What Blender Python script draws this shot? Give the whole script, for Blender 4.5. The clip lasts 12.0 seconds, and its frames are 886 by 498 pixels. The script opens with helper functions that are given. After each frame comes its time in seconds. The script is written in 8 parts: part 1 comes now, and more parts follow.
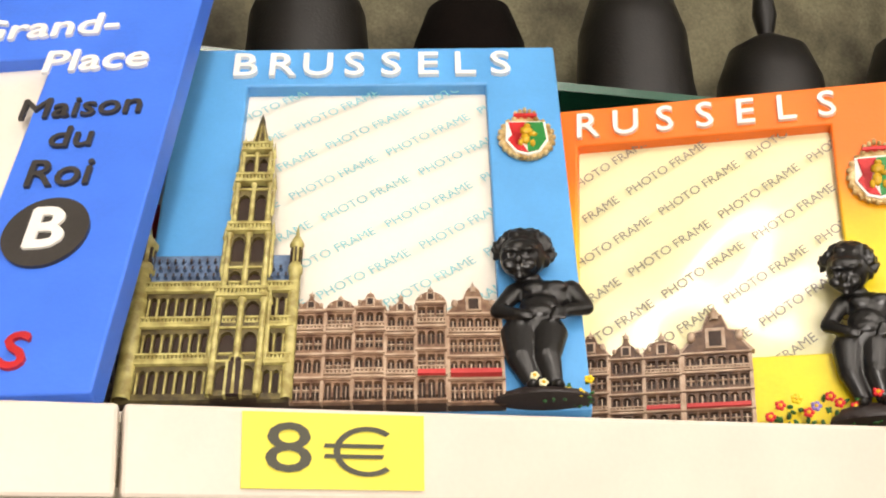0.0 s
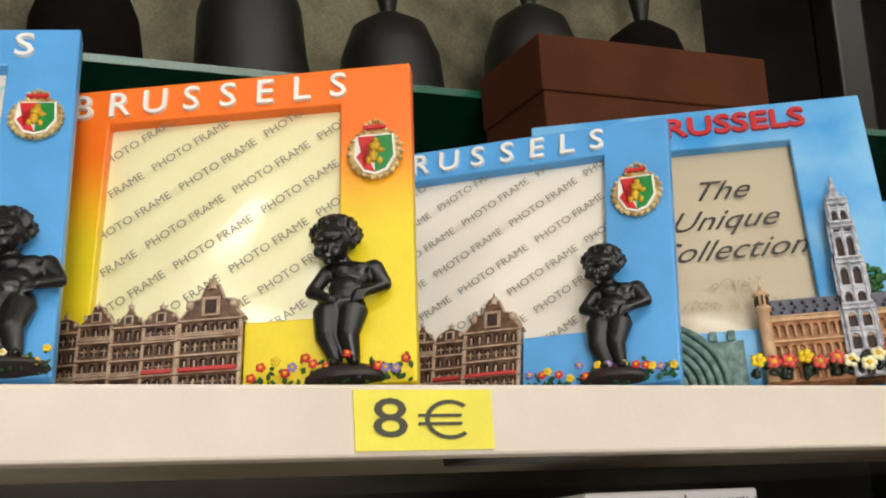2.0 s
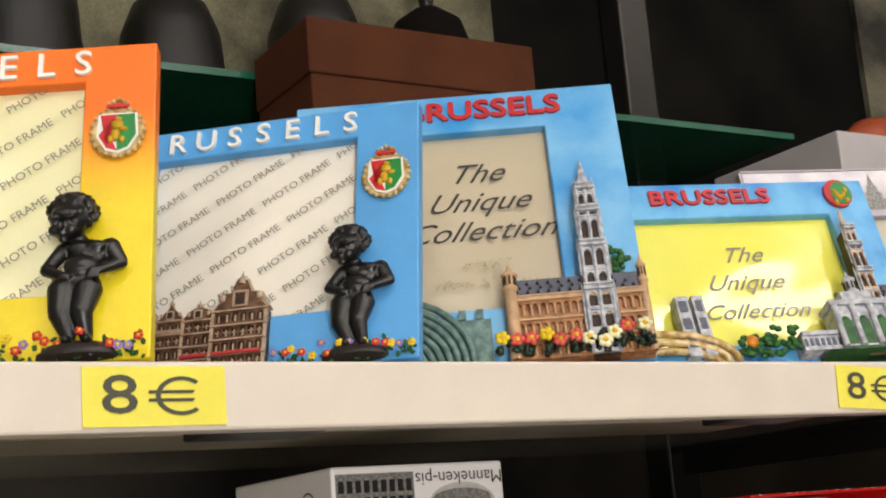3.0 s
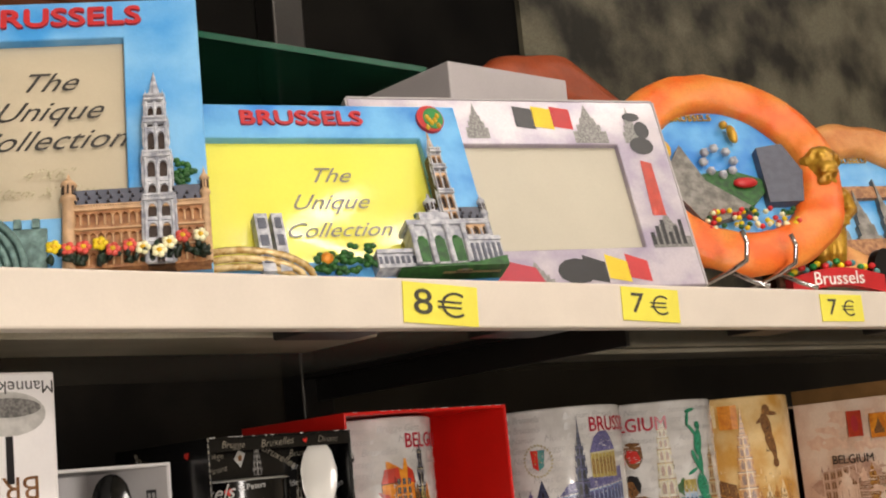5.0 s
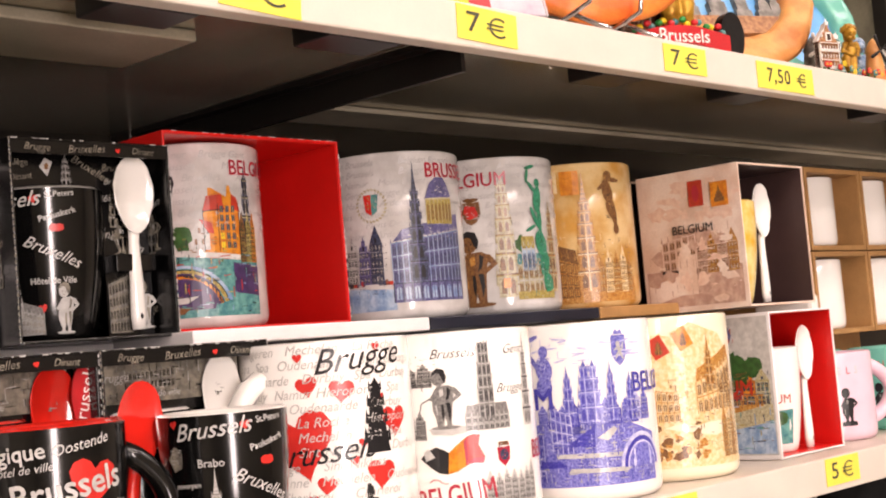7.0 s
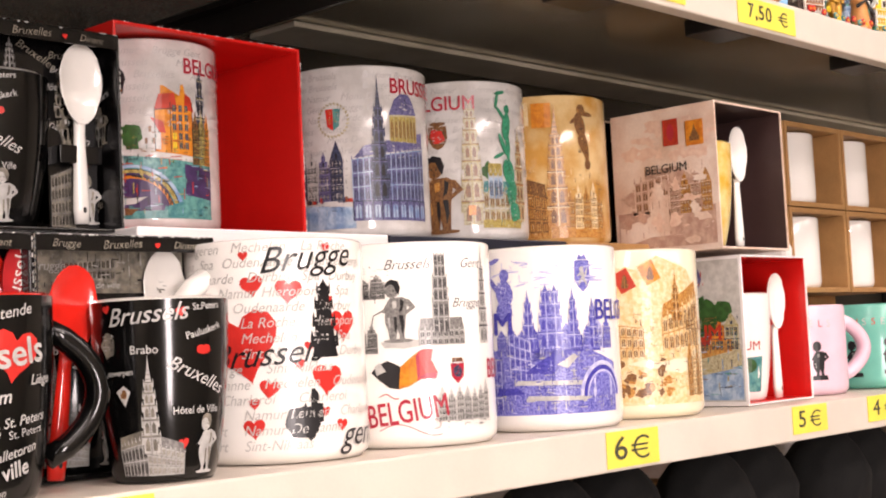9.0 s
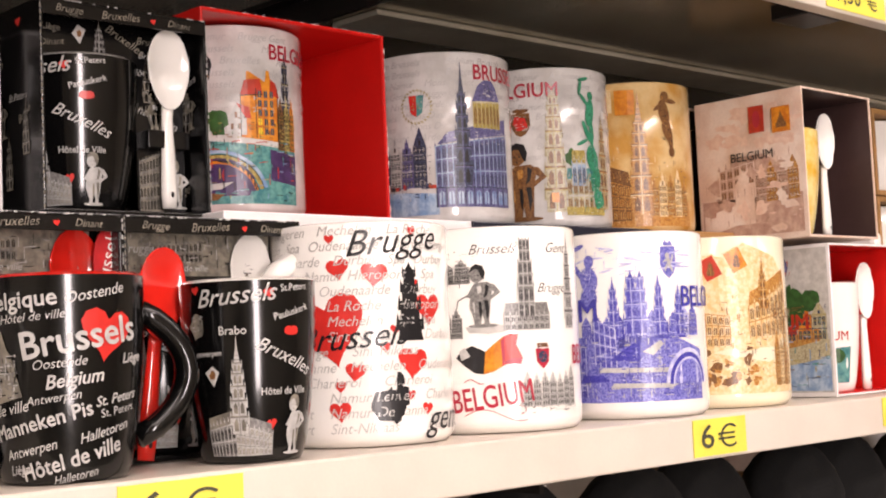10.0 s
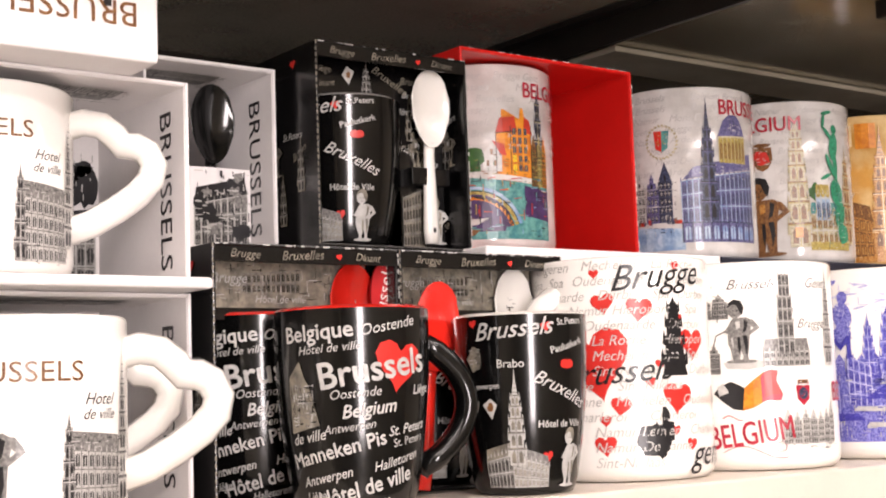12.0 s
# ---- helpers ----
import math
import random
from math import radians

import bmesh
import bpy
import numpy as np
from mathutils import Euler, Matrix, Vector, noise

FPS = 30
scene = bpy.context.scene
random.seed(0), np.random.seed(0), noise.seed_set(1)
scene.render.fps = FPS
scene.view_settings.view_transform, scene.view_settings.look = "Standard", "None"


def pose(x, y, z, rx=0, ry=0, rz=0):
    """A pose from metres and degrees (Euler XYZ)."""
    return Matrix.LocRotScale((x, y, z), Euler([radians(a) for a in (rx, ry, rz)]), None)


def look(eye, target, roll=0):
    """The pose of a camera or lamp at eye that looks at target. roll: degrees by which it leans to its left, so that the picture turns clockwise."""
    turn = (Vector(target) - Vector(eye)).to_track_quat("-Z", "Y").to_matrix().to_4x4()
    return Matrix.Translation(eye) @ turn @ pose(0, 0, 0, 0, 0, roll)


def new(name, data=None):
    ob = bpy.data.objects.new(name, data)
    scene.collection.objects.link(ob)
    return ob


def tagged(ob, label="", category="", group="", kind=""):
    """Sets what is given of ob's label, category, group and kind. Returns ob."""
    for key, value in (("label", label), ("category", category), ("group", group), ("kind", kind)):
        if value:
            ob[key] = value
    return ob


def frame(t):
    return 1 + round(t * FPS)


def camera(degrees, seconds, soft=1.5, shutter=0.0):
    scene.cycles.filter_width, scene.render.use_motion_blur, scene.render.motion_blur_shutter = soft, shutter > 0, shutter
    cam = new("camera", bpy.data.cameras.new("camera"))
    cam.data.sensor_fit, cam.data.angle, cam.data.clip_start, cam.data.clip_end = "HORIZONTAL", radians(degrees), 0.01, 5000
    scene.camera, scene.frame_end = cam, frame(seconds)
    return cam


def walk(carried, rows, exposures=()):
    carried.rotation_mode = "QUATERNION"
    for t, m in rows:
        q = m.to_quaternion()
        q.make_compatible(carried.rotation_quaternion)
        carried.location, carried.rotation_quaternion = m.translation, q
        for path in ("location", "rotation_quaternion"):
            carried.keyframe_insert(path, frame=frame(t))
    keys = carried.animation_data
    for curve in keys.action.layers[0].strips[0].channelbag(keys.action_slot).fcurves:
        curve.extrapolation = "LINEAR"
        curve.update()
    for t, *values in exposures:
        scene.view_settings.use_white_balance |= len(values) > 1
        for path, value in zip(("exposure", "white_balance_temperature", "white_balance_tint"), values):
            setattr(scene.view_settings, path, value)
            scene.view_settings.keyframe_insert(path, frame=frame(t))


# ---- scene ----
EXPOSURES = [(0.0, -0.04, 6750, 12), (1.2, -0.40, 6400, 8), (2.2, -0.51, 6350, 8), (3.6, -0.44, 6500, 10), (5.5, -0.32, 6850, 14), (7.0, 0.14, 7000, 25), (8.8, 0.13, 6750, 23), (9.5, 0.09, 6750, 23), (11.0, 0.05, 6650, 21), (12.0, 0.28, 6550, 20)]
cam = camera(35.78, 12.0, soft=2.0)
PATH = [
    (0, (-0.0188, -0.3494, 1.3949), (0.2538, 0.5754, 1.6604), -0.83),
    (0.5, (0.0080, -0.3612, 1.3909), (0.3201, 0.5518, 1.6536), -1.76),
    (1, (0.0254, -0.3748, 1.3922), (0.3570, 0.5348, 1.6427), -2.20),
    (1.5, (0.0487, -0.3900, 1.3888), (0.4088, 0.5099, 1.6348), -2.75),
    (2, (0.0699, -0.4124, 1.3871), (0.4716, 0.4729, 1.6213), -3.49),
    (2.5, (0.0822, -0.4264, 1.3821), (0.5311, 0.4369, 1.6127), -4.37),
    (3, (0.0975, -0.4380, 1.3813), (0.6023, 0.3983, 1.5949), -4.59),
    (3.5, (0.1131, -0.4483, 1.3759), (0.6614, 0.3626, 1.5801), -5.04),
    (3.7, (0.1178, -0.4586, 1.3759), (0.6823, 0.3435, 1.5708), -4.62),
    (5.3, (0.1713, -0.4839, 1.3480), (0.8389, 0.2446, 1.5016), -5.88),
    (5.5, (0.1763, -0.4824, 1.3395), (0.8532, 0.2395, 1.4833), -6.00),
    (6, (0.1908, -0.4760, 1.3084), (0.8907, 0.2303, 1.4148), -5.88),
    (6.5, (0.2014, -0.4742, 1.2835), (0.9191, 0.2163, 1.3736), -5.56),
    (7, (0.2013, -0.4623, 1.2730), (0.9234, 0.2256, 1.3467), -4.82),
    (7.2, (0.2047, -0.4614, 1.2728), (0.9269, 0.2267, 1.3430), -4.46),
    (8.8, (0.2295, -0.4527, 1.2321), (0.9525, 0.2344, 1.3036), -2.80),
    (9, (0.2303, -0.4513, 1.2303), (0.9588, 0.2302, 1.3003), -2.77),
    (9.5, (0.2301, -0.4515, 1.2251), (0.9528, 0.2358, 1.2984), -2.75),
    (10, (0.2289, -0.4451, 1.2233), (0.9191, 0.2749, 1.2956), -2.57),
    (10.5, (0.2224, -0.4343, 1.2232), (0.8874, 0.3078, 1.3064), -2.54),
    (11, (0.2101, -0.4266, 1.2249), (0.8443, 0.3414, 1.3141), -2.28),
    (11.5, (0.2025, -0.4292, 1.2257), (0.8176, 0.3536, 1.3203), -2.13),
    (12, (0.1912, -0.4220, 1.2238), (0.7869, 0.3745, 1.3271), -1.91),
]
walk(cam, [(t, look(eye, target, roll)) for t, eye, target, roll in PATH], EXPOSURES)

# ---------------------------------------------------------------- light: shop lamps under the ceiling and an added fill lamp across the aisle
world = bpy.data.worlds.new("shop_air")
world.use_nodes = True
world.node_tree.nodes["Background"].inputs[0].default_value = (1.0, 0.96, 0.92, 1)
world.node_tree.nodes["Background"].inputs[1].default_value = 0.25
scene.world = world
for x, y, power in ((-0.5, -1.1, 9), (0.9, -1.1, 9), (2.3, -1.1, 9), (0.6, -2.3, 20)):
    lamp = bpy.data.lights.new("ceiling_lamp", "AREA")
    lamp.shape, lamp.size, lamp.size_y, lamp.energy, lamp.color = "RECTANGLE", 1.2, 0.15, power, (1.0, 0.93, 0.86)
    new("ceiling_lamp", lamp).matrix_basis = look((x, y, 2.73), (x, y + 0.9, 1.2))
# unseen tall fill lamp, added to brighten under the shelf and streak the mugs
lamp = bpy.data.lights.new("aisle_fill_lamp", "AREA")
lamp.shape, lamp.size, lamp.size_y, lamp.energy, lamp.color = "RECTANGLE", 0.65, 1.8, 112, (1.0, 0.95, 0.90)
new("aisle_fill_lamp", lamp).matrix_basis = look((-0.55, -3.05, 1.25), (0.6, 0, 1.25))

# ---------------------------------------------------------------- materials
def rgb(h):
    """A hex colour as linear values."""
    c = [int(h[i:i + 2], 16) / 255 for i in (0, 2, 4)]
    return tuple(v / 12.92 if v <= 0.04045 else ((v + 0.055) / 1.055) ** 2.4 for v in c)


def material(name, colour, rough=0.5, metal=0.0, vary=0.12, scale=60.0, bump=0.1, coat=0.0, spec=0.5, second=None, fine=600.0):
    m = bpy.data.materials.new(name)
    m.use_nodes = True
    nt = m.node_tree
    b = nt.nodes["Principled BSDF"]
    b.inputs["Roughness"].default_value = rough
    b.inputs["Metallic"].default_value = metal
    b.inputs["Coat Weight"].default_value = coat
    b.inputs["Coat Roughness"].default_value = 0.06
    b.inputs["Specular IOR Level"].default_value = spec
    tc = nt.nodes.new("ShaderNodeTexCoord")
    n1 = nt.nodes.new("ShaderNodeTexNoise")
    n1.inputs["Scale"].default_value = scale
    n1.inputs["Detail"].default_value = 5
    n2 = nt.nodes.new("ShaderNodeTexNoise")
    n2.inputs["Scale"].default_value = fine
    n2.inputs["Detail"].default_value = 2
    nt.links.new(tc.outputs["Object"], n1.inputs["Vector"])
    nt.links.new(tc.outputs["Object"], n2.inputs["Vector"])
    mix = nt.nodes.new("ShaderNodeMix")
    mix.data_type = "RGBA"
    c = rgb(colour) if isinstance(colour, str) else colour
    c2 = (rgb(second) if isinstance(second, str) else second) if second else tuple(v * (1 - vary) for v in c)
    ramp = nt.nodes.new("ShaderNodeValToRGB")
    ramp.color_ramp.elements[0].position, ramp.color_ramp.elements[1].position = 0.38, 0.62
    ramp.color_ramp.elements[0].color, ramp.color_ramp.elements[1].color = (0, 0, 0, 1), (1, 1, 1, 1)
    nt.links.new(n1.outputs["Fac"], ramp.inputs["Fac"])
    nt.links.new(ramp.outputs["Color"], mix.inputs[0])
    mix.inputs[6].default_value, mix.inputs[7].default_value = (*c, 1), (*c2, 1)
    grain = nt.nodes.new("ShaderNodeMix")
    grain.data_type, grain.blend_type = "RGBA", "MULTIPLY"
    grain.inputs[0].default_value = vary
    nt.links.new(mix.outputs[2], grain.inputs[6])
    nt.links.new(n2.outputs["Fac"], grain.inputs[7])
    nt.links.new(grain.outputs[2], b.inputs["Base Color"])
    if bump:
        bp = nt.nodes.new("ShaderNodeBump")
        bp.inputs["Strength"].default_value = bump
        bp.inputs["Distance"].default_value = 0.0006
        nt.links.new(n2.outputs["Fac"], bp.inputs["Height"])
        nt.links.new(bp.outputs["Normal"], b.inputs["Normal"])
    return m


def fade(name, low, high, z0, z1, rough=0.42):
    """Paint sprayed from one colour at the foot to another at the top."""
    m = material(name, low, rough, vary=0.1, scale=40, bump=0.12)
    nt = m.node_tree
    b = nt.nodes["Principled BSDF"]
    link = b.inputs["Base Color"].links[0]
    source = link.from_socket
    tc, sep, mr, mix = nt.nodes.new("ShaderNodeTexCoord"), nt.nodes.new("ShaderNodeSeparateXYZ"), nt.nodes.new("ShaderNodeMapRange"), nt.nodes.new("ShaderNodeMix")
    mix.data_type = "RGBA"
    mr.interpolation_type = "SMOOTHSTEP"
    mr.inputs[1].default_value, mr.inputs[2].default_value = z0, z1
    nt.links.new(tc.outputs["Object"], sep.inputs[0])
    nt.links.new(sep.outputs[2], mr.inputs[0])
    nt.links.new(mr.outputs[0], mix.inputs[0])
    nt.links.new(source, mix.inputs[6])
    mix.inputs[7].default_value = (*rgb(high), 1)
    nt.links.new(mix.outputs[2], b.inputs["Base Color"])
    return m


def glow(name, colour, strength):
    m = bpy.data.materials.new(name)
    m.use_nodes = True
    b = m.node_tree.nodes["Principled BSDF"]
    b.inputs["Base Color"].default_value = (0.8, 0.8, 0.8, 1)
    b.inputs["Emission Color"].default_value = (*colour, 1)
    b.inputs["Emission Strength"].default_value = strength
    return m


# ---------------------------------------------------------------- mesh building
class Build:
    """Collects faces with their materials for one mesh."""

    def __init__(self, *mats):
        self.v, self.f, self.m, self.mats, self.smooth = [], [], [], list(mats), []

    def slot(self, mat):
        if mat not in self.mats:
            self.mats.append(mat)
        return self.mats.index(mat)

    def add(self, verts, faces, mat, at=None, smooth=False):
        k, s = len(self.v), self.slot(mat)
        self.v += [tuple(at @ Vector(p)) if at else tuple(p) for p in verts]
        for f in faces:
            self.f.append(tuple(i + k for i in f))
            self.m.append(s)
            self.smooth.append(smooth)
        return self

    def box(self, x0, x1, y0, y1, z0, z1, mat, at=None, bevel=0.0):
        if bevel:
            bm = bmesh.new()
            bmesh.ops.create_cube(bm, size=1)
            for v in bm.verts:
                v.co = Vector(((x0 + x1) / 2 + v.co.x * (x1 - x0), (y0 + y1) / 2 + v.co.y * (y1 - y0), (z0 + z1) / 2 + v.co.z * (z1 - z0)))
            bmesh.ops.bevel(bm, geom=bm.edges[:], offset=bevel, segments=2, affect="EDGES", profile=0.5)
            self.mesh(bm, mat, at)
            return self
        v = [(x, y, z) for z in (z0, z1) for y in (y0, y1) for x in (x0, x1)]
        return self.add(v, [(0, 2, 3, 1), (4, 5, 7, 6), (0, 1, 5, 4), (2, 6, 7, 3), (0, 4, 6, 2), (1, 3, 7, 5)], mat, at)

    def mesh(self, bm, mat, at=None, smooth=False):
        bm.verts.index_update()
        self.add([v.co[:] for v in bm.verts], [[v.index for v in f.verts] for f in bm.faces], mat, at, smooth)
        bm.free()
        return self

    def prism(self, pts, y0, y1, mat, at=None):
        """A flat outline in x and z, given depth along y. Front at y0."""
        n = len(pts)
        v = [(x, y0, z) for x, z in pts] + [(x, y1, z) for x, z in pts]
        f = [tuple(range(n)), tuple(range(2 * n - 1, n - 1, -1))] + [(i, i + n, (i + 1) % n + n, (i + 1) % n) for i in range(n)]
        return self.add(v, f, mat, at)

    def ring(self, w, h, l, r, b, t, th, mat, bevel=0.0008):
        """A flat border of depth th round a rectangular opening."""
        bm = bmesh.new()
        out, inn = rect(0, w, 0, h), rect(l, w - r, b, h - t)
        q = [[bm.verts.new((x, y, z)) for x, z in p] for y in (0, th) for p in (out, inn)]
        for k in range(4):
            j = (k + 1) % 4
            bm.faces.new((q[0][k], q[0][j], q[1][j], q[1][k]))
            bm.faces.new((q[2][j], q[2][k], q[3][k], q[3][j]))
            bm.faces.new((q[0][j], q[0][k], q[2][k], q[2][j]))
            bm.faces.new((q[1][k], q[1][j], q[3][j], q[3][k]))
        bmesh.ops.recalc_face_normals(bm, faces=bm.faces[:])
        edges = [e for e in bm.edges if len(e.link_faces) == 2 and e.calc_face_angle() > 1]
        bmesh.ops.bevel(bm, geom=edges, offset=bevel, segments=3, affect="EDGES", profile=0.5)
        return self.mesh(bm, mat)

    def clip(self, x0, x1, z0, z1):
        """Cuts flat work off at a rectangle."""
        bm = bmesh.new()
        vs = [bm.verts.new(p) for p in self.v]
        for f in self.f:
            try:
                bm.faces.new([vs[i] for i in f])
            except ValueError:
                pass
        for co, no in (((x0, 0, 0), (-1, 0, 0)), ((x1, 0, 0), (1, 0, 0)), ((0, 0, z0), (0, 0, -1)), ((0, 0, z1), (0, 0, 1))):
            bmesh.ops.bisect_plane(bm, geom=bm.verts[:] + bm.edges[:] + bm.faces[:], plane_co=co, plane_no=no, clear_outer=True)
        mat = self.mats[0]
        self.v, self.f, self.m, self.smooth = [], [], [], []
        return self.mesh(bm, mat)

    def lathe(self, profile, mat, at=None, seg=40):
        n = len(profile)
        v = [(r * math.cos(2 * math.pi * k / seg), r * math.sin(2 * math.pi * k / seg), z) for k in range(seg) for r, z in profile]
        f = [(k * n + i, (k + 1) % seg * n + i, (k + 1) % seg * n + i + 1, k * n + i + 1) for k in range(seg) for i in range(n - 1)]
        return self.add(v, f, mat, at, True)

    def ball(self, centre, radii, mat, at=None, sub=2, turn=None):
        bm = bmesh.new()
        bmesh.ops.create_icosphere(bm, subdivisions=sub, radius=1)
        m = Matrix.Translation(centre) @ (turn if turn else Matrix.Identity(4)) @ Matrix.Diagonal((*radii, 1))
        bm.transform(m)
        return self.mesh(bm, mat, at, True)

    def limb(self, a, b, ra, rb, mat, at=None, seg=12):
        """A tapered round bar from a to b with round ends."""
        a, b = Vector(a), Vector(b)
        d = b - a
        q = d.to_track_quat("Z", "Y").to_matrix().to_4x4()
        L = d.length
        prof = [(1e-5, -ra), (ra * 0.7, -ra * 0.7), (ra, 0), (rb, L), (rb * 0.7, L + rb * 0.7), (1e-5, L + rb)]
        m = Matrix.Translation(a) @ q
        return self.lathe(prof, mat, at @ m if at else m, seg)

    def tube(self, path, r, mat, at=None, seg=10, flat=1.0):
        pts = [Vector(p) for p in path]
        v, f = [], []
        for i, p in enumerate(pts):
            d = (pts[min(i + 1, len(pts) - 1)] - pts[max(i - 1, 0)]).normalized()
            side = Vector((0, 1, 0)) if abs(d.y) < 0.95 else Vector((1, 0, 0))
            a = d.cross(side).normalized()
            b = d.cross(a)
            rr = r[i] if isinstance(r, (list, tuple)) else r
            v += [p + a * rr * math.cos(2 * math.pi * k / seg) + b * rr * flat * math.sin(2 * math.pi * k / seg) for k in range(seg)]
        for i in range(len(pts) - 1):
            f += [(i * seg + k, i * seg + (k + 1) % seg, (i + 1) * seg + (k + 1) % seg, (i + 1) * seg + k) for k in range(seg)]
        f += [tuple(range(seg - 1, -1, -1)), tuple(range((len(pts) - 1) * seg, len(pts) * seg))]
        return self.add(v, f, mat, at, True)

    def words(self, text, size, x, z, mat, y=0.0, turn=0.0, depth=0.0, wrap=None, shear=0.0, spacing=1.0, wide=1.0, align="CENTER", bold=0.0):
        """Writing that faces -y, at x, z in the x-z plane; wrap bends it round something."""
        if bold > 0:
            for i, (a, b) in enumerate(((-1, 0), (1, 0), (0, 1), (0, -1))):
                self.words(text, size, x + a * bold * size, z + b * bold * size, mat, y - 0.00002 * i, turn, depth, wrap, shear, spacing, wide, align)
            return self
        cu = bpy.data.curves.new("writing", "FONT")
        cu.body, cu.size, cu.align_x, cu.align_y, cu.shear, cu.space_character = text, size, align, "CENTER", shear, spacing
        cu.extrude, cu.resolution_u, cu.offset = depth / 2, 3, bold * size
        ob = bpy.data.objects.new("writing", cu)
        me = ob.to_mesh()
        c, s = math.cos(radians(turn)), math.sin(radians(turn))
        v = []
        for p in me.vertices:
            px, pz = p.co.x * wide, p.co.y
            q = (x + c * px - s * pz, y - p.co.z - depth / 2, z + s * px + c * pz)
            v.append(wrap(*q) if wrap else q)
        f = [tuple(p.vertices) for p in me.polygons]
        ob.to_mesh_clear()
        bpy.data.objects.remove(ob)
        bpy.data.curves.remove(cu)
        return self.add(v, f, mat)

    def flat(self, pts, mat, y=0.0, wrap=None, step=0.006):
        """A flat outline in x and z facing -y; with wrap it is cut into strips and bent."""
        if wrap and max(p[0] for p in pts) - min(p[0] for p in pts) < step:
            return self.add([wrap(x, y, z) for x, z in pts], [tuple(range(len(pts)))], mat)
        bm = bmesh.new()
        vs = [bm.verts.new((x, y, z)) for x, z in pts]
        bm.faces.new(vs)
        if wrap:
            bmesh.ops.triangulate(bm, faces=bm.faces[:])
            lo, hi = min(p[0] for p in pts), max(p[0] for p in pts)
            n = int((hi - lo) / step)
            for k in range(1, n + 1):
                bmesh.ops.bisect_plane(bm, geom=bm.verts[:] + bm.edges[:] + bm.faces[:], plane_co=(lo + (hi - lo) * k / (n + 1), 0, 0), plane_no=(1, 0, 0))
            for v in bm.verts:
                v.co = wrap(*v.co)
        return self.mesh(bm, mat)

    def data(self, name):
        me = bpy.data.meshes.new(name)
        me.from_pydata(self.v, [], self.f)
        for m in self.mats:
            me.materials.append(m)
        me.polygons.foreach_set("material_index", self.m)
        me.polygons.foreach_set("use_smooth", self.smooth)
        me.update()
        bm = bmesh.new()
        bm.from_mesh(me)
        bmesh.ops.recalc_face_normals(bm, faces=bm.faces[:])
        bm.to_mesh(me)
        bm.free()
        return me


def part(name, build, parent=None, label="", at=None):
    ob = new(name, build.data(name))
    if at is not None:
        ob.matrix_basis = at
    if parent is not None:
        ob.parent = parent
    return tagged(ob, label)


def thing(name, at, label, category, group="", kind=""):
    ob = new(name)
    ob.empty_display_size = 0.01
    ob.matrix_basis = at
    return tagged(ob, label, category, group, kind)


def heart(x, z, s, turn=0.0):
    pts = []
    for k in range(20):
        a = 2 * math.pi * k / 20
        px, pz = 16 * math.sin(a) ** 3 / 32 * s, (13 * math.cos(a) - 5 * math.cos(2 * a) - 2 * math.cos(3 * a) - math.cos(4 * a)) / 32 * s
        c, n = math.cos(radians(turn)), math.sin(radians(turn))
        pts.append((x + c * px - n * pz, z + n * px + c * pz))
    return pts


def oval(x, z, a, b, n=16, turn=0.0):
    c, s = math.cos(radians(turn)), math.sin(radians(turn))
    return [(x + c * a * math.cos(t) - s * b * math.sin(t), z + s * a * math.cos(t) + c * b * math.sin(t)) for t in (2 * math.pi * k / n for k in range(n))]


def rect(x0, x1, z0, z1):
    return [(x0, z0), (x1, z0), (x1, z1), (x0, z1)]


def tower(x, z, w, h, steps=3):
    """The outline of a stepped spire."""
    left = [(x - w / 2, z)]
    for k in range(steps):
        ww, zz = w * (1 - 0.28 * k), z + h * (0.3 + 0.17 * k)
        left += [(x - ww / 2, zz), (x - ww * 0.36, zz)]
    right = [(2 * x - a, b) for a, b in reversed(left)]
    return left + [(x, z + h)] + right

# ---------------------------------------------------------------- pictures printed on mugs and card
def tone(bd, W, pts, mat, k=0):
    bd.flat(pts, mat, -0.00007 * k, W)


def blotch(x, z, a, b, seed, n=16, rough=0.3):
    """An uneven patch of print."""
    g = random.Random(seed)
    return [(x + a * q * math.cos(2 * math.pi * j / n), z + b * q * math.sin(2 * math.pi * j / n)) for j, q in ((j, 1 + g.uniform(-rough, rough)) for j in range(n))]


def hatch(bd, W, x0, x1, z0, z1, mats, n, seed, k=1, reach=0.004, thick=0.0004, slope=0.15):
    """Short pen strokes, mostly level or upright."""
    g = random.Random(seed)
    for i in range(n):
        a, c, q, t = g.uniform(x0, x1), g.uniform(z0, z1), g.uniform(0.3, 1) * reach, thick * g.uniform(0.5, 1.4)
        if i % 2:
            d = q * g.uniform(-slope, slope)
            b = min(a + q, x1 + t)
            tone(bd, W, [(a, c), (b, c + d), (b, c + d + t), (a, c + t)], mats[i % len(mats)], k + 0.09 * (i % 11))
        else:
            e = min(c + q, z1 + t)
            tone(bd, W, [(a, c), (a + t, c), (a + t, e), (a, e)], mats[i % len(mats)], k + 0.09 * (i % 11))


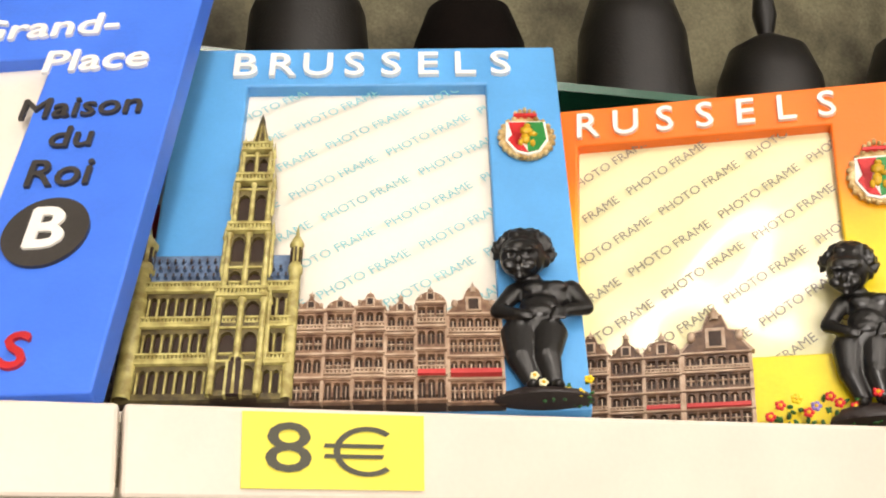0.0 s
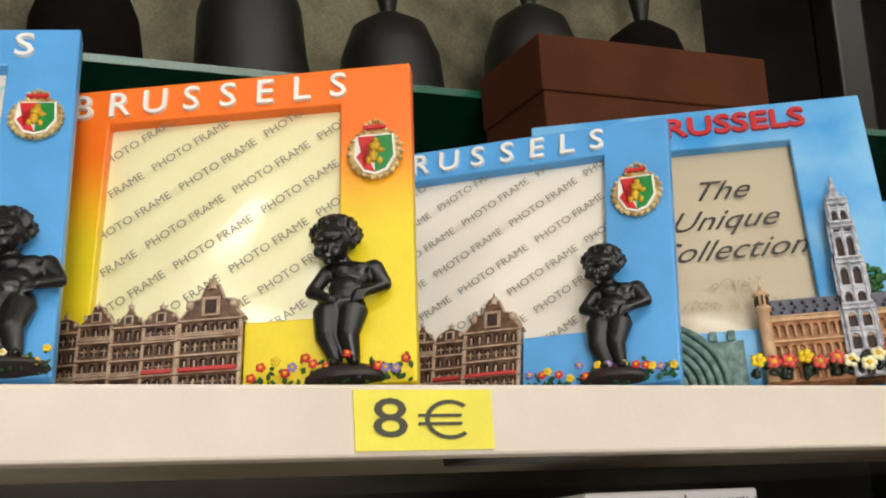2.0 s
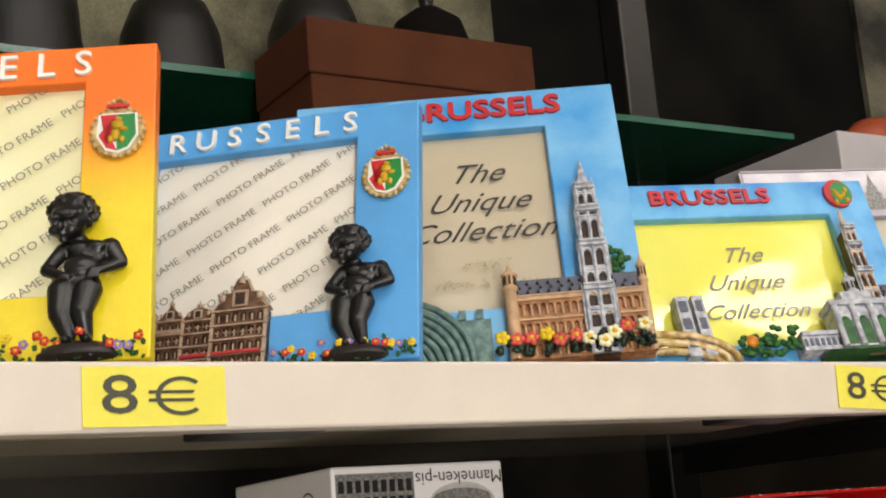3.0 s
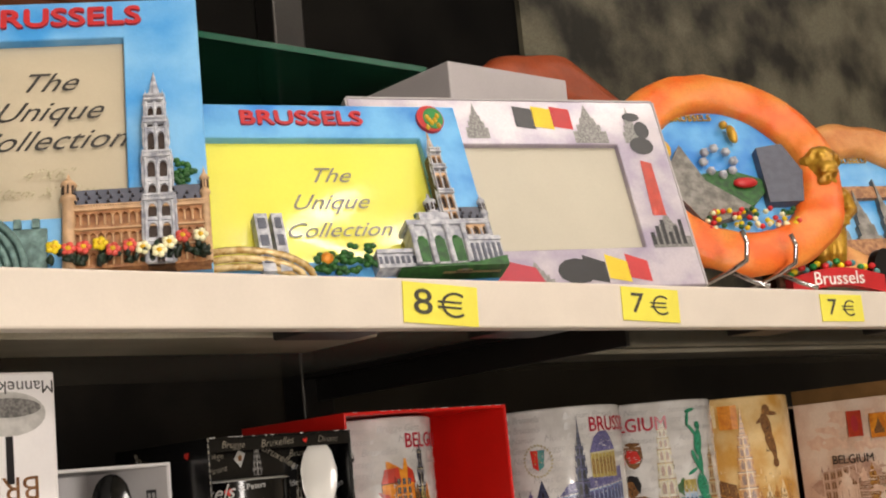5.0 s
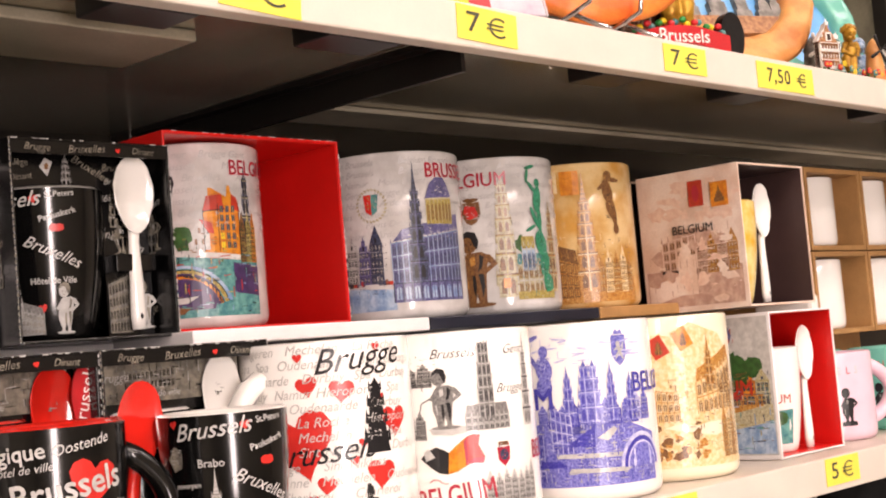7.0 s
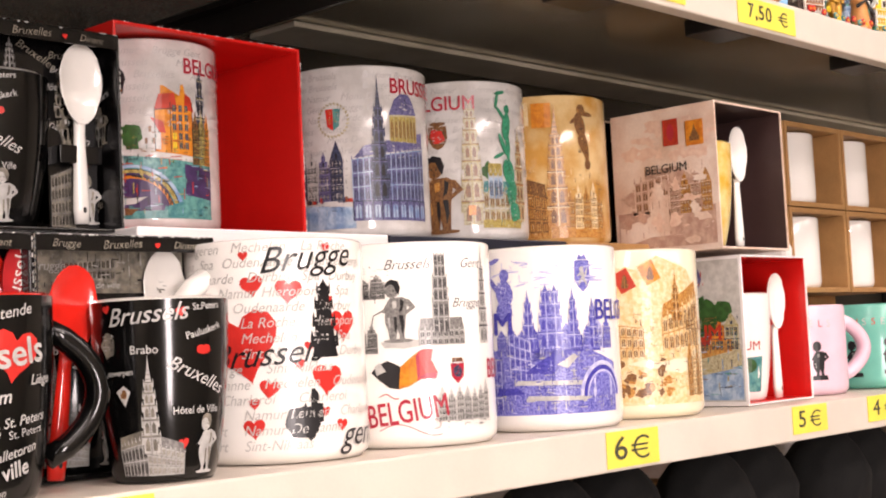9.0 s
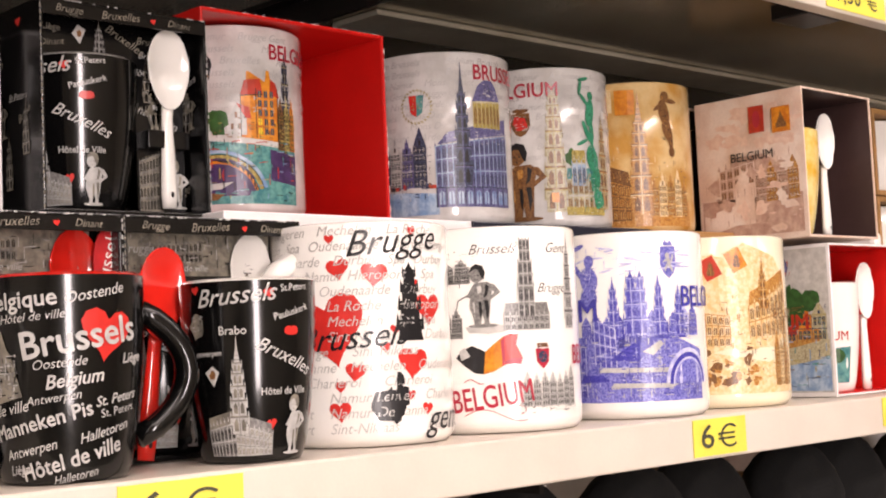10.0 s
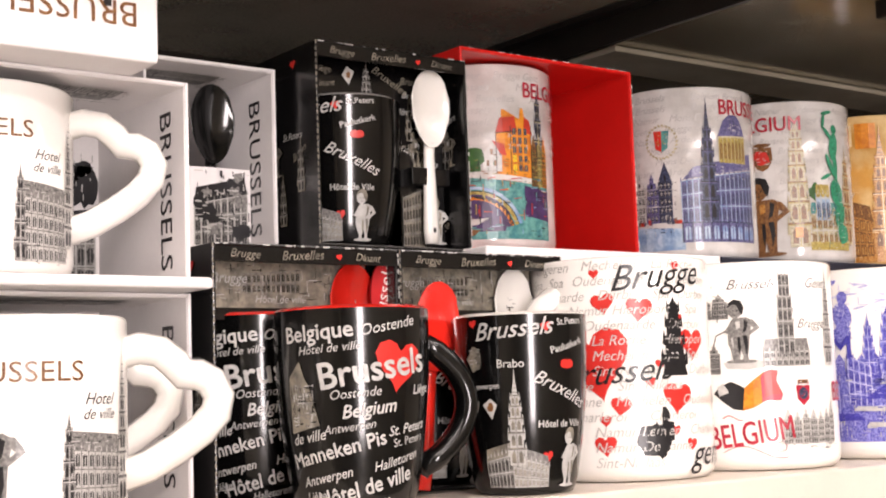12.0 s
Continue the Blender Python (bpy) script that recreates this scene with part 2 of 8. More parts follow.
def gothic_print(bd, W, x0, x1, z0, z1, body, dark, light, bays, rows, k=0, rise=0.0, roof=None, rh=0.008, pinnacles=True):
    """A long front with rows of pointed windows; rise lifts its far end."""
    up = lambda x: z1 + rise * (x - x0) / (x1 - x0)
    tone(bd, W, [(x0, z0), (x1, z0), (x1, up(x1)), (x0, z1)], body, k)
    if roof:
        d = (x1 - x0) * 0.04
        tone(bd, W, [(x0, z1), (x1, up(x1)), (x1 - d, up(x1) + rh), (x0 + d, z1 + rh)], roof, k)
        for j in range(bays):
            a = x0 + (x1 - x0) * (j + 0.5) / bays
            tone(bd, W, [(a - 0.0004, up(a) + rh * 0.25), (a + 0.0004, up(a) + rh * 0.25), (a, up(a) + rh * 0.7)], light, k + 2)
    bw = (x1 - x0) / bays
    for r_ in range(rows):
        for j in range(bays):
            a0, a1 = x0 + bw * (j + 0.22), x0 + bw * (j + 0.80)
            H = up(a0) - z0
            b0, b1 = z0 + H * (r_ + 0.14) / rows, z0 + H * (r_ + 0.86) / rows
            tone(bd, W, [(a0, b0), (a1, b0), (a1, b1 - (b1 - b0) * 0.22), ((a0 + a1) / 2, b1), (a0, b1 - (b1 - b0) * 0.22)], dark, k + 1)
            t = bw * 0.06
            tone(bd, W, [((a0 + a1) / 2 - t, b0), ((a0 + a1) / 2 + t, b0), ((a0 + a1) / 2 + t, b1), ((a0 + a1) / 2 - t, b1)], body, k + 2)
        c, e = z0 + (z1 - z0) * (r_ + 0.95) / rows, z0 + (up(x1) - z0) * (r_ + 0.95) / rows
        t = (z1 - z0) / rows * 0.07
        tone(bd, W, [(x0, c), (x1, e), (x1, e + t), (x0, c + t)], light, k + 2)
    for j in range(bays + 1):
        a, t = x0 + bw * j, bw * 0.07
        tone(bd, W, [(a - t, z0), (a + t, z0), (a + t, up(a)), (a - t, up(a))], light, k + 2)
        if pinnacles:
            tone(bd, W, [(a - t * 2, up(a)), (a + t * 2, up(a)), (a, up(a) + bw * 0.8)], body, k + 2)


def spire_print(bd, W, x, z, w, h, body, dark, light, k=0, tiers=5, needle=0.24):
    """A tower of shrinking storeys with pinnacles and a needle on top."""
    zz, hh = z, h * (1 - needle)
    steps = [1.25 - 0.13 * j for j in range(tiers)]
    for j in range(tiers):
        a, d = w / 2 * (1 - 0.62 * j / (tiers - 0.3)), hh * steps[j] / sum(steps)
        tone(bd, W, [(x - a, zz), (x + a, zz), (x + a * 0.94, zz + d), (x - a * 0.94, zz + d)], body, k)
        for q in (-0.46, 0.46):
            tone(bd, W, [(x + a * (q - 0.26), zz + d * 0.15), (x + a * (q + 0.26), zz + d * 0.15), (x + a * (q + 0.26), zz + d * 0.62), (x + a * q, zz + d * 0.84), (x + a * (q - 0.26), zz + d * 0.62)], dark, k + 1)
        tone(bd, W, [(x - a * 0.06, zz), (x + a * 0.06, zz), (x + a * 0.06, zz + d), (x - a * 0.06, zz + d)], light, k + 2)
        tone(bd, W, [(x - a * 1.12, zz + d * 0.93), (x + a * 1.12, zz + d * 0.93), (x + a * 1.12, zz + d), (x - a * 1.12, zz + d)], dark, k + 2)
        tone(bd, W, [(x - a * 1.12, zz + d * 0.88), (x + a * 1.12, zz + d * 0.88), (x + a * 1.12, zz + d * 0.93), (x - a * 1.12, zz + d * 0.93)], light, k + 2)
        for q in (-1.08, 1.08):
            tone(bd, W, [(x + a * (q - 0.13), zz + d * 0.5), (x + a * (q + 0.13), zz + d * 0.5), (x + a * (q + 0.1), zz + d), (x + a * q, zz + d * 1.32), (x + a * (q - 0.1), zz + d)], body, k + 1)
        zz += d
    a = w / 2 * 0.34
    tone(bd, W, [(x - a, zz), (x + a, zz), (x + a * 0.35, zz + h * needle * 0.5), (x, z + h), (x - a * 0.35, zz + h * needle * 0.5)], body, k)
    for j in range(4):
        q, c = a * (1.05 - 0.22 * j), zz + h * needle * (0.08 + 0.16 * j)
        tone(bd, W, [(x - q, c), (x + q, c), (x + q * 0.6, c + h * 0.008), (x - q * 0.6, c + h * 0.008)], dark, k + 1)


def gables_print(bd, W, x0, x1, z0, h, walls, dark, light, seed, n=6, k=0):
    """A row of stepped and pointed gables with paned windows."""
    g = random.Random(seed)
    w = (x1 - x0) / n
    for j in range(n):
        a, hh = x0 + w * j, h * g.uniform(0.78, 1.0)
        b = a + w * 0.98
        m, e = walls[j % len(walls)], hh * 0.68
        if j % 3 == 0:
            pts = [(a, z0), (b, z0), (b, z0 + e), (a + w * 0.5, z0 + hh), (a, z0 + e)]
        else:
            pts = [(a, z0), (b, z0), (b, z0 + e), (a + w * 0.82, z0 + e), (a + w * 0.82, z0 + e + (hh - e) * 0.35), (a + w * 0.66, z0 + e + (hh - e) * 0.35), (a + w * 0.66, z0 + e + (hh - e) * 0.7), (a + w * 0.57, z0 + e + (hh - e) * 0.7), (a + w * 0.5, z0 + hh),
                   (a + w * 0.43, z0 + e + (hh - e) * 0.7), (a + w * 0.34, z0 + e + (hh - e) * 0.7), (a + w * 0.34, z0 + e + (hh - e) * 0.35), (a + w * 0.16, z0 + e + (hh - e) * 0.35), (a + w * 0.16, z0 + e)]
        tone(bd, W, pts, m, k)
        rows = max(2, int(e / (w * 0.55)))
        for r_ in range(rows):
            for c in range(3):
                p, q = a + w * (0.12 + 0.28 * c), z0 + e * (r_ + 0.2) / rows
                ww, wh = w * 0.19, e / rows * 0.62
                tone(bd, W, rect(p, p + ww, q, q + wh), dark, k + 1)
                tone(bd, W, rect(p + ww * 0.42, p + ww * 0.58, q, q + wh), light, k + 2)
                tone(bd, W, rect(p, p + ww, q + wh * 0.5, q + wh * 0.6), light, k + 2)
            tone(bd, W, rect(a, b, z0 + e * (r_ + 0.93) / rows, z0 + e * (r_ + 0.99) / rows), light if r_ % 2 else dark, k + 1)
        tone(bd, W, rect(a + w * 0.42, a + w * 0.58, z0 + e * 1.02, z0 + e + (hh - e) * 0.3), dark, k + 1)
        tone(bd, W, rect(a - w * 0.015, a + w * 0.015, z0, z0 + e), dark, k + 1)


def statue_print(bd, W, x, z, s, body, dark, light, k=0):
    """The little fountain statue in three tones."""
    P = lambda pts, m, j: tone(bd, W, [(x + a * s, z + b * s) for a, b in pts], m, k + j)
    P([(-.13, .02), (-.03, .02), (-.04, .1), (0, .22), (.03, .42), (-.2, .42), (-.2, .3), (-.16, .2), (-.11, .1)], body, 0)
    P([(.02, .02), (.12, .02), (.1, .1), (.12, .22), (.14, .42), (-.04, .42), (-.02, .25), (.03, .1)], body, 1)
    P([(-.2, .4), (.14, .4), (.13, .5), (.18, .66), (.1, .71), (-.1, .70), (-.15, .64), (-.12, .5)], body, 2)
    P([(-.13, .66), (-.08, .6), (-.17, .5), (-.04, .45), (-.05, .41), (-.25, .48)], body, 3)
    P([(.12, .68), (.2, .67), (.3, .54), (.14, .42), (.11, .46), (.21, .54), (.13, .6)], body, 3)
    P(oval(-.07, .83, .115, .13, 14), body, 3)
    P([(-.19, .86), (-.16, .95), (-.08, 1.0), (.03, .97), (.07, .86), (.04, .74), (.0, .8), (-.02, .9), (-.1, .92)], dark, 4)
    P([(.03, .42), (.1, .42), (.11, .25), (.07, .1), (.06, .25)], dark, 4)
    P([(-.05, .4), (-.01, .4), (.0, .25), (-.03, .12), (-.05, .25)], dark, 4)
    P([(.06, .68), (.12, .64), (.09, .5), (.03, .46), (.06, .56)], dark, 4)
    P([(-.12, .82), (-.09, .83), (-.09, .81)], dark, 4)
    P([(-.05, .83), (-.02, .82), (-.04, .80)], dark, 4)
    P([(-.11, .755), (-.04, .755), (-.07, .74)], dark, 4)
    P([(-.15, .38), (-.12, .39), (-.11, .25), (-.13, .22)], light, 4)
    P([(-.07, .64), (0, .65), (0, .55), (-.06, .52)], light, 4)
    P(oval(0, .012, .24, .03, 14), body, 0)


def bold_words(bd, W, rows, mat, y=-0.0002):
    """Rows of word, size, place, turn, boldness and slope."""
    for word, size, a, b, turn, bold, shear, *wide in rows:
        bd.words(word, size, a, b, mat, y=y, wrap=W, turn=turn, bold=bold, shear=shear, wide=wide[0] if wide else 1.0)


def side_facing(bd, v, c, d):
    """Takes flat work over to an upright face that looks towards -x, c along x, running back to d."""
    for f, m in zip(v.f, v.m):
        bd.add([(c + v.v[i][1], d - v.v[i][0], v.v[i][2]) for i in f], [tuple(range(len(f)))], v.mats[m])
    return bd


def black_scatter(v, x0, x1, z0, z1, seed, n=8, y=0.0):
    """The dim names, spires, statues and hearts printed all over the black boxes."""
    g = random.Random(seed)
    names = ("Bruxelles", "Brugge", "Dinant", "Li\u00e8ge", "St.Peters", "H\u00f4tel de Ville", "Antwerpen", "Pauluskerk", "Brabo")
    keep = lambda a, b, c: (lambda x, yy, z: (min(max(x, x0), x1), y + yy, min(max(z, z0), z1)))
    W = keep(0, 0, 0)
    for i in range(n):
        a, c = g.uniform(x0 + 0.006, x1 - 0.006), g.uniform(z0 + 0.004, z1 - 0.004)
        kind = i % 4
        if kind == 0 or kind == 2:
            v.words(g.choice(names), g.uniform(0.0045, 0.0075), a, c, DIM_PRINT if i % 3 else PR_WHITE, wrap=W, turn=g.uniform(-25, 25), shear=0.3)
        elif kind == 1:
            spire_print(v, W, a, max(z0, c - 0.012), 0.006, 0.026, DIM_PRINT, BLACK_CARD, PR_WHITE, 0, 4)
        elif i % 8 == 3:
            statue_print(v, W, a, max(z0, c - 0.010), 0.020, DIM_PRINT, BLACK_CARD, PR_WHITE)
        else:
            v.flat(heart(a, c, 0.0048, g.uniform(-20, 20)), PR_RED, -0.0001, W)


# ---------------------------------------------------------------- kinds of things
def bend(r, a0=0.0):
    """Bends flat work (x along the girth, z up, y outwards as -y) round an upright cylinder of radius r; a0: the way it faces, degrees from -y to +x."""
    def f(x, y, z):
        a = x / r + radians(a0)
        rr = r + 0.00025 - y
        return (rr * math.sin(a), -rr * math.cos(a), z)
    return f


def taper(r0, r1, h, a0=0.0):
    """The same round a cup whose radius grows from r0 at its foot to r1 at its rim."""
    def f(x, y, z):
        t = max(0.0, min(1.0, z / h))
        rr = r0 + (r1 - r0) * (1 - (1 - t) ** 2.2) + 0.0004 - y
        a = x / r1 + radians(a0)
        return (rr * math.sin(a), -rr * math.cos(a), z)
    return f


def straight_mug(name, x, y, z, r, h, glaze, label, turn=0.0, handle=None):
    """A straight mug: body with a hollow inside, foot and rounded rim."""
    top = thing(name, pose(x, y, z, 0, 0, turn), label, "mug", "souvenir mugs")
    w = 0.0035
    prof = [(1e-4, 0.002), (r * 0.82, 0.002), (r * 0.84, 0.0), (r * 0.93, 0.0), (r * 0.985, 0.003), (r, 0.006), (r, h - 0.0015), (r - 0.0008, h - 0.0004), (r - w * 0.5, h), (r - w + 0.0006, h - 0.0006),
            (r - w, h - 0.002), (r - w, 0.01), (r - w - 0.006, 0.005), (1e-4, 0.005)]
    part("body", Build().lathe(prof, glaze, seg=64), top)
    if handle is not None:
        part("handle", Build().tube(handle_path(r, h), 0.0052, glaze, flat=1.25), top, at=pose(0, 0, 0, 0, 0, handle))
    return top


def handle_path(r, h):
    return [(r - 0.002 + 0.021 * math.sin(math.pi * k / 14) ** 0.7, 0, h * (0.84 - 0.66 * k / 14)) for k in range(15)]


def heart_handle(r, h):
    pts = [(0.0, 0.82), (0.010, 0.85), (0.020, 0.83), (0.027, 0.77), (0.031, 0.72), (0.038, 0.715), (0.044, 0.68), (0.0475, 0.61), (0.046, 0.53), (0.039, 0.45), (0.028, 0.37), (0.014, 0.29), (0.0, 0.24)]
    return [(r - 0.003 + a * 0.72, 0, h * b) for a, b in pts]


def curved_mug(name, x, y, z, r0, r1, h, glaze, label, turn=0.0, handle=None, inside=None):
    """A cup that swells from its foot to the rim."""
    top = thing(name, pose(x, y, z, 0, 0, turn), label, "mug", "souvenir mugs")
    prof = [(1e-4, 0.002), (r0 * 0.8, 0.002), (r0 * 0.82, 0), (r0 * 0.95, 0)]
    prof += [(r0 + (r1 - r0) * (1 - (1 - k / 12) ** 2.2), h * k / 12 + (0.002 if k == 0 else 0)) for k in range(13)]
    outer = Build().lathe(prof, glaze, seg=56)
    part("body", outer, top)
    inn = [(r1, h), (r1 - 0.0015, h + 0.0012), (r1 - 0.0035, h - 0.0005), (r1 - 0.004, h * 0.6), (r0 - 0.003, 0.008), (1e-4, 0.006)]
    part("inside", Build().lathe(inn, inside or glaze, seg=56), top)
    if handle is not None:
        part("handle", Build().tube(handle_path(r1 * 0.99, h), 0.0048, glaze, flat=1.3), top, at=pose(0, 0, 0, 0, 0, handle))
    return top


def spoon(x, y, z, mat, label, at=None, length=0.1, group="spoons in gift boxes"):
    """A ceramic spoon, its bowl up, standing in x-z and facing -y."""
    top = thing("spoon", at or pose(x, y, z), label, "spoon", group)
    bm = bmesh.new()
    bmesh.ops.create_uvsphere(bm, u_segments=20, v_segments=12, radius=1)
    for v in bm.verts:
        zz = v.co.z
        wid = 0.0115 * (1 + 0.12 * zz)
        dish = 1 - v.co.x ** 2 - zz ** 2
        v.co = Vector((v.co.x * wid, 0.0052 * dish if v.co.y > 0 else -0.0008 + 0.0040 * dish, zz * 0.0195 + length - 0.0195))
    part("bowl", Build().mesh(bm, mat, smooth=True), top)
    hz = length - 0.039
    part("handle", Build().tube([(0, 0.002, hz + 0.003), (0, 0.0025, hz - 0.004), (0, 0.0025, hz * 0.6), (0, 0.0025, hz * 0.15), (0, 0.0025, 0.0)], [0.0032, 0.0030, 0.0036, 0.0044, 0.0038], mat, flat=0.7), top)
    part("hole", Build().flat(oval(0, 0.0065, 0.0009, 0.0015, 12), BLACK_PLASTIC, -0.0006), top, "small dark hole")
    return top


def gift_box(name, x0, x1, y0, y1, z0, z1, outside, inside, label, turn=0.0, wall=0.0014):
    """A card box with an open front: five panels, a part each. Its origin is the front left foot."""
    w, d, h = x1 - x0, y1 - y0, z1 - z0
    top = thing(name, pose(x0, y0, z0, 0, 0, turn), label, "gift box", "gift boxes on the shelf")

    def panel(n, a, b, face):
        bd = Build()
        bd.box(*a, outside, bevel=0.0004)
        bd.box(*b, inside)
        part(n, bd, top)
    e = 0.0003
    panel("side_panel", (0, wall, 0, d, 0, h), (wall, wall + e, 0.001, d - 0.001, wall, h - wall), 0)
    panel("side_panel", (w - wall, w, 0, d, 0, h), (w - wall - e, w - wall, 0.001, d - 0.001, wall, h - wall), 0)
    panel("top_panel", (wall, w - wall, 0, d, h - wall, h), (wall, w - wall, 0.001, d - 0.001, h - wall - e, h - wall), 0)
    panel("bottom_panel", (wall, w - wall, 0, d, 0, wall), (wall, w - wall, 0.001, d - 0.001, wall, wall + e), 0)
    panel("back_panel", (wall, w - wall, d - wall, d, wall, h - wall), (wall, w - wall, d - wall - e, d - wall, wall + e, h - wall - e), 0)
    return top


def price_tag(x0, z0, w, h, text, turn=0.0, y=0.0, size=0.018):
    top = thing("price_tag", pose(x0, y - 0.0008, z0, 0, turn, 0), "yellow paper price tag stuck on shelf edge", "price tag", "price tags")
    paper = part("paper", Build().box(0, w, 0, 0.0005, 0, h, TAG), top)
    figures, s = text[:-1], size * 0.95
    bd = Build()
    bd.words(figures, s, w * (0.25 if len(figures) == 1 else 0.36), h / 2, INK, y=-0.0004, wide=1.5 if len(figures) == 1 else 1.2, spacing=1.1, bold=0.006)
    part("figures", bd, paper, "dark printed price")
    # the euro sign: an open ring and two bars
    bd, c, n = Build(), (w * (0.68 if len(figures) == 1 else 0.80), h / 2), 22
    ring = lambda q: [(c[0] + s * 0.50 * q * math.cos(a) * (0.8 if len(figures) > 1 else 1), c[1] + s * 0.36 * q * math.sin(a)) for a in (radians(48 + 264 * k / n) for k in range(n + 1))]
    out, inn = ring(1.0), ring(0.80)
    for k in range(n):
        bd.add([(p[0], -0.0004, p[1]) for p in (out[k], out[k + 1], inn[k + 1], inn[k])], [(0, 1, 2, 3)], INK)
    for q in (-0.075, 0.075):
        bd.flat([(c[0] - s * 0.64, c[1] + s * (q - 0.03)), (c[0] + s * 0.22, c[1] + s * (q - 0.03)), (c[0] + s * 0.25, c[1] + s * (q + 0.03)), (c[0] - s * 0.62, c[1] + s * (q + 0.03))], INK, -0.00043)
    part("euro_sign", bd, paper, "dark printed euro sign")
    return top


def arcade(bd, x0, x1, z0, z1, n, f, deep, mat, pier=0.3, rise=0.6, cap=None):
    """A row of n arched openings: piers and a scalloped lintel standing deep in front of what lies behind."""
    ww = (x1 - x0) / n
    half = ww * (1 - pier) / 2
    spring = max(z0 + (z1 - z0) * 0.3, z1 - half * rise - (z1 - z0) * 0.16)
    pts = [(x0, z1), (x1, z1), (x1, spring)]
    for j in range(n - 1, -1, -1):
        c = x0 + ww * (j + 0.5)
        pts += [(c + half * math.cos(a), spring + half * rise * math.sin(a)) for a in (math.pi * k / 5 for k in range(6))]
    pts.append((x0, spring))
    bd.prism(list(reversed(pts)), f, f + deep, mat)
    for j in range(n + 1):
        a, b = max(x0, x0 + ww * j - ww * pier / 2), min(x1, x0 + ww * j + ww * pier / 2)
        bd.box(a, b, f, f + deep, z0, spring, mat)
        if cap:
            c = (a + b) / 2
            bd.limb((c, f, z0 + 0.0002), (c, f, spring), (b - a) * 0.32, (b - a) * 0.26, cap, seg=6)


def balusters(bd, x0, x1, z0, z1, f, mat):
    """A little parapet: two rails and posts between them."""
    t = (z1 - z0) * 0.26
    bd.box(x0, x1, f - 0.0013, f + 0.0005, z0, z0 + t, mat)
    bd.box(x0, x1, f - 0.0013, f + 0.0005, z1 - t, z1, mat)
    n = max(3, int((x1 - x0) / 0.0011))
    for j in range(n):
        a = x0 + (x1 - x0) * (j + 0.25) / n
        bd.box(a, a + (x1 - x0) / n * 0.5, f - 0.0011, f + 0.0003, z0 + t, z1 - t, mat)


def facade(bd, x, w, h, d, y, wall, trim, dark, rng, style, roof):
    """One narrow gabled house of a relief, its foot at z = 0, its front at y - d: windows lie back between piers."""
    f = y - d
    bd.box(x, x + w, f + 0.0014, y, 0, h, dark)
    g = [(0, 0), (1, 0), (0.86, 0.2), (0.86, 0.34), (0.68, 0.4), (0.6, 0.66), (0.4, 0.66), (0.32, 0.4), (0.14, 0.34), (0.14, 0.2)]
    if style == 0:
        g = [(0, 0), (1, 0), (0.72, 0.42), (0.62, 0.5), (0.5, 0.78), (0.38, 0.5), (0.28, 0.42)]
    elif style == 1:
        g = [(0, 0), (1, 0), (0.97, 0.2), (0.85, 0.4), (0.66, 0.52), (0.5, 0.56), (0.34, 0.52), (0.15, 0.4), (0.03, 0.2)]
    bd.prism([(x + a * w, h + b * w * 0.9) for a, b in g], f + 0.0004, y, wall)
    bd.prism([(x + w * (0.5 + (a - 0.5) * 1.08), h + b * w * 0.9 + w * 0.05) for a, b in g], f + 0.0016, y, trim)
    bd.lathe([(w * 0.09, 0), (w * 0.07, w * 0.05), (w * 0.1, w * 0.1), (w * 0.03, w * 0.17), (1e-5, w * 0.3)], trim, pose(x + w / 2, f + 0.0012, h + w * (0.66 if style == 0 else 0.52)), 7)
    bd.box(x + w * 0.36, x + w * 0.64, f - 0.0004, f + 0.001, h + w * 0.06, h + w * 0.38, trim)
    bd.box(x + w * 0.41, x + w * 0.59, f - 0.0005, f + 0.001, h + w * 0.09, h + w * 0.33, dark)
    for q in (0.16, 0.84):
        bd.ball((x + w * q, f + 0.0004, h + w * 0.26), (w * 0.07, 0.0008, w * 0.1), trim, sub=1)
    c = 6 if w > 0.016 else 3
    marks = (0, 0.26, 0.51, 0.75, 1.0)
    for k in range(4):
        z0, z1 = h * marks[k], h * marks[k + 1]
        fh = z1 - z0
        bd.box(x + w * 0.03, x + w * 0.97, f, f + 0.0016, z0, z0 + fh * (0.08 if k == 0 else 0.2), wall)
        if (k + style) % 2:
            arcade(bd, x + w * 0.05, x + w * 0.95, z0 + fh * 0.2, z1 - fh * 0.1, c, f, 0.0016, wall, pier=0.24, rise=0.8)
        else:
            arcade(bd, x + w * 0.05, x + w * 0.95, z0 + fh * 0.2, z1 - fh * 0.1, c, f, 0.0016, wall, pier=0.24, rise=0.1)
            bd.box(x + w * 0.06, x + w * 0.94, f + 0.0005, f + 0.0014, z0 + fh * 0.52, z0 + fh * 0.56, trim)
        for j in range(c):
            a = x + w * 0.05 + w * 0.9 * (j + 0.5) / c
            bd.box(a - w * 0.012, a + w * 0.012, f + 0.0004, f + 0.0014, z0 + fh * 0.2, z1 - fh * 0.3, trim)
        bd.box(x - 0.0001, x + w + 0.0001, f - 0.0009, f + 0.001, z1 - fh * 0.1, z1 - fh * 0.02, trim)
        bd.box(x, x + w, f - 0.0004, f + 0.001, z1 - fh * 0.15, z1 - fh * 0.1, wall)
        if k in (1, 3) and rng.random() < 0.7:
            balusters(bd, x + w * 0.04, x + w * 0.96, z0 + fh * 0.02, z0 + fh * 0.24, f, trim)
    for a in (x, x + w * 0.95):
        bd.box(a, a + w * 0.05, f - 0.0003, y, 0, h, trim)


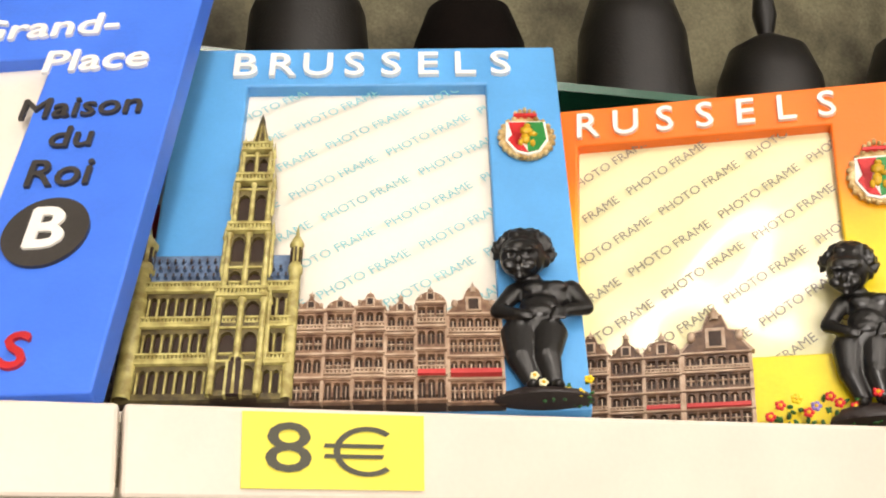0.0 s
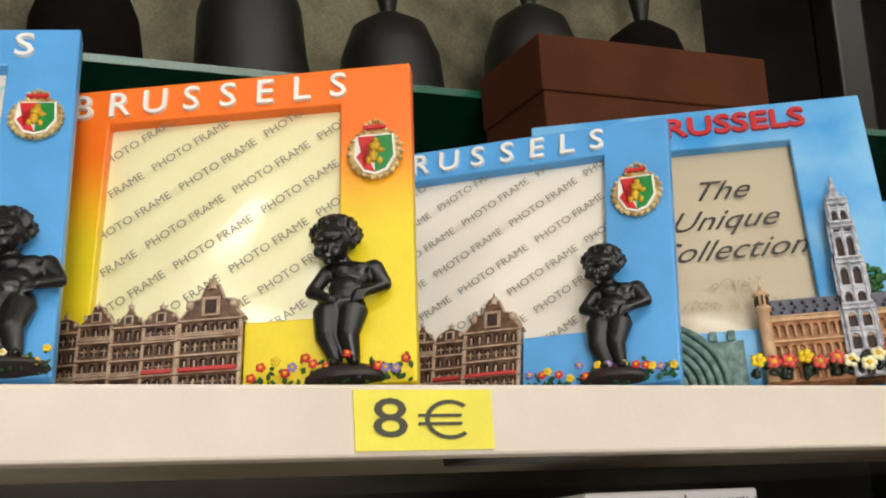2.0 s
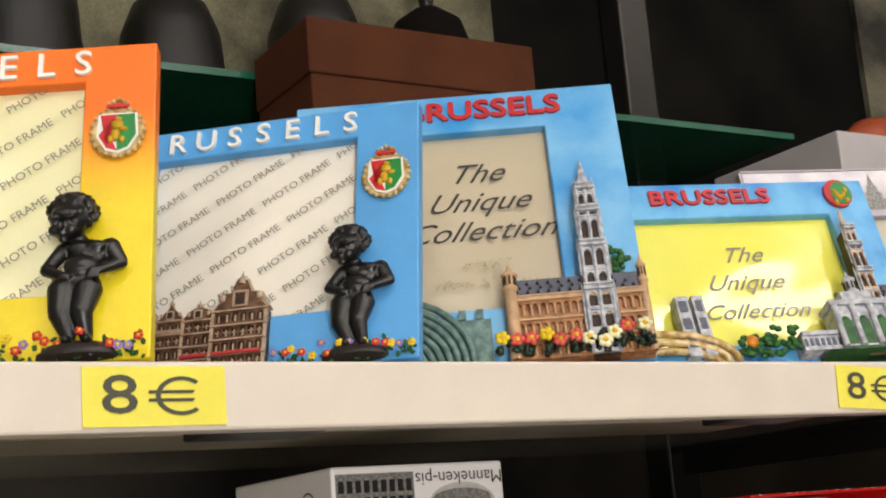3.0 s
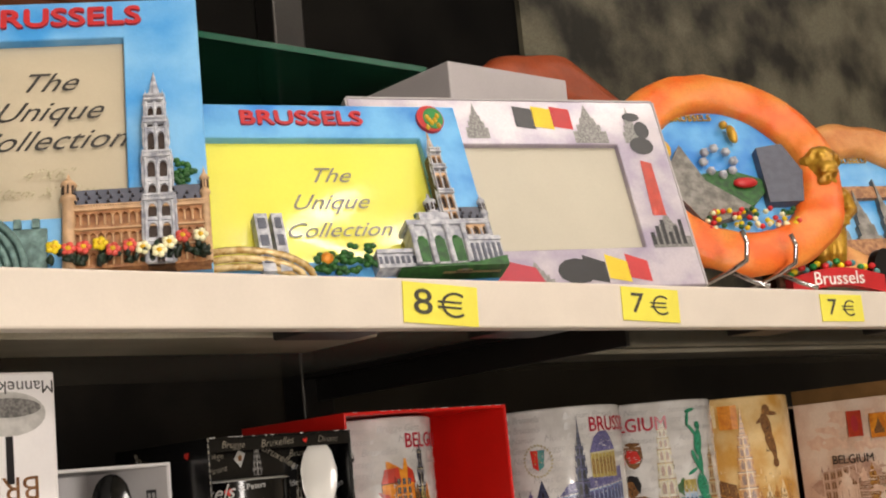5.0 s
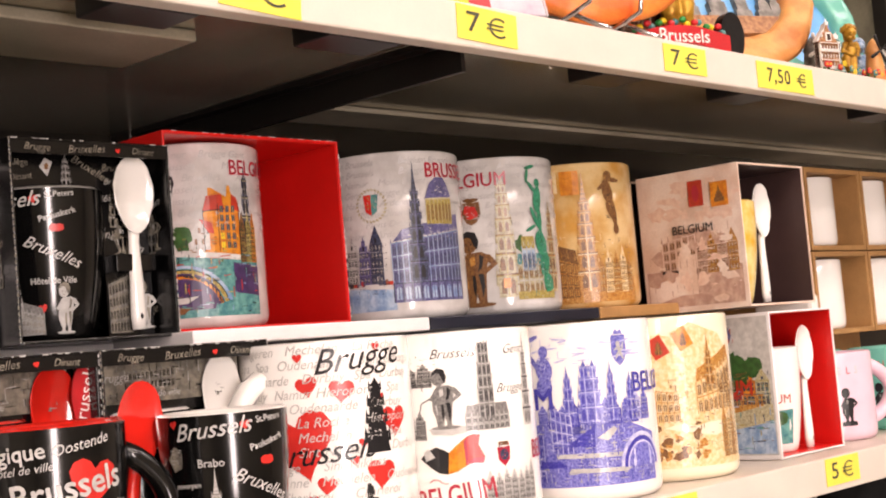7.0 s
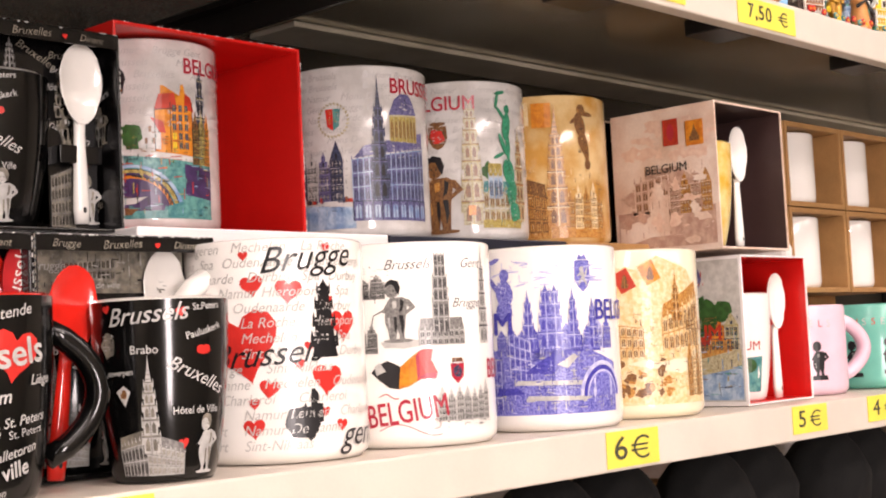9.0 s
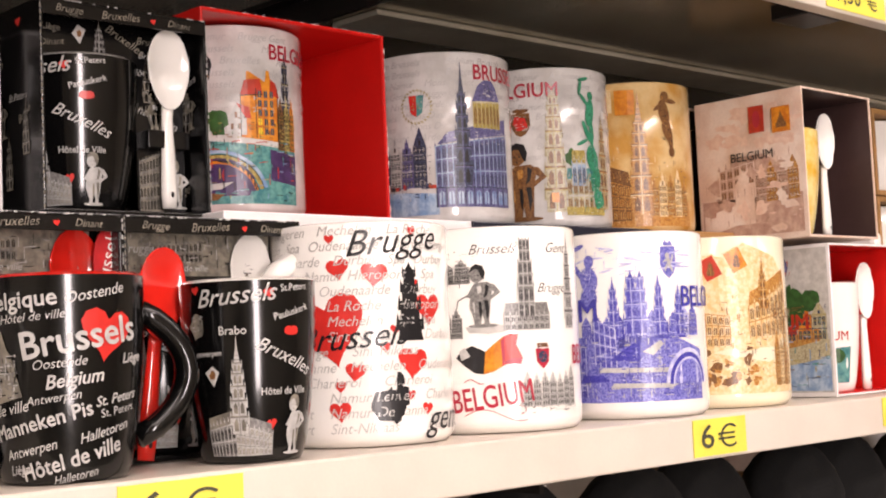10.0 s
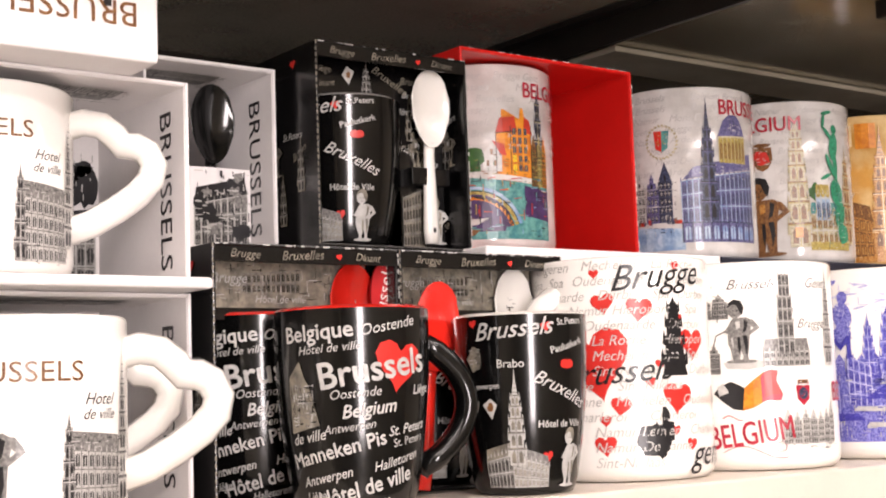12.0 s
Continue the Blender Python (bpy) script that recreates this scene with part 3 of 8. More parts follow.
def town_row(parent, x0, widths, h, y, depth=0.005, seed=1, red=True, wall=None):
    rng = random.Random(seed)
    x = x0
    for i, w in enumerate(widths):
        bd = Build()
        facade(bd, x, w, h * rng.uniform(0.92, 1.04), depth * rng.uniform(0.85, 1.15), y, wall or RESIN_BROWN, RESIN_TAN, RESIN_DARK, rng, i % 3, None)
        if red and i >= len(widths) - 2:
            bd.box(x + w * 0.06, x + w * 0.94, y - depth - 0.0022, y - depth, h * 0.24, h * 0.285, AWNING)
        part("house_relief", bd, parent, "brown gabled house front in moulded relief")
        x += w


def city_hall(parent, x0, x1, y, h, tx, th, stone, trim, dark, slate, depth=0.007, bays=7, spire=None, ribs=False):
    """A long gothic hall in relief with a tall stepped spire at tx: arched storeys in front of dark recesses."""
    bd = Build()
    f = y - depth
    bd.box(x0, x1, f + 0.0016, y, 0, h, stone if ribs else dark)
    for k in range(3):
        z0, z1 = h * (0.0 + 0.325 * k), h * 0.325 * (k + 1)
        fh = z1 - z0
        bd.box(x0, x1, f, f + 0.002, z0, z0 + fh * 0.16, stone)
        arcade(bd, x0, x1, z0 + fh * 0.16, z1 - fh * 0.12, bays * (3 if ribs else 2), f, 0.0018, stone, pier=0.4, rise=1.1, cap=trim)
        bd.box(x0, x1, f - 0.0012, f + 0.001, z1 - fh * 0.12, z1 - fh * 0.04, trim)
        if not ribs or k == 2:
            balusters(bd, x0, x1, z1 - fh * 0.04, z1 + fh * 0.16, f, trim)
    bd.prism([(x0 + 0.001, h), (x1 - 0.0005, h), (x1 - 0.0025, h * 1.32), (x0 + 0.004, h * 1.32)], f + 0.001, y, slate)
    for k in range(3):
        for j in range(bays * 2 - k):
            a = x0 + 0.003 + (x1 - x0 - 0.005) * (j + 0.25 * (k % 2) + 0.2) / (bays * 2)
            z = h * (1.09 + 0.07 * k)
            bd.prism([(a, z), (a + 0.0012, z), (a + 0.0012, z + h * 0.035), (a + 0.0006, z + h * 0.06), (a, z + h * 0.035)], f - 0.0004, f + 0.003, slate)
            bd.box(a + 0.0003, a + 0.0009, f - 0.0006, f + 0.003, z, z + h * 0.03, dark)
    for a, q in ((x0 + 0.0018, 1.0), (x1 - 0.0008, 0.62)):
        bd.lathe([(0.0028 * q, 0), (0.0028 * q, h * 1.12), (0.0036 * q, h * 1.13), (0.0036 * q, h * 1.19), (0.0026 * q, h * 1.2), (0.0026 * q, h * 1.38), (0.0035 * q, h * 1.39), (0.0035 * q, h * 1.42), (0.0012 * q, h * 1.5), (1e-5, h * 1.62)], trim, pose(a, f + 0.0006, 0), 8)
        for j in range(8):
            t = 2 * math.pi * j / 8
            bd.box(-0.0004 * q, 0.0004 * q, -0.0030 * q, -0.002 * q, h * 1.22, h * 1.36, dark, pose(a, f + 0.0006, 0, 0, 0, math.degrees(t)))
    part("hall_relief", bd, parent, "gothic town hall front in moulded relief")
    bd = Build()
    w = (x1 - x0) * (0.19 if spire else 0.27)
    stone, trim = spire or (stone, trim)
    zs, ws = [0, 0.30, 0.52, 0.70, 0.82, 1.0], [1, 0.90, 0.78, 0.66, 0.58]
    g = f - 0.002
    for k in range(5):
        a, z0, z1 = w * ws[k] / 2, th * zs[k], th * zs[k + 1]
        if k < 4:
            bd.box(tx - a, tx + a, g + 0.0014, y, z0, z1, dark)
            for q0, q1 in ((0.0, 0.34), (0.34, 0.68), (0.68, 1.0)) if k == 0 else ((0.0, 0.86), (0.86, 1.0)) if k > 1 else ((0.0, 0.45), (0.45, 1.0)):
                b0, b1 = z0 + (z1 - z0) * q0, z0 + (z1 - z0) * q1
                bd.box(tx - a, tx + a, g, g + 0.0016, b0, b0 + (b1 - b0) * 0.15, stone)
                arcade(bd, tx - a, tx + a, b0 + (b1 - b0) * 0.15, b1, 2, g, 0.0016, stone, pier=0.36, rise=1.5)
                bd.box(tx - a * 1.04, tx + a * 1.04, g - 0.0005, g + 0.001, b1 - th * 0.006, b1, trim)
            for c in (-a, 0, a):
                bd.lathe([(a * 0.17, z0), (a * 0.13, z1 - th * 0.02), (a * 0.22, z1 - th * 0.015), (a * 0.2, z1), (1e-5, z1 + th * 0.06)], trim, pose(tx + c, g, 0), 7)
            for c in (-a * 1.22, a * 1.22):
                bd.lathe([(1e-5, z0 + (z1 - z0) * 0.3), (a * 0.14, z0 + (z1 - z0) * 0.42), (a * 0.1, z1 - th * 0.02), (a * 0.18, z1 - th * 0.015), (1e-5, z1 + th * 0.05)], trim, pose(tx + c, g + 0.0012, 0), 7)
            balusters(bd, tx - a * 1.14, tx + a * 1.14, z1 - th * 0.008, z1 + th * 0.024, g - 0.0006, trim)
        else:
            bd.lathe([(a, z0), (a * 0.6, z0 + (z1 - z0) * 0.4), (a * 0.22, z0 + (z1 - z0) * 0.85), (1e-5, z1)], stone, pose(tx, f + 0.001, 0), 8)
            for j in range(8):
                t = 2 * math.pi * j / 8
                bd.limb((tx + a * math.cos(t), f + 0.001 + a * math.sin(t), z0), (tx, f + 0.001, z1 * 0.995), a * 0.13, a * 0.04, trim, seg=5)
                bd.limb((tx + a * 1.05 * math.cos(t), f + 0.001 + a * 1.05 * math.sin(t), z0), (tx + a * 0.95 * math.cos(t), f + 0.001 + a * 0.95 * math.sin(t), z0 + (z1 - z0) * 0.3), a * 0.12, a * 0.02, trim, seg=5)
    bd.box(tx - w * 0.2, tx + w * 0.2, g - 0.0006, f, 0, th * 0.1, trim)
    bd.ball((tx, g - 0.0003, th * 0.1), (w * 0.2, 0.0004, w * 0.26), trim, sub=1)
    bd.box(tx - w * 0.14, tx + w * 0.14, g - 0.0009, f, 0, th * 0.095, dark)
    bd.ball((tx, g - 0.0006, th * 0.095), (w * 0.14, 0.0004, w * 0.2), dark, sub=1)
    part("spire_relief", bd, parent, "stepped gothic spire in moulded relief")


def statue_mesh(s):
    """A small bronze-black fountain statue, plainly modelled, s high and standing on z = 0."""
    m = BLACK_RESIN
    bd = Build()
    L = lambda a, b, ra, rb: bd.limb([v * s for v in a], [v * s for v in b], ra * s, rb * s, m, seg=14)
    B = lambda c, r, turn=None: bd.ball([v * s for v in c], [v * s for v in r], m, turn=turn)
    nod = Matrix.Translation((-0.06, -0.01, 0.75)) @ pose(0, 0, 0, 32) @ Matrix.Translation((0.06, 0.01, -0.75))
    H = lambda c, r, turn=None: B(nod @ Vector(c) + Vector((0.03, 0, -0.012)), r, pose(0, 0, 0, 32) @ (turn or Matrix.Identity(4)))
    # head, turned, bowed and leaning to one side
    H((-0.09, -0.04, 0.850), (0.120, 0.120, 0.135))
    H((-0.112, -0.115, 0.800), (0.080, 0.055, 0.066))
    H((-0.10, -0.12, 0.90), (0.085, 0.05, 0.05))
    H((-0.122, -0.186, 0.838), (0.020, 0.026, 0.032))
    H((-0.166, -0.150, 0.806), (0.036, 0.032, 0.034))
    H((-0.070, -0.156, 0.806), (0.042, 0.032, 0.036))
    H((-0.168, -0.160, 0.890), (0.036, 0.018, 0.013))
    H((-0.075, -0.168, 0.892), (0.038, 0.018, 0.013))
    H((-0.166, -0.150, 0.860), (0.020, 0.010, 0.010))
    H((-0.080, -0.158, 0.860), (0.020, 0.010, 0.010))
    H((-0.120, -0.176, 0.793), (0.032, 0.014, 0.009))
    H((-0.118, -0.172, 0.775), (0.027, 0.014, 0.008))
    H((-0.115, -0.150, 0.745), (0.032, 0.030, 0.022))
    H((0.030, -0.04, 0.825), (0.018, 0.03, 0.036))
    H((-0.070, 0.03, 0.880), (0.140, 0.11, 0.115))
    rng = random.Random(5)
    for k in range(150):
        t, p = rng.uniform(0, 6.28), rng.uniform(-0.25, 1.4)
        x, y, z = math.cos(t) * math.cos(p), math.sin(t) * math.cos(p), math.sin(p)
        if -0.2 * x - 0.95 * y - 0.45 * z > 0.12:
            continue
        q = Euler((rng.uniform(0, 6), rng.uniform(0, 6), rng.uniform(0, 6))).to_matrix().to_4x4()
        H((-0.078 + x * 0.142, 0.01 + y * 0.125, 0.872 + z * 0.118), (0.036, 0.018, 0.024), q)
    # trunk, swung over one hip
    L((-0.005, 0, 0.66), (-0.065, -0.01, 0.76), 0.062, 0.058)
    B((0.045, 0.0, 0.600), (0.13, 0.082, 0.10))
    B((-0.015, -0.06, 0.625), (0.058, 0.03, 0.04))
    B((0.095, -0.06, 0.63), (0.058, 0.03, 0.04))
    B((0.01, -0.028, 0.505), (0.108, 0.084, 0.085))
    B((0.0, -0.05, 0.465), (0.085, 0.07, 0.06))
    B((-0.025, 0.0, 0.41), (0.132, 0.09, 0.075))
    B((0.16, 0.0, 0.645), (0.062, 0.055, 0.05))
    B((-0.09, 0.0, 0.645), (0.056, 0.05, 0.046))
    L((-0.105, 0, 0.635), (-0.195, -0.02, 0.50), 0.05, 0.042)
    L((-0.195, -0.02, 0.50), (-0.10, -0.11, 0.425), 0.041, 0.031)
    B((-0.075, -0.118, 0.415), (0.042, 0.03, 0.028))
    L((0.175, 0, 0.645), (0.235, 0.0, 0.53), 0.056, 0.046)
    L((0.235, 0.0, 0.53), (0.13, -0.07, 0.465), 0.043, 0.033)
    for k in range(4):
        L((0.125 - 0.012 * k, -0.085 - 0.006 * k, 0.465), (0.118 - 0.02 * k, -0.10, 0.405), 0.014, 0.011)
    for k in range(3):
        L((-0.085, -0.125, 0.428 - 0.014 * k), (-0.04, -0.128, 0.418 - 0.014 * k), 0.012, 0.010)
    # legs, knees together
    L((-0.095, 0, 0.37), (-0.105, -0.03, 0.21), 0.096, 0.068)
    L((-0.105, -0.03, 0.21), (-0.045, 0.0, 0.05), 0.068, 0.038)
    L((0.045, 0, 0.37), (0.025, -0.04, 0.21), 0.096, 0.068)
    L((0.025, -0.04, 0.21), (0.055, 0.0, 0.05), 0.068, 0.039)
    B((-0.105, -0.075, 0.215), (0.035, 0.025, 0.03))
    B((0.02, -0.085, 0.215), (0.035, 0.025, 0.03))
    B((-0.055, -0.045, 0.026), (0.034, 0.072, 0.028))
    B((0.065, -0.045, 0.026), (0.034, 0.072, 0.028))
    return bd


def blossoms(parent, x0, x1, y, z, n, seed, size=0.0026, colours=None, leaf=None):
    """A strip of leaves and little moulded flowers."""
    rng = random.Random(seed)
    bd = Build()
    for k in range(n * 5):
        c = (rng.uniform(x0, x1), y - rng.uniform(0, 0.005), z + abs(rng.gauss(0, 0.45)) * 0.007)
        q = Euler((rng.uniform(0, 6), rng.uniform(0, 6), rng.uniform(0, 6))).to_matrix().to_4x4()
        bd.ball(c, (size * 0.8, size * 0.35, size * 0.5), leaf or LEAF, sub=1, turn=q)
    part("leafage", bd, parent, "green moulded leaves")
    for k in range(n):
        col = (colours or [FL_RED, FL_YELLOW, FL_VIOLET])[rng.randrange(len(colours or (1, 2, 3)))]
        c = Vector((x0 + (x1 - x0) * (k + rng.uniform(0.2, 0.8)) / n, y - 0.0055, z + rng.uniform(0.001, 0.009)))
        bd = Build()
        bd.ball(c, (size * 0.45, size * 0.4, size * 0.45), FL_CORE, sub=1)
        for j in range(5):
            t = 2 * math.pi * j / 5
            bd.ball(c + Vector((math.cos(t) * size * 0.55, 0.0003, math.sin(t) * size * 0.55)), (size * 0.5, size * 0.35, size * 0.5), col, sub=1)
        part("flower", bd, parent)


def crest(parent, x, z, y, s):
    """A small crowned shield with a gilt border."""
    bd = Build()
    bd.prism(oval(x, z, s * 0.5, s * 0.56, 24), y - 0.0016, y, GILT)
    rng = random.Random(3)
    for k in range(22):
        t = 2 * math.pi * k / 22
        bd.ball((x + math.cos(t) * s * 0.5, y - 0.0015, z + math.sin(t) * s * 0.56), (s * 0.065, 0.0012, s * 0.06), GILT, sub=1)
    sh = [(x - 0.33 * s, z + 0.36 * s), (x + 0.33 * s, z + 0.36 * s), (x + 0.36 * s, z - 0.1 * s), (x + 0.2 * s, z - 0.38 * s), (x, z - 0.45 * s), (x - 0.2 * s, z - 0.38 * s), (x - 0.36 * s, z - 0.1 * s)]
    bd.prism([((a - x) * 1.12 + x, (b - z) * 1.12 + z) for a, b in sh], y - 0.0022, y, WHITE_PAINT)
    bd.prism([p for p in sh if p[0] <= x + 1e-6] + [(x, z + 0.36 * s)], y - 0.0026, y, FL_RED)
    bd.prism([(x, z + 0.36 * s)] + [p for p in sh if p[0] >= x - 1e-6], y - 0.0026, y, GREEN_PAINT)
    for a, b, u, w in ((0, 0.12, 0.14, 0.12), (-0.03, -0.1, 0.1, 0.16), (0.12, 0.02, 0.1, 0.06), (-0.12, -0.2, 0.06, 0.1), (0.1, -0.22, 0.06, 0.1), (0.02, 0.24, 0.08, 0.07)):
        bd.ball((x + a * s, y - 0.0026, z + b * s), (u * s, 0.0012, w * s), GOLD_PAINT, sub=1)
    for k in range(5):
        bd.ball((x + (k - 2) * s * 0.09, y - 0.002, z + s * (0.62 + 0.05 * (2 - abs(k - 2)))), (s * 0.05, 0.0014, s * 0.07), GILT, sub=1)
    bd.box(x - s * 0.22, x + s * 0.22, y - 0.003, y, z + s * 0.52, z + s * 0.59, FL_RED)
    part("crest", bd, parent, "gilt crest with red and green shield")


def frame_body(parent, w, h, l, r, b, t, th, face, upper=None, sky=False):
    """The four bars of a moulded frame round an opening that starts l, r, b and t from the edges."""
    part("border", Build().ring(w, h, l, r, b, t, th, face), parent)
    leg = Build().prism([(w * 0.42, 0), (w * 0.58, 0), (w * 0.55, h * 0.62), (w * 0.45, h * 0.62)], th, th + 0.002, BACK_BOARD)
    part("backing", Build().box(0.002, w - 0.002, th * 0.72, th + 0.0005, 0.002, h - 0.002, BACK_BOARD), parent)
    part("easel_leg", leg, parent)


def slip(parent, x0, x1, z0, z1, y, paper, label):
    """A glossy paper insert that bulges a little behind its clear sleeve."""
    n, k = 30, 24
    v, f = [], []
    for i in range(n + 1):
        for j in range(k + 1):
            a, b = i / n, j / k
            v.append((x0 + (x1 - x0) * a, y - 0.0010 * math.sin(math.pi * a) * math.sin(math.pi * b) - 0.0007 * math.sin(11 * a + 5 * b + 2 * math.sin(6 * b)) * math.sin(math.pi * a) * math.sin(math.pi * b), z0 + (z1 - z0) * b))
    for i in range(n):
        for j in range(k):
            p = i * (k + 1) + j
            f.append((p, p + k + 1, p + k + 2, p + 1))
    return part("insert", Build().add(v, f, paper, smooth=True), parent, label)


def resin_frame(right, y, yaw, tilt, w, h, label, face, upper=None):
    th = 0.008
    t = thing("photo_frame", Matrix.Translation((right, y, TOP + th * math.sin(radians(tilt)) * 0.9)) @ pose(0, 0, 0, 0, 0, yaw) @ pose(0, 0, 0, -tilt) @ pose(-w, 0, 0), label, "photo frame", "souvenir photo frames")
    return t

# ---------------------------------------------------------------- colours of the place
STRIP = material("cream_enamel", "e0d5c7", 0.38, vary=0.06, scale=25, bump=0.04)
STEEL = material("grey_steel", "e6e0ce", 0.16, 0.6, vary=0.35, scale=6, bump=0.03, second="b0a892")
PLATE = material("pale_steel_plate", "d8d0bc", 0.3, 0.25, vary=0.3, scale=11, bump=0.05, second="aca48e")
DARK_STEEL = material("dark_steel", "35322f", 0.35, 0.6, vary=0.3, scale=14)
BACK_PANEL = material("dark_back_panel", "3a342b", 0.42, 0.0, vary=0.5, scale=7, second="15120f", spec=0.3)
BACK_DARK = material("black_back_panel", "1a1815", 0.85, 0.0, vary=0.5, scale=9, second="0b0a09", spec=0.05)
OLIVE_PANEL = material("olive_backdrop", "7d785f", 0.5, vary=0.6, scale=16, second="332f24", spec=0.1)
BLACK_PLASTIC = material("black_plastic", "141312", 0.4, vary=0.2)
CHROME = material("chrome_wire", "cfcfcf", 0.12, 1.0, vary=0.05)
TAG = material("yellow_paper", "f2e658", 0.7, vary=0.08, scale=40, bump=0.05)
INK = material("printing_ink", "4b4a3c", 0.6, vary=0.1)
BLUE = material("sky_blue_resin", "5aa7e6", 0.42, vary=0.1, scale=40, bump=0.12)
BLUE_DEEP = material("royal_blue_resin", "447cf2", 0.4, vary=0.1, scale=40, bump=0.1)
ORANGE = material("orange_resin", "f57a18", 0.4, vary=0.12, scale=30, bump=0.12)
YELLOW = material("yellow_resin", "f4dc20", 0.42, vary=0.1, scale=30, second="f6b822", bump=0.1)
SKY = material("painted_sky", "3597dc", 0.42, vary=0.1, scale=24, second="7cbdea", bump=0.1)
SKY_DEEP = material("painted_blue_sky", "2d86d6", 0.4, vary=0.1, scale=30, second="6fbcee")
WHITE_PAINT = material("white_paint", "f1efe8", 0.42, vary=0.06)
RED_PAINT = material("red_paint", "c8262a", 0.4, vary=0.15)
GREEN_PAINT = material("green_paint", "1f8a3c", 0.4, vary=0.15)
GOLD_PAINT = material("yellow_gold_paint", "e0b020", 0.4, vary=0.2)
GILT = material("gilt", "ecd29a", 0.35, 0.2, vary=0.35, scale=300, second="b08a48")
RESIN_BROWN = material("brown_resin", "9c7c62", 0.4, vary=0.35, scale=260, second="6a4a36", bump=0.25)
RESIN_TAN = material("tan_resin", "cbb299", 0.42, vary=0.3, scale=300, second="a88c74", bump=0.2)
RESIN_DARK = material("dark_wash", "382417", 0.6, vary=0.3, scale=200)
AWNING = material("red_awning", "c43a3a", 0.5, vary=0.15)
MOSS_STONE = material("olive_stone_resin", "74683c", 0.42, vary=0.4, scale=260, second="43371e", bump=0.25)
MOSS_TRIM = material("yellow_stone_resin", "d4ca80", 0.4, vary=0.3, scale=300, second="9c8e50", bump=0.2)
SLATE = material("blue_slate_resin", "6f88a8", 0.5, vary=0.3, scale=300, second="4a5c78")
BRICK_RESIN = material("terracotta_resin", "c08a5a", 0.5, vary=0.3, scale=260, second="8e5c38", bump=0.2)
BRICK_TRIM = material("pale_terracotta", "dcb48a", 0.5, vary=0.25, scale=300)
GREY_RESIN = material("pale_grey_resin", "d5d6da", 0.5, vary=0.25, scale=300, second="9a9ca8")
GREY_SHADE = material("grey_wash", "5f6270", 0.55, vary=0.2, scale=200)
VERDIGRIS = material("verdigris_resin", "7fa09a", 0.5, vary=0.35, scale=220, second="56706c", bump=0.2)
BLACK_RESIN = material("black_bronze_resin", "171616", 0.3, vary=0.3, scale=120, bump=0.15)
BROWN_BASE = material("dark_brown_base", "2c2220", 0.5, vary=0.3)
LEAF = material("leaf_paint", "2f6e2a", 0.5, vary=0.4, scale=300, second="174a1c")
LEAF_DARK = material("dark_leaf_paint", "1c3420", 0.5, vary=0.4, scale=300, second="0e1c12")
FL_RED = material("red_flower", "d8262a", 0.45, vary=0.15)
FL_YELLOW = material("yellow_flower", "f2d21c", 0.45, vary=0.15)
FL_VIOLET = material("violet_flower", "8d7cc8", 0.45, vary=0.15)
FL_WHITE = material("cream_flower", "f2ecc0", 0.45, vary=0.1)
FL_PINK = material("coral_flower", "e0554a", 0.45, vary=0.15)
FL_CORE = material("flower_core", "e8b820", 0.5, vary=0.15)
BACK_BOARD = material("brown_board", "4a3a2c", 0.8, vary=0.25, scale=60)
CREAM_PAPER = material("cream_insert", "efe8da", 0.22, vary=0.05, scale=20, bump=0.02, coat=0.6)
PALE_YELLOW = material("pale_yellow_insert", "eee9b8", 0.22, vary=0.05, scale=20, bump=0.02, coat=0.6)
BEIGE_BOARD = material("beige_backing", "c2bba8", 0.42, vary=0.06, scale=20, bump=0.02, spec=0.4)
TAN_PAPER = material("tan_insert", "c6b99f", 0.2, vary=0.06, scale=20, bump=0.02, coat=0.7)
LEMON_PAPER = material("lemon_insert", "f2ec62", 0.18, vary=0.05, scale=20, bump=0.02, coat=0.7)
TEAL_INK = material("teal_print", "7fc4cc", 0.5, vary=0.1)
GREY_INK = material("grey_print", "8a8678", 0.5, vary=0.1)
DARK_INK = material("dark_print", "3c3834", 0.45, vary=0.15)
WHITE_GLAZE = material("white_glaze", "f3f0ea", 0.12, vary=0.03, scale=20, bump=0.0, coat=0.5)
CREAM_GLAZE = material("cream_glaze", "f2e8cc", 0.12, vary=0.05, scale=30, bump=0.0, coat=0.5)
LETTER_GLAZE = material("script_white_glaze", "dad7d4", 0.12, vary=0.1, scale=60, bump=0.0, coat=0.5, second="c4c0bc")
SEPIA_GLAZE = material("sepia_glaze", "e8c890", 0.13, vary=0.15, scale=45, bump=0.0, coat=0.5, second="cf9a4c")
BLACK_GLAZE = material("black_glaze", "090909", 0.15, vary=0.1, scale=40, bump=0.0, coat=0.15)
PINK_GLAZE = material("pink_glaze", "e9c6d4", 0.2, vary=0.05, bump=0.0)
TEAL_GLAZE = material("teal_glaze", "6fc0ae", 0.2, vary=0.08, bump=0.0)
RED_GLAZE = material("red_glaze", "d9281c", 0.12, vary=0.06, bump=0.0, coat=0.5)
YELLOW_GLAZE = material("amber_glaze", "e6b43c", 0.14, vary=0.2, scale=60, bump=0.0, coat=0.4, second="f3dc94")
PR_RED = material("red_transfer", "d8342c", 0.32, vary=0.12, scale=120, bump=0.0)
PR_CRIMSON = material("crimson_transfer", "b8283c", 0.32, vary=0.12, bump=0.0)
PR_ORANGE = material("orange_transfer", "e8962a", 0.32, vary=0.2, scale=200, bump=0.0, second="c8701c")
PR_ROOF = material("roof_transfer", "c83c26", 0.32, vary=0.2, scale=200, bump=0.0)
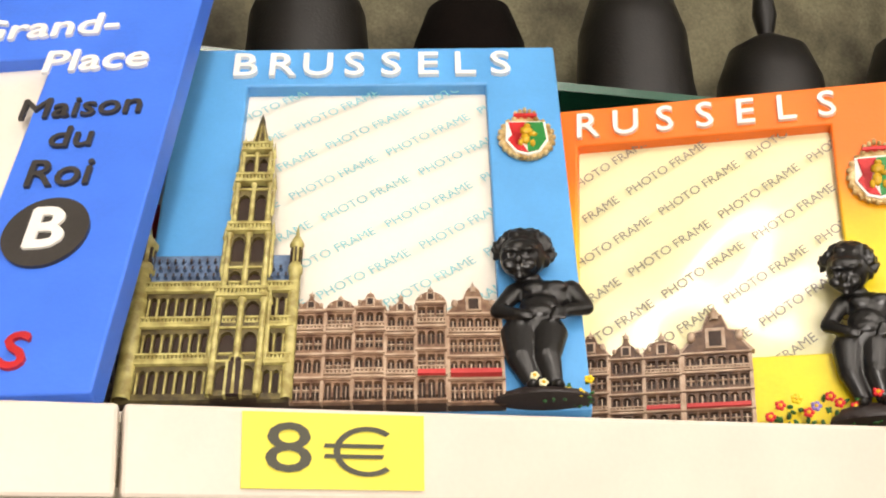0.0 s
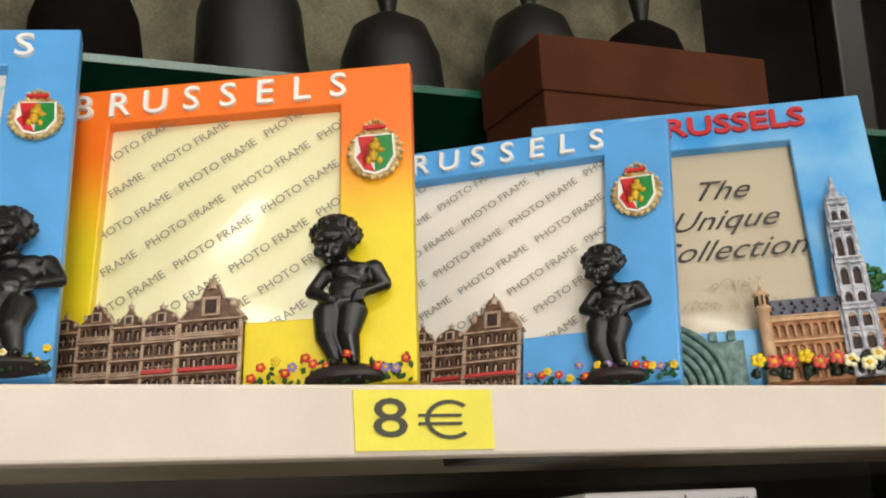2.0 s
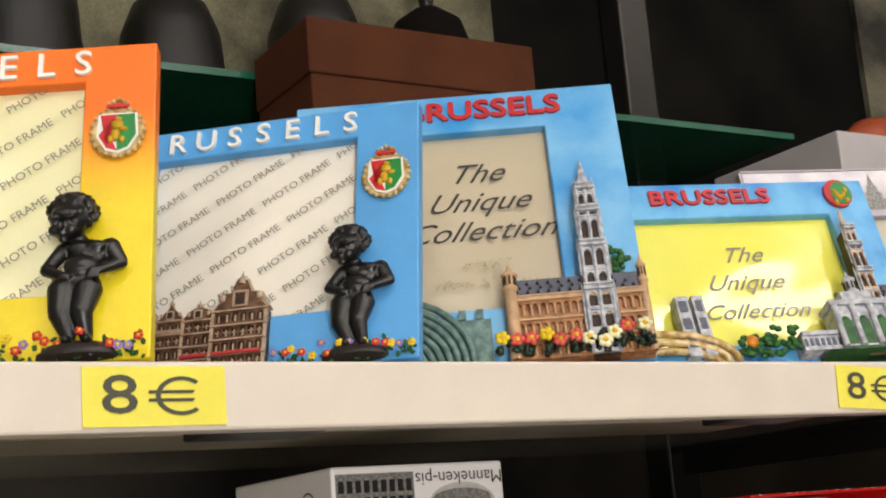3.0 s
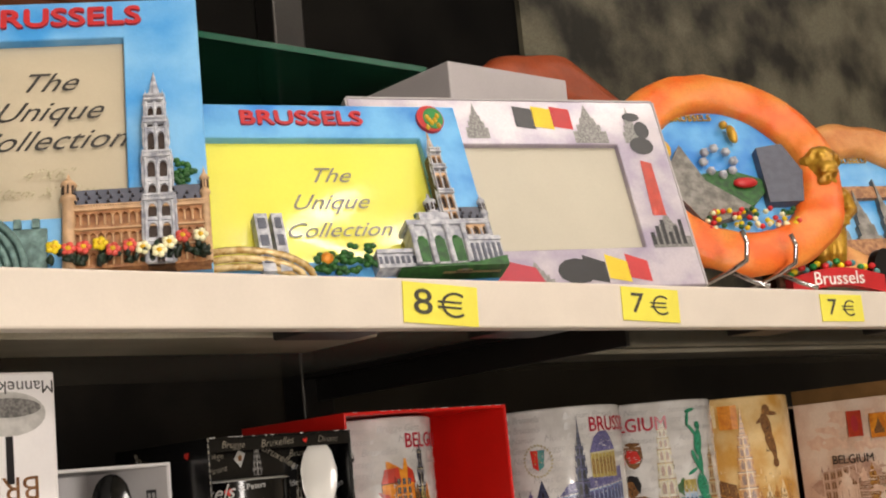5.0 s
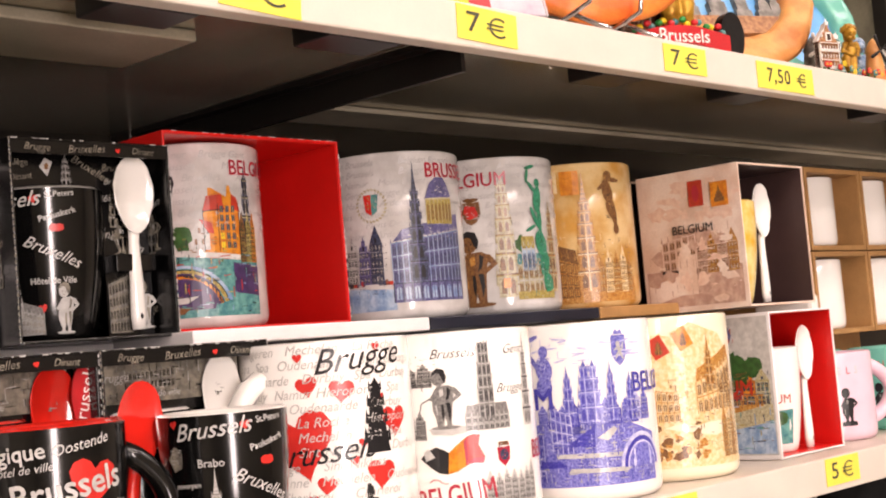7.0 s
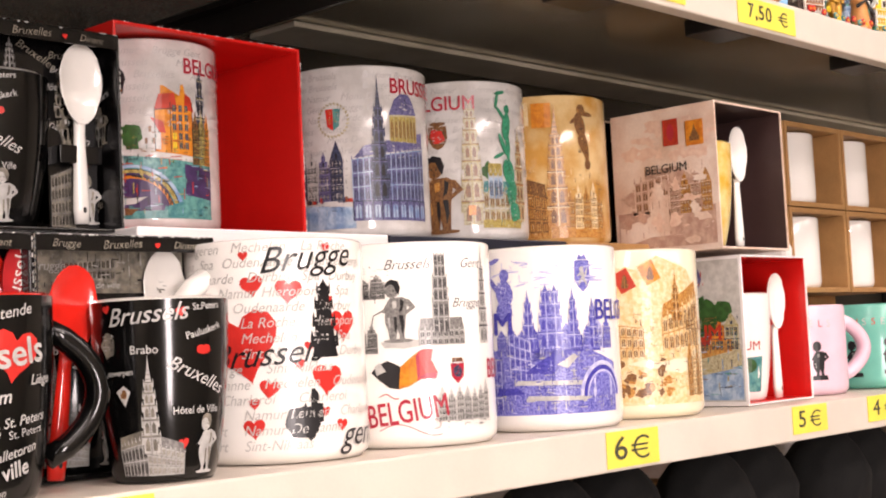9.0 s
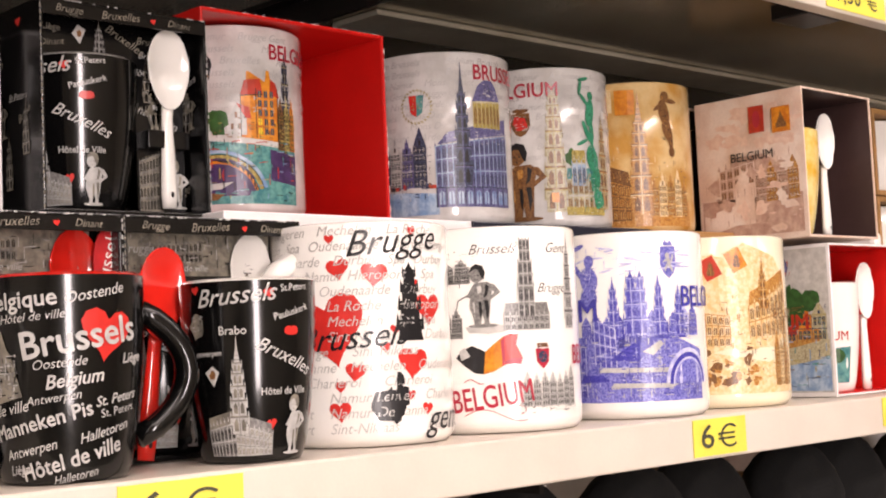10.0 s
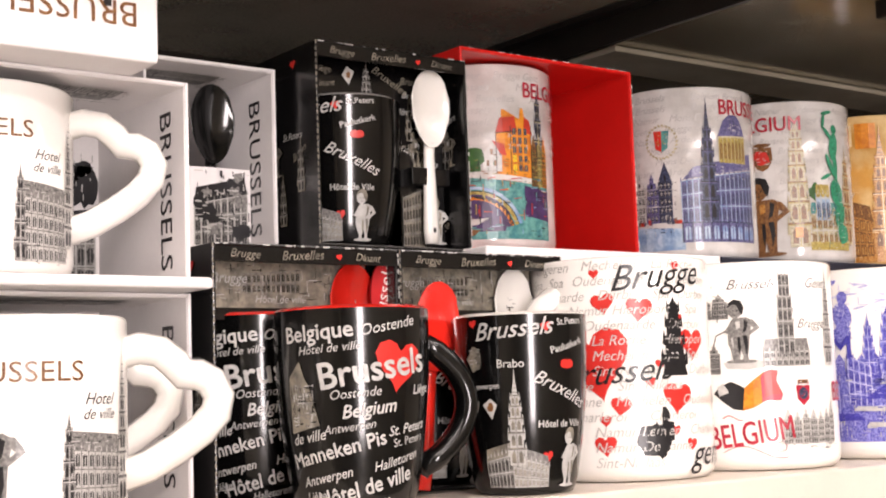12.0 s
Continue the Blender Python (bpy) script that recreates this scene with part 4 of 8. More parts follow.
PR_BLACK = material("black_transfer", "1e1d20", 0.32, vary=0.2, scale=200, bump=0.0)
PR_GREY = material("grey_transfer", "6c6a68", 0.32, vary=0.25, scale=800, bump=0.0, second="979490")
PR_PALE = material("pale_transfer", "cfccc7", 0.32, vary=0.2, scale=200, bump=0.0)
PR_BLUE = material("blue_transfer", "4a48b4", 0.32, vary=0.3, scale=1100, bump=0.0, second="9c9ce0")
PR_BLUE_PALE = material("pale_blue_transfer", "b4b4e4", 0.32, vary=0.2, scale=200, bump=0.0, second="dcdcf2")
PR_INDIGO = material("indigo_transfer", "4e4a7c", 0.32, vary=0.3, scale=900, bump=0.0, second="7a76a0")
PR_NAVY = material("navy_transfer", "2a2e48", 0.32, vary=0.3, scale=900, bump=0.0, second="4c5470")
PR_SAND = material("sand_transfer", "c8b468", 0.32, vary=0.3, scale=900, bump=0.0, second="8e7c3c")
PR_SEPIA = material("sepia_transfer", "b8742c", 0.32, vary=0.4, scale=900, bump=0.0, second="dca85c")
PR_BROWN = material("brown_transfer", "6a4428", 0.32, vary=0.3, scale=800, bump=0.0, second="94683c")
PR_GREEN = material("green_transfer", "3ca07c", 0.32, vary=0.3, scale=900, bump=0.0, second="1f7050")
PR_TEAL = material("teal_transfer", "3a8288", 0.32, vary=0.35, scale=300, bump=0.0, second="6aa8a0")
PR_VIOLET = material("violet_transfer", "523a6a", 0.32, vary=0.35, scale=300, bump=0.0)
PR_LEAF = material("leaf_transfer", "3c6a34", 0.32, vary=0.4, scale=300, bump=0.0)
PR_SKYBLUE = material("sky_transfer", "7c9cc4", 0.32, vary=0.3, scale=150, bump=0.0, second="b4c8dc")
RESIN_UMBER = material("umber_resin", "75573f", 0.42, vary=0.35, scale=260, second="4a3122", bump=0.25)
PR_SCRIPT = material("faint_script_transfer", "bdbab8", 0.32, vary=0.1, bump=0.0)
PR_SEPIA_PALE = material("pale_sepia_transfer", "ecc98c", 0.32, vary=0.25, scale=300, bump=0.0, second="f4e0b8")
PR_STONE = material("stone_transfer", "a89c7c", 0.32, vary=0.3, scale=900, bump=0.0, second="d0c6a4")
PR_BLUE_DEEP = material("deep_blue_transfer", "302c98", 0.32, vary=0.3, scale=1100, bump=0.0, second="5a56c0")
PR_WHITE = material("white_transfer", "cac8c4", 0.32, vary=0.2, scale=260, bump=0.0)
BLACK_CARD = material("black_card", "0c0b0c", 0.24, vary=0.3, scale=90, bump=0.05, coat=0.2)
DIM_PRINT = material("dim_grey_print", "6c675e", 0.35, vary=0.4, scale=200, bump=0.0, second="a09888")
RED_CARD = material("red_card", "e0211a", 0.32, vary=0.1, scale=30, bump=0.05)
WHITE_CARD = material("white_card", "efebea", 0.4, vary=0.06, scale=30, bump=0.04)
NAVY_CARD = material("navy_card", "1c2030", 0.35, vary=0.2, scale=40, bump=0.04)
SEPIA_CARD = material("sepia_card", "f0dccd", 0.35, vary=0.2, scale=40, bump=0.04, second="e0bfa9")
BROWN_CARD = material("brown_card_inside", "4a3432", 0.5, vary=0.2, scale=40)
SEPIA_DIM = material("pale_sepia_print", "c09684", 0.35, vary=0.3, scale=160, second="d8b4a0")
SEPIA_BLUSH = material("blush_sepia_print", "e2bca6", 0.35, vary=0.15, scale=200, second="eccdb8")
KRAFT = material("kraft_board", "b98a54", 0.7, vary=0.2, scale=40, bump=0.1)
CARTON = material("brown_carton", "55301e", 0.85, spec=0.1, vary=0.25, scale=20, bump=0.1)
TERRACOTTA = material("painted_terracotta", "f26a1c", 0.45, vary=0.25, scale=35, second="f09440", bump=0.3)
TERRA_PALE = material("pale_terracotta_rim", "e8a862", 0.5, vary=0.25, scale=35, second="c8793c", bump=0.3)
ROCK = material("grey_rock_paint", "9a968e", 0.55, vary=0.35, scale=160, second="6e6a64", bump=0.3)
GOLD = material("gold_paint", "d9a93a", 0.38, 0.4, vary=0.3, scale=120, second="a8741c")
BLACK_FUR = material("black_plush", "0a0a0a", 0.9, vary=0.4, scale=300, bump=0.6)
GLASS_EDGE = material("green_glass_edge", "1e5a44", 0.15, vary=0.2, scale=10)
FLOOR = material("shop_floor", "8a8478", 0.45, vary=0.2, scale=4)
WALL = material("shop_wall", "cfc6b8", 0.7, vary=0.1, scale=3)
CEILING = material("shop_ceiling", "d8d4cc", 0.8, vary=0.06, scale=3)
BAG = material("black_leather", "120f0c", 0.45, vary=0.4, scale=60, bump=0.3, spec=0.4)
BAG_BROWN = material("brown_leather", "100a07", 0.9, vary=0.4, scale=60, bump=0.3, spec=0.1)
OLIVE_DIM = material("darker_olive_backdrop", "6f6a58", 0.5, vary=0.6, scale=14, second="26231c", spec=0.2)
GREY_CARD = material("pale_grey_card", "b4aeae", 0.5, vary=0.1, scale=20)
RUST = material("rust_terracotta", "a8481c", 0.5, vary=0.3, scale=30, bump=0.3)
LAMP = glow("lamp_panel", (1.0, 0.93, 0.84), 9.0)

TOP, LOW = 1.45, 1.1805        # the upper and the lower shelf board
rng = random.Random(7)

# ---------------------------------------------------------------- room
tagged(part("floor", Build().box(-3, 5, -3.2, 1.2, -0.1, 0, FLOOR)), "plain painted shop floor", kind="structure")
tagged(part("ceiling", Build().box(-3, 5, -3.2, 1.2, 2.8, 2.9, CEILING)), "plain painted shop ceiling", kind="structure")
tagged(part("wall_north", Build().box(-3, 5, 1.0, 1.1, 0, 2.8, WALL)), "plain painted shop wall", kind="structure")
tagged(part("wall_south", Build().box(-3, 5, -3.2, -3.1, 0, 2.8, WALL)), "plain painted shop wall", kind="structure")
tagged(part("wall_west", Build().box(-3, -2.9, -3.1, 1.0, 0, 2.8, WALL)), "plain painted shop wall", kind="structure")
tagged(part("wall_east", Build().box(4.9, 5, -3.1, 1.0, 0, 2.8, WALL)), "plain painted shop wall", kind="structure")
for x, y in ((-1.2, -1.1), (0.3, -1.1), (1.8, -1.1), (3.3, -1.1), (-0.5, -2.3), (1.2, -2.3), (2.9, -2.3)):
    t = thing("ceiling_light", pose(x, y, 2.745), "long white ceiling light with a bright diffuser", "ceiling light", "ceiling lights")
    part("housing", Build().box(-0.6, 0.6, -0.09, 0.09, 0.0, 0.055, WHITE_PAINT, bevel=0.004), t)
    part("diffuser", Build().box(-0.58, 0.58, -0.075, 0.075, -0.008, 0.0, LAMP, bevel=0.002), t)

# ---------------------------------------------------------------- shelving
X0, X1, DEEP = -0.9, 2.4, 0.34
SH = 0.0235
unit = thing("shelf_unit", pose(0, 0, 0), "cream steel shop shelving with dark underside", "shelf")
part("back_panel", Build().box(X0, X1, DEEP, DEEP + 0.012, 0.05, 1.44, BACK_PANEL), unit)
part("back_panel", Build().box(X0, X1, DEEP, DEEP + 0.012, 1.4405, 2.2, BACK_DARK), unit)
for z, seam in ((TOP, True), (LOW, False), (0.86, False)):
    part("shelf_board", Build().box(X0, X1, 0.012, DEEP, z - 0.003, z - 0.0004, STRIP), unit)
    part("shelf_underside", Build().box(X0, X1, 0.012, DEEP, z - 0.012, z - 0.0031, STEEL), unit)
    for a, b in ((X0, -0.0006), (0.0006, X1)) if seam else ((X0, X1),):
        part("shelf_edge", Build().box(a, b, 0.0, 0.0118, z - SH, z, STRIP, bevel=0.0012), unit)
    for a in (-0.44, 0.735, 1.9):
        bd = Build().box(a - 0.0015, a + 0.0015, 0.02, DEEP - 0.001, z - 0.031, z - 0.0122, DARK_STEEL)
        bd.box(a - 0.012, a + 0.012, 0.02, DEEP - 0.001, z - 0.0155, z - 0.0123, DARK_STEEL)
        bd.box(a, a + 0.018, 0.012, 0.0195, z - 0.016, z - 0.0125, CHROME)
        part("bracket", bd, unit, "dark steel bracket under the board")
for a in (-0.44, 0.735, 1.9):
    part("upright", Build().box(a - 0.014, a + 0.014, DEEP - 0.026, DEEP - 0.002, 0, 2.2, DARK_STEEL, bevel=0.002), unit)
# two added sheets: their mottled olive stands in for bright gaps in the background
part("added_backdrop", Build().box(X0, 0.62, DEEP - 0.006, DEEP - 0.0005, 1.64, 2.1, OLIVE_PANEL), unit)
part("added_backdrop", Build().box(1.0, X1, DEEP - 0.006, DEEP - 0.0005, 1.5, 2.1, OLIVE_DIM), unit)
part("stiffening_plate", Build().box(X0, 0.60, 0.070, 0.135, TOP - 0.018, TOP - 0.0123, PLATE, bevel=0.001), unit, "pale folded steel plate")
part("stiffening_plate", Build().box(0.79, X1, 0.19, 0.235, TOP - 0.016, TOP - 0.0123, PLATE, bevel=0.001), unit, "pale folded steel plate")
part("front_lip", Build().box(X0, X1, 0.0120, 0.020, TOP - 0.019, TOP - 0.0123, PLATE), unit)
part("plinth", Build().box(X0, X1, 0.03, DEEP, 0, 0.86 - 0.0125, DARK_STEEL), unit)
for a, w in ((0.515, 0.045), (0.635, 0.047), (0.27, 0.045), (0.85, 0.04), (1.0, 0.04), (1.2, 0.04)):
    t = thing("label_clip", pose(a, 0.0125, TOP - 0.0235), "black plastic clip under the shelf edge", "clip", "clips under the shelf")
    part("clip", Build().box(0, w, 0, 0.028, 0, 0.011, BLACK_PLASTIC, bevel=0.001), t)

# price tags on the edges
for x, z, w, h, s, a, g in ((0.030, 1.4292, 0.048, 0.0196, "8\u20ac", 0, 0.019), (0.222, 1.4283, 0.049, 0.0198, "8\u20ac", 0, 0.019), (0.560, 1.4292, 0.046, 0.0192, "8\u20ac", 3, 0.018),
                            (0.710, 1.4305, 0.0465, 0.0182, "7\u20ac", 2, 0.016), (0.893, 1.4300, 0.046, 0.017, "7\u20ac", 0, 0.015), (1.000, 1.4285, 0.074, 0.018, "7,50\u20ac", 0, 0.0145),
                            (0.487, 1.1592, 0.055, 0.0196, "6\u20ac", 0, 0.018), (0.834, 1.1590, 0.049, 0.0198, "6\u20ac", 0, 0.019), (1.036, 1.1615, 0.046, 0.018, "5\u20ac", 0, 0.016), (1.142, 1.162, 0.05, 0.018, "4\u20ac", 0, 0.016)):
    price_tag(x, z, w, h, s, a, 0.0, g)

# ---------------------------------------------------------------- photo frames on the upper shelf
STATUE = statue_mesh(0.062).data("statue")


def statue(parent, x, z, y, s=1.0):
    ob = new("statue", STATUE)
    ob.matrix_basis = Matrix.Translation((x, y, z)) @ Matrix.Diagonal((s, s * 0.75, s, 1))
    ob.parent = parent
    m = ob.modifiers.new("blend", "REMESH")
    m.mode, m.voxel_size, m.use_smooth_shade = "VOXEL", 0.0006, True
    tagged(ob, "glossy black fountain statue in relief")
    bd = Build()
    bm = bmesh.new()
    bmesh.ops.create_uvsphere(bm, u_segments=24, v_segments=12, radius=1)
    for v in bm.verts:
        n = 1 + 0.12 * noise.noise(v.co * 4)
        v.co = Vector((x + v.co.x * 0.0145 * s * n, y + v.co.y * 0.0045 * n, max(0.0, v.co.z) * (z + 0.0022) * n))
    part("statue_base", Build().mesh(bm, BROWN_BASE, smooth=True), parent)


def photo_words(parent, x0, x1, z0, z1, ink, y, seed):
    bd = Build()
    for k, zz in enumerate(np.arange(z0 - 0.075, z1 + 0.02, 0.0165)):
        for j in range(5):
            s = 0.0372 * (j - 1) + (0.013 if k % 2 else 0.0)
            bd.words("PHOTO FRAME", 0.0049, x0 + s * 0.84, zz + s * 0.545, ink, y=y - 0.0016, turn=33)
    part("print_pattern", bd.clip(x0 + 0.0002, x1 - 0.0002, z0, z1 - 0.0002), parent, "slanted rows of printed words")


def brussels_frame(right, y, yaw, tilt, w, h, label, face, upper, paper, ink, hall, sx, seed, first=0.165, pitch=0.098):
    t = resin_frame(right, y, yaw, tilt, w, h, label, face, upper)
    l, r, b, tp = w * 0.178, w * 0.19, h * (0.12 if hall else 0.2), h * 0.125
    frame_body(t, w, h, l, r, b, tp, 0.008, face, upper)
    sheet = slip(t, l - 0.001, w - r + 0.001, b - 0.001, h - tp + 0.001, 0.0050, paper, "glossy printed paper insert behind clear sleeve")
    photo_words(sheet, l, w - r, b, h - tp, ink, 0.0045, seed)
    n = "BRUSSELS"
    for k, c in enumerate(n):
        bd = Build()
        bd.words(c, h * (0.108 if hall else 0.116), w * (first + pitch * k), h * 0.932, WHITE_PAINT, y=0.0, depth=0.0016, bold=0.008)
        part("raised_letter", bd, t, "raised white letter")
    crest(t, w * 0.905, h * 0.69, -0.0002, w * 0.135)
    if hall:
        city_hall(t, -0.002, w * 0.352, 0.0005, h * 0.26, w * 0.235, h * 0.745, MOSS_STONE, MOSS_TRIM, RESIN_DARK, SLATE, bays=9)
        town_row(t, w * 0.352, [w * v for v in (0.068, 0.064, 0.07, 0.067, 0.068, 0.125)], h * 0.215, 0.0005, seed=seed)
    else:
        town_row(t, 0.0, [w * v for v in (0.09, 0.078, 0.085, 0.08, 0.085, 0.16)], h * 0.21, 0.0005, seed=seed, wall=RESIN_UMBER)
    statue(t, w * sx, h * (0.012 if hall else 0.03), -0.004, h / (0.164 if hall else 0.139))
    a, c = (w * 0.86, w * 0.998) if hall else (w * 0.6, w * 0.998)
    blossoms(t, a, c, -0.001, 0.0, 7 if hall else 16, seed + 3, 0.0015 if hall else 0.0018, [FL_YELLOW, FL_WHITE, FL_YELLOW] if hall else None)
    return t


brussels_frame(0.1293, 0.0064, -15.7, 27.0, 0.131, 0.159, "sky blue resin photo frame with hall and black statue", BLUE, BLUE, CREAM_PAPER, TEAL_INK, True, 0.895, 11)
brussels_frame(0.2467, 0.0040, -29.1, 15.6, 0.140, 0.1305, "orange and yellow resin photo frame with black statue", fade("orange_yellow_resin", "f4dc20", "f57414", 0.055, 0.105), ORANGE, PALE_YELLOW, GREY_INK, False, 0.83, 12, 0.1026, 0.1004)
brussels_frame(0.3502, 0.0040, -40.4, 20.6, 0.140, 0.122, "sky blue resin photo frame with flowers and statue", BLUE, BLUE, CREAM_PAPER, GREY_INK, False, 0.83, 13, 0.155, 0.0909)

# royal blue frame beside the seam
w, h = 0.13, 0.19
t = resin_frame(-0.0075, 0.006, -24, 28, w, h, "royal blue resin photo frame with raised lettering", BLUE_DEEP)
frame_body(t, w, h, 0.02, 0.0455, 0.045, 0.051, 0.009, BLUE_DEEP)
slip(t, 0.019, w - 0.0445, 0.044, h - 0.050, 0.005, CREAM_PAPER, "plain cream paper insert")
for s, x, z, g, m, q, b in (("Grand-", w - 0.052, 0.1535, 0.0150, WHITE_PAINT, 1.22, 0.022), ("Place", w - 0.0298, 0.1345, 0.0150, WHITE_PAINT, 1.17, 0.022), ("Maison", w - 0.0292, 0.1115, 0.0130, DARK_INK, 1.1, 0.012),
                            ("du", w - 0.0288, 0.0975, 0.0130, DARK_INK, 1.15, 0.012), ("Roi", w - 0.0289, 0.0815, 0.0160, DARK_INK, 0.98, 0.012), ("BRUSSELS", w - 0.056, 0.0135, 0.0170, RED_PAINT, 1.0, 0.02)):
    part("raised_letters", Build().words(s, g, x, z, m, depth=0.0012, wide=q, bold=b), t, "raised moulded letters")
disc = part("disc", Build().prism(oval(w - 0.0268, 0.0575, 0.0128, 0.0135, 40), -0.0012, 0.001, DARK_INK), t, "dark oval badge")
part("disc_letter", Build().words("B", 0.022, w - 0.0268, 0.0575, WHITE_PAINT, y=-0.0012, depth=0.0008, bold=0.03), disc)

# tall frame with a hall, a spire and a wheel in relief
w, h = 0.150, 0.149
t = resin_frame(0.4646, 0.0050, -31.6, 21.2, w, h, "painted sky photo frame with terracotta hall relief", SKY)
frame_body(t, w, h, 0.02, 0.034, 0.03, 0.022, 0.008, SKY)
slip(t, 0.019, w - 0.033, 0.029, h - 0.021, 0.005, TAN_PAPER, "glossy tan paper insert")
for s, z, g in (("The", 0.104, 0.015), ("Unique", 0.088, 0.015), ("Collection", 0.072, 0.015), ("4\"X6\"", 0.054, 0.008), ("10cm X 15cm", 0.045, 0.0075)):
    part("printed_word", Build().words(s, g, w * 0.54, z, DARK_INK if g > 0.01 else PR_STONE, y=0.0030, shear=0.55, wide=1.08), t)
part("raised_letters", Build().words("BRUSSELS", 0.0145, w * 0.585, h - 0.0105, RED_PAINT, depth=0.0014, wide=1.2, bold=0.035), t, "raised red letters")
city_hall(t, w * 0.60, w * 0.995, 0.0005, h * 0.20, w * 0.86, h * 0.68, BRICK_RESIN, BRICK_TRIM, RESIN_DARK, GREY_SHADE, bays=6, spire=(GREY_RESIN, GREY_RESIN), ribs=True)
bd = Build()
for k in range(7):
    bd.tube([(w * 0.28 + (0.012 + 0.0034 * k) * math.cos(math.pi * j / 16), -0.003 - 0.0004 * k, 0.001 + (0.012 + 0.0034 * k) * math.sin(math.pi * j / 16)) for j in range(17)], 0.0016, VERDIGRIS, seg=6)
bd.box(w * 0.3, w * 0.55, -0.002, 0.001, 0, h * 0.16, VERDIGRIS)
for k in range(5):
    bd.box(w * (0.31 + 0.05 * k), w * (0.33 + 0.05 * k), -0.003, 0.001, h * 0.16, h * 0.19, VERDIGRIS)
part("wheel_relief", bd, t, "weathered green wheel and wall in relief")
blossoms(t, w * 0.55, w * 0.99, -0.006, 0.002, 11, 22, 0.0034, [FL_PINK, FL_YELLOW, FL_PINK, FL_WHITE], LEAF_DARK)
bd = Build()
for k in range(30):
    bd.ball((w * 0.93 + rng.gauss(0, 0.0035), -0.001, h * 0.32 + rng.gauss(0, 0.0045)), (0.0017, 0.0014, 0.0014), LEAF, sub=1)
part("tree_relief", bd, t)

# lemon frame with an arcade
w, h = 0.165, 0.1065
t = resin_frame(0.6288, 0.0040, -19.1, 21.9, w, h, "blue photo frame with lemon insert and white arcade relief", SKY_DEEP)
frame_body(t, w, h, 0.012, 0.024, 0.012, 0.021, 0.008, SKY_DEEP)
slip(t, 0.011, w - 0.023, 0.011, h - 0.02, 0.005, LEMON_PAPER, "glossy lemon yellow paper insert")
for s, x, z, g in (("The", w * 0.53, 0.064, 0.0128), ("Unique", w * 0.515, 0.048, 0.0128), ("Collection", w * 0.525, 0.0315, 0.0120)):
    part("printed_word", Build().words(s, g, x, z, GREY_INK, y=0.0030, shear=0.55, wide=1.08), t)
part("raised_letters", Build().words("BRUSSELS", 0.0118, w * 0.48, h - 0.0095, RED_PAINT, depth=0.0014, wide=1.3, bold=0.035), t, "raised red letters")
bd = Build()
bd.prism(oval(w - 0.016, h - 0.0095, 0.0075, 0.0085, 20), -0.002, 0.001, RED_PAINT)
bd.prism(oval(w - 0.0145, h - 0.0095, 0.0055, 0.0068, 20), -0.0024, 0.001, GREEN_PAINT)
for k in range(7):
    bd.ball((w - 0.015 + rng.gauss(0, 0.002), -0.0024, h - 0.0095 + rng.gauss(0, 0.0024)), (0.0014, 0.001, 0.002), GOLD_PAINT, sub=1)
part("badge", bd, t, "red and green badge with gold iris")
city_hall(t, w * 0.80, w * 0.985, 0.0, h * 0.27, w * 0.865, h * 0.80, BRICK_TRIM, GREY_RESIN, RESIN_DARK, GREY_SHADE, bays=3)
bd = Build()
for a, b, z in ((0.60, 0.72, 0.11), (0.88, 1.0, 0.17)):
    bd.box(w * a, w * b, -0.009, 0, h * 0.02, h * z, GREY_RESIN)
    for j in range(7):
        c = w * (a + (b - a) * (j + 0.2) / 7)
        bd.box(c, c + w * 0.009, -0.0095, -0.008, h * 0.04, h * (z - 0.035), GREY_SHADE)
    bd.box(w * a, w * b, -0.0102, 0, h * (z - 0.02), h * z, GREY_RESIN)
bd.box(w * 0.715, w * 0.885, -0.011, 0, h * 0.02, h * 0.235, GREY_RESIN)
bd.box(w * 0.705, w * 0.895, -0.0125, 0, h * 0.225, h * 0.25, GREY_RESIN)
bd.box(w * 0.755, w * 0.85, -0.011, 0, h * 0.25, h * 0.30, GREY_RESIN)
for c in (0.745, 0.80, 0.855):
    bd.box(w * (c - 0.016), w * (c + 0.016), -0.0114, -0.01, h * 0.03, h * 0.15, LEAF)
    bd.ball((w * c, -0.0108, h * 0.15), (w * 0.016, 0.0006, h * 0.03), LEAF, sub=1)
for c in (0.718, 0.772, 0.828, 0.882):
    bd.lathe([(0.0016, h * 0.02), (0.0013, h * 0.2), (0.002, h * 0.22)], GREY_RESIN, pose(w * c, -0.0118, 0), 8)
for k in range(8):
    bd.ball((w * (0.76 + 0.012 * k), -0.006, h * 0.31), (0.0015, 0.0015, 0.002), VERDIGRIS, sub=1)
part("arcade_relief", bd, t, "white triumphal arcade in moulded relief")
bd = Build()
for k in range(2):
    bd.box(w * (0.265 + 0.05 * k), w * (0.303 + 0.045 * k), -0.006, 0.001, 0.004, h * 0.34, GREY_RESIN)
    for j in range(3):
        bd.box(w * (0.272 + 0.05 * k), w * (0.296 + 0.045 * k), -0.0064, 0, h * (0.08 + 0.09 * j), h * (0.135 + 0.09 * j), GREY_SHADE)
for k in range(3):
    bd.tube([(w * 0.2 + (0.026 + 0.004 * k) * math.cos(math.pi * j / 14), -0.004 - 0.001 * k, 0.0 + (0.008 + 0.004 * k) * math.sin(math.pi * j / 14)) for j in range(15)], 0.0019, GILT, seg=6)
part("church_relief", bd, t, "grey church and gilt arch in relief")
bd = Build()
for k in range(70):
    a = rng.uniform(0.42, 0.62)
    bd.ball((w * a, -0.004 - rng.uniform(0, 0.003), h * (0.03 + rng.random() * (0.14 if a > 0.53 else 0.09))), (0.0021, 0.0016, 0.0017), LEAF, sub=1)
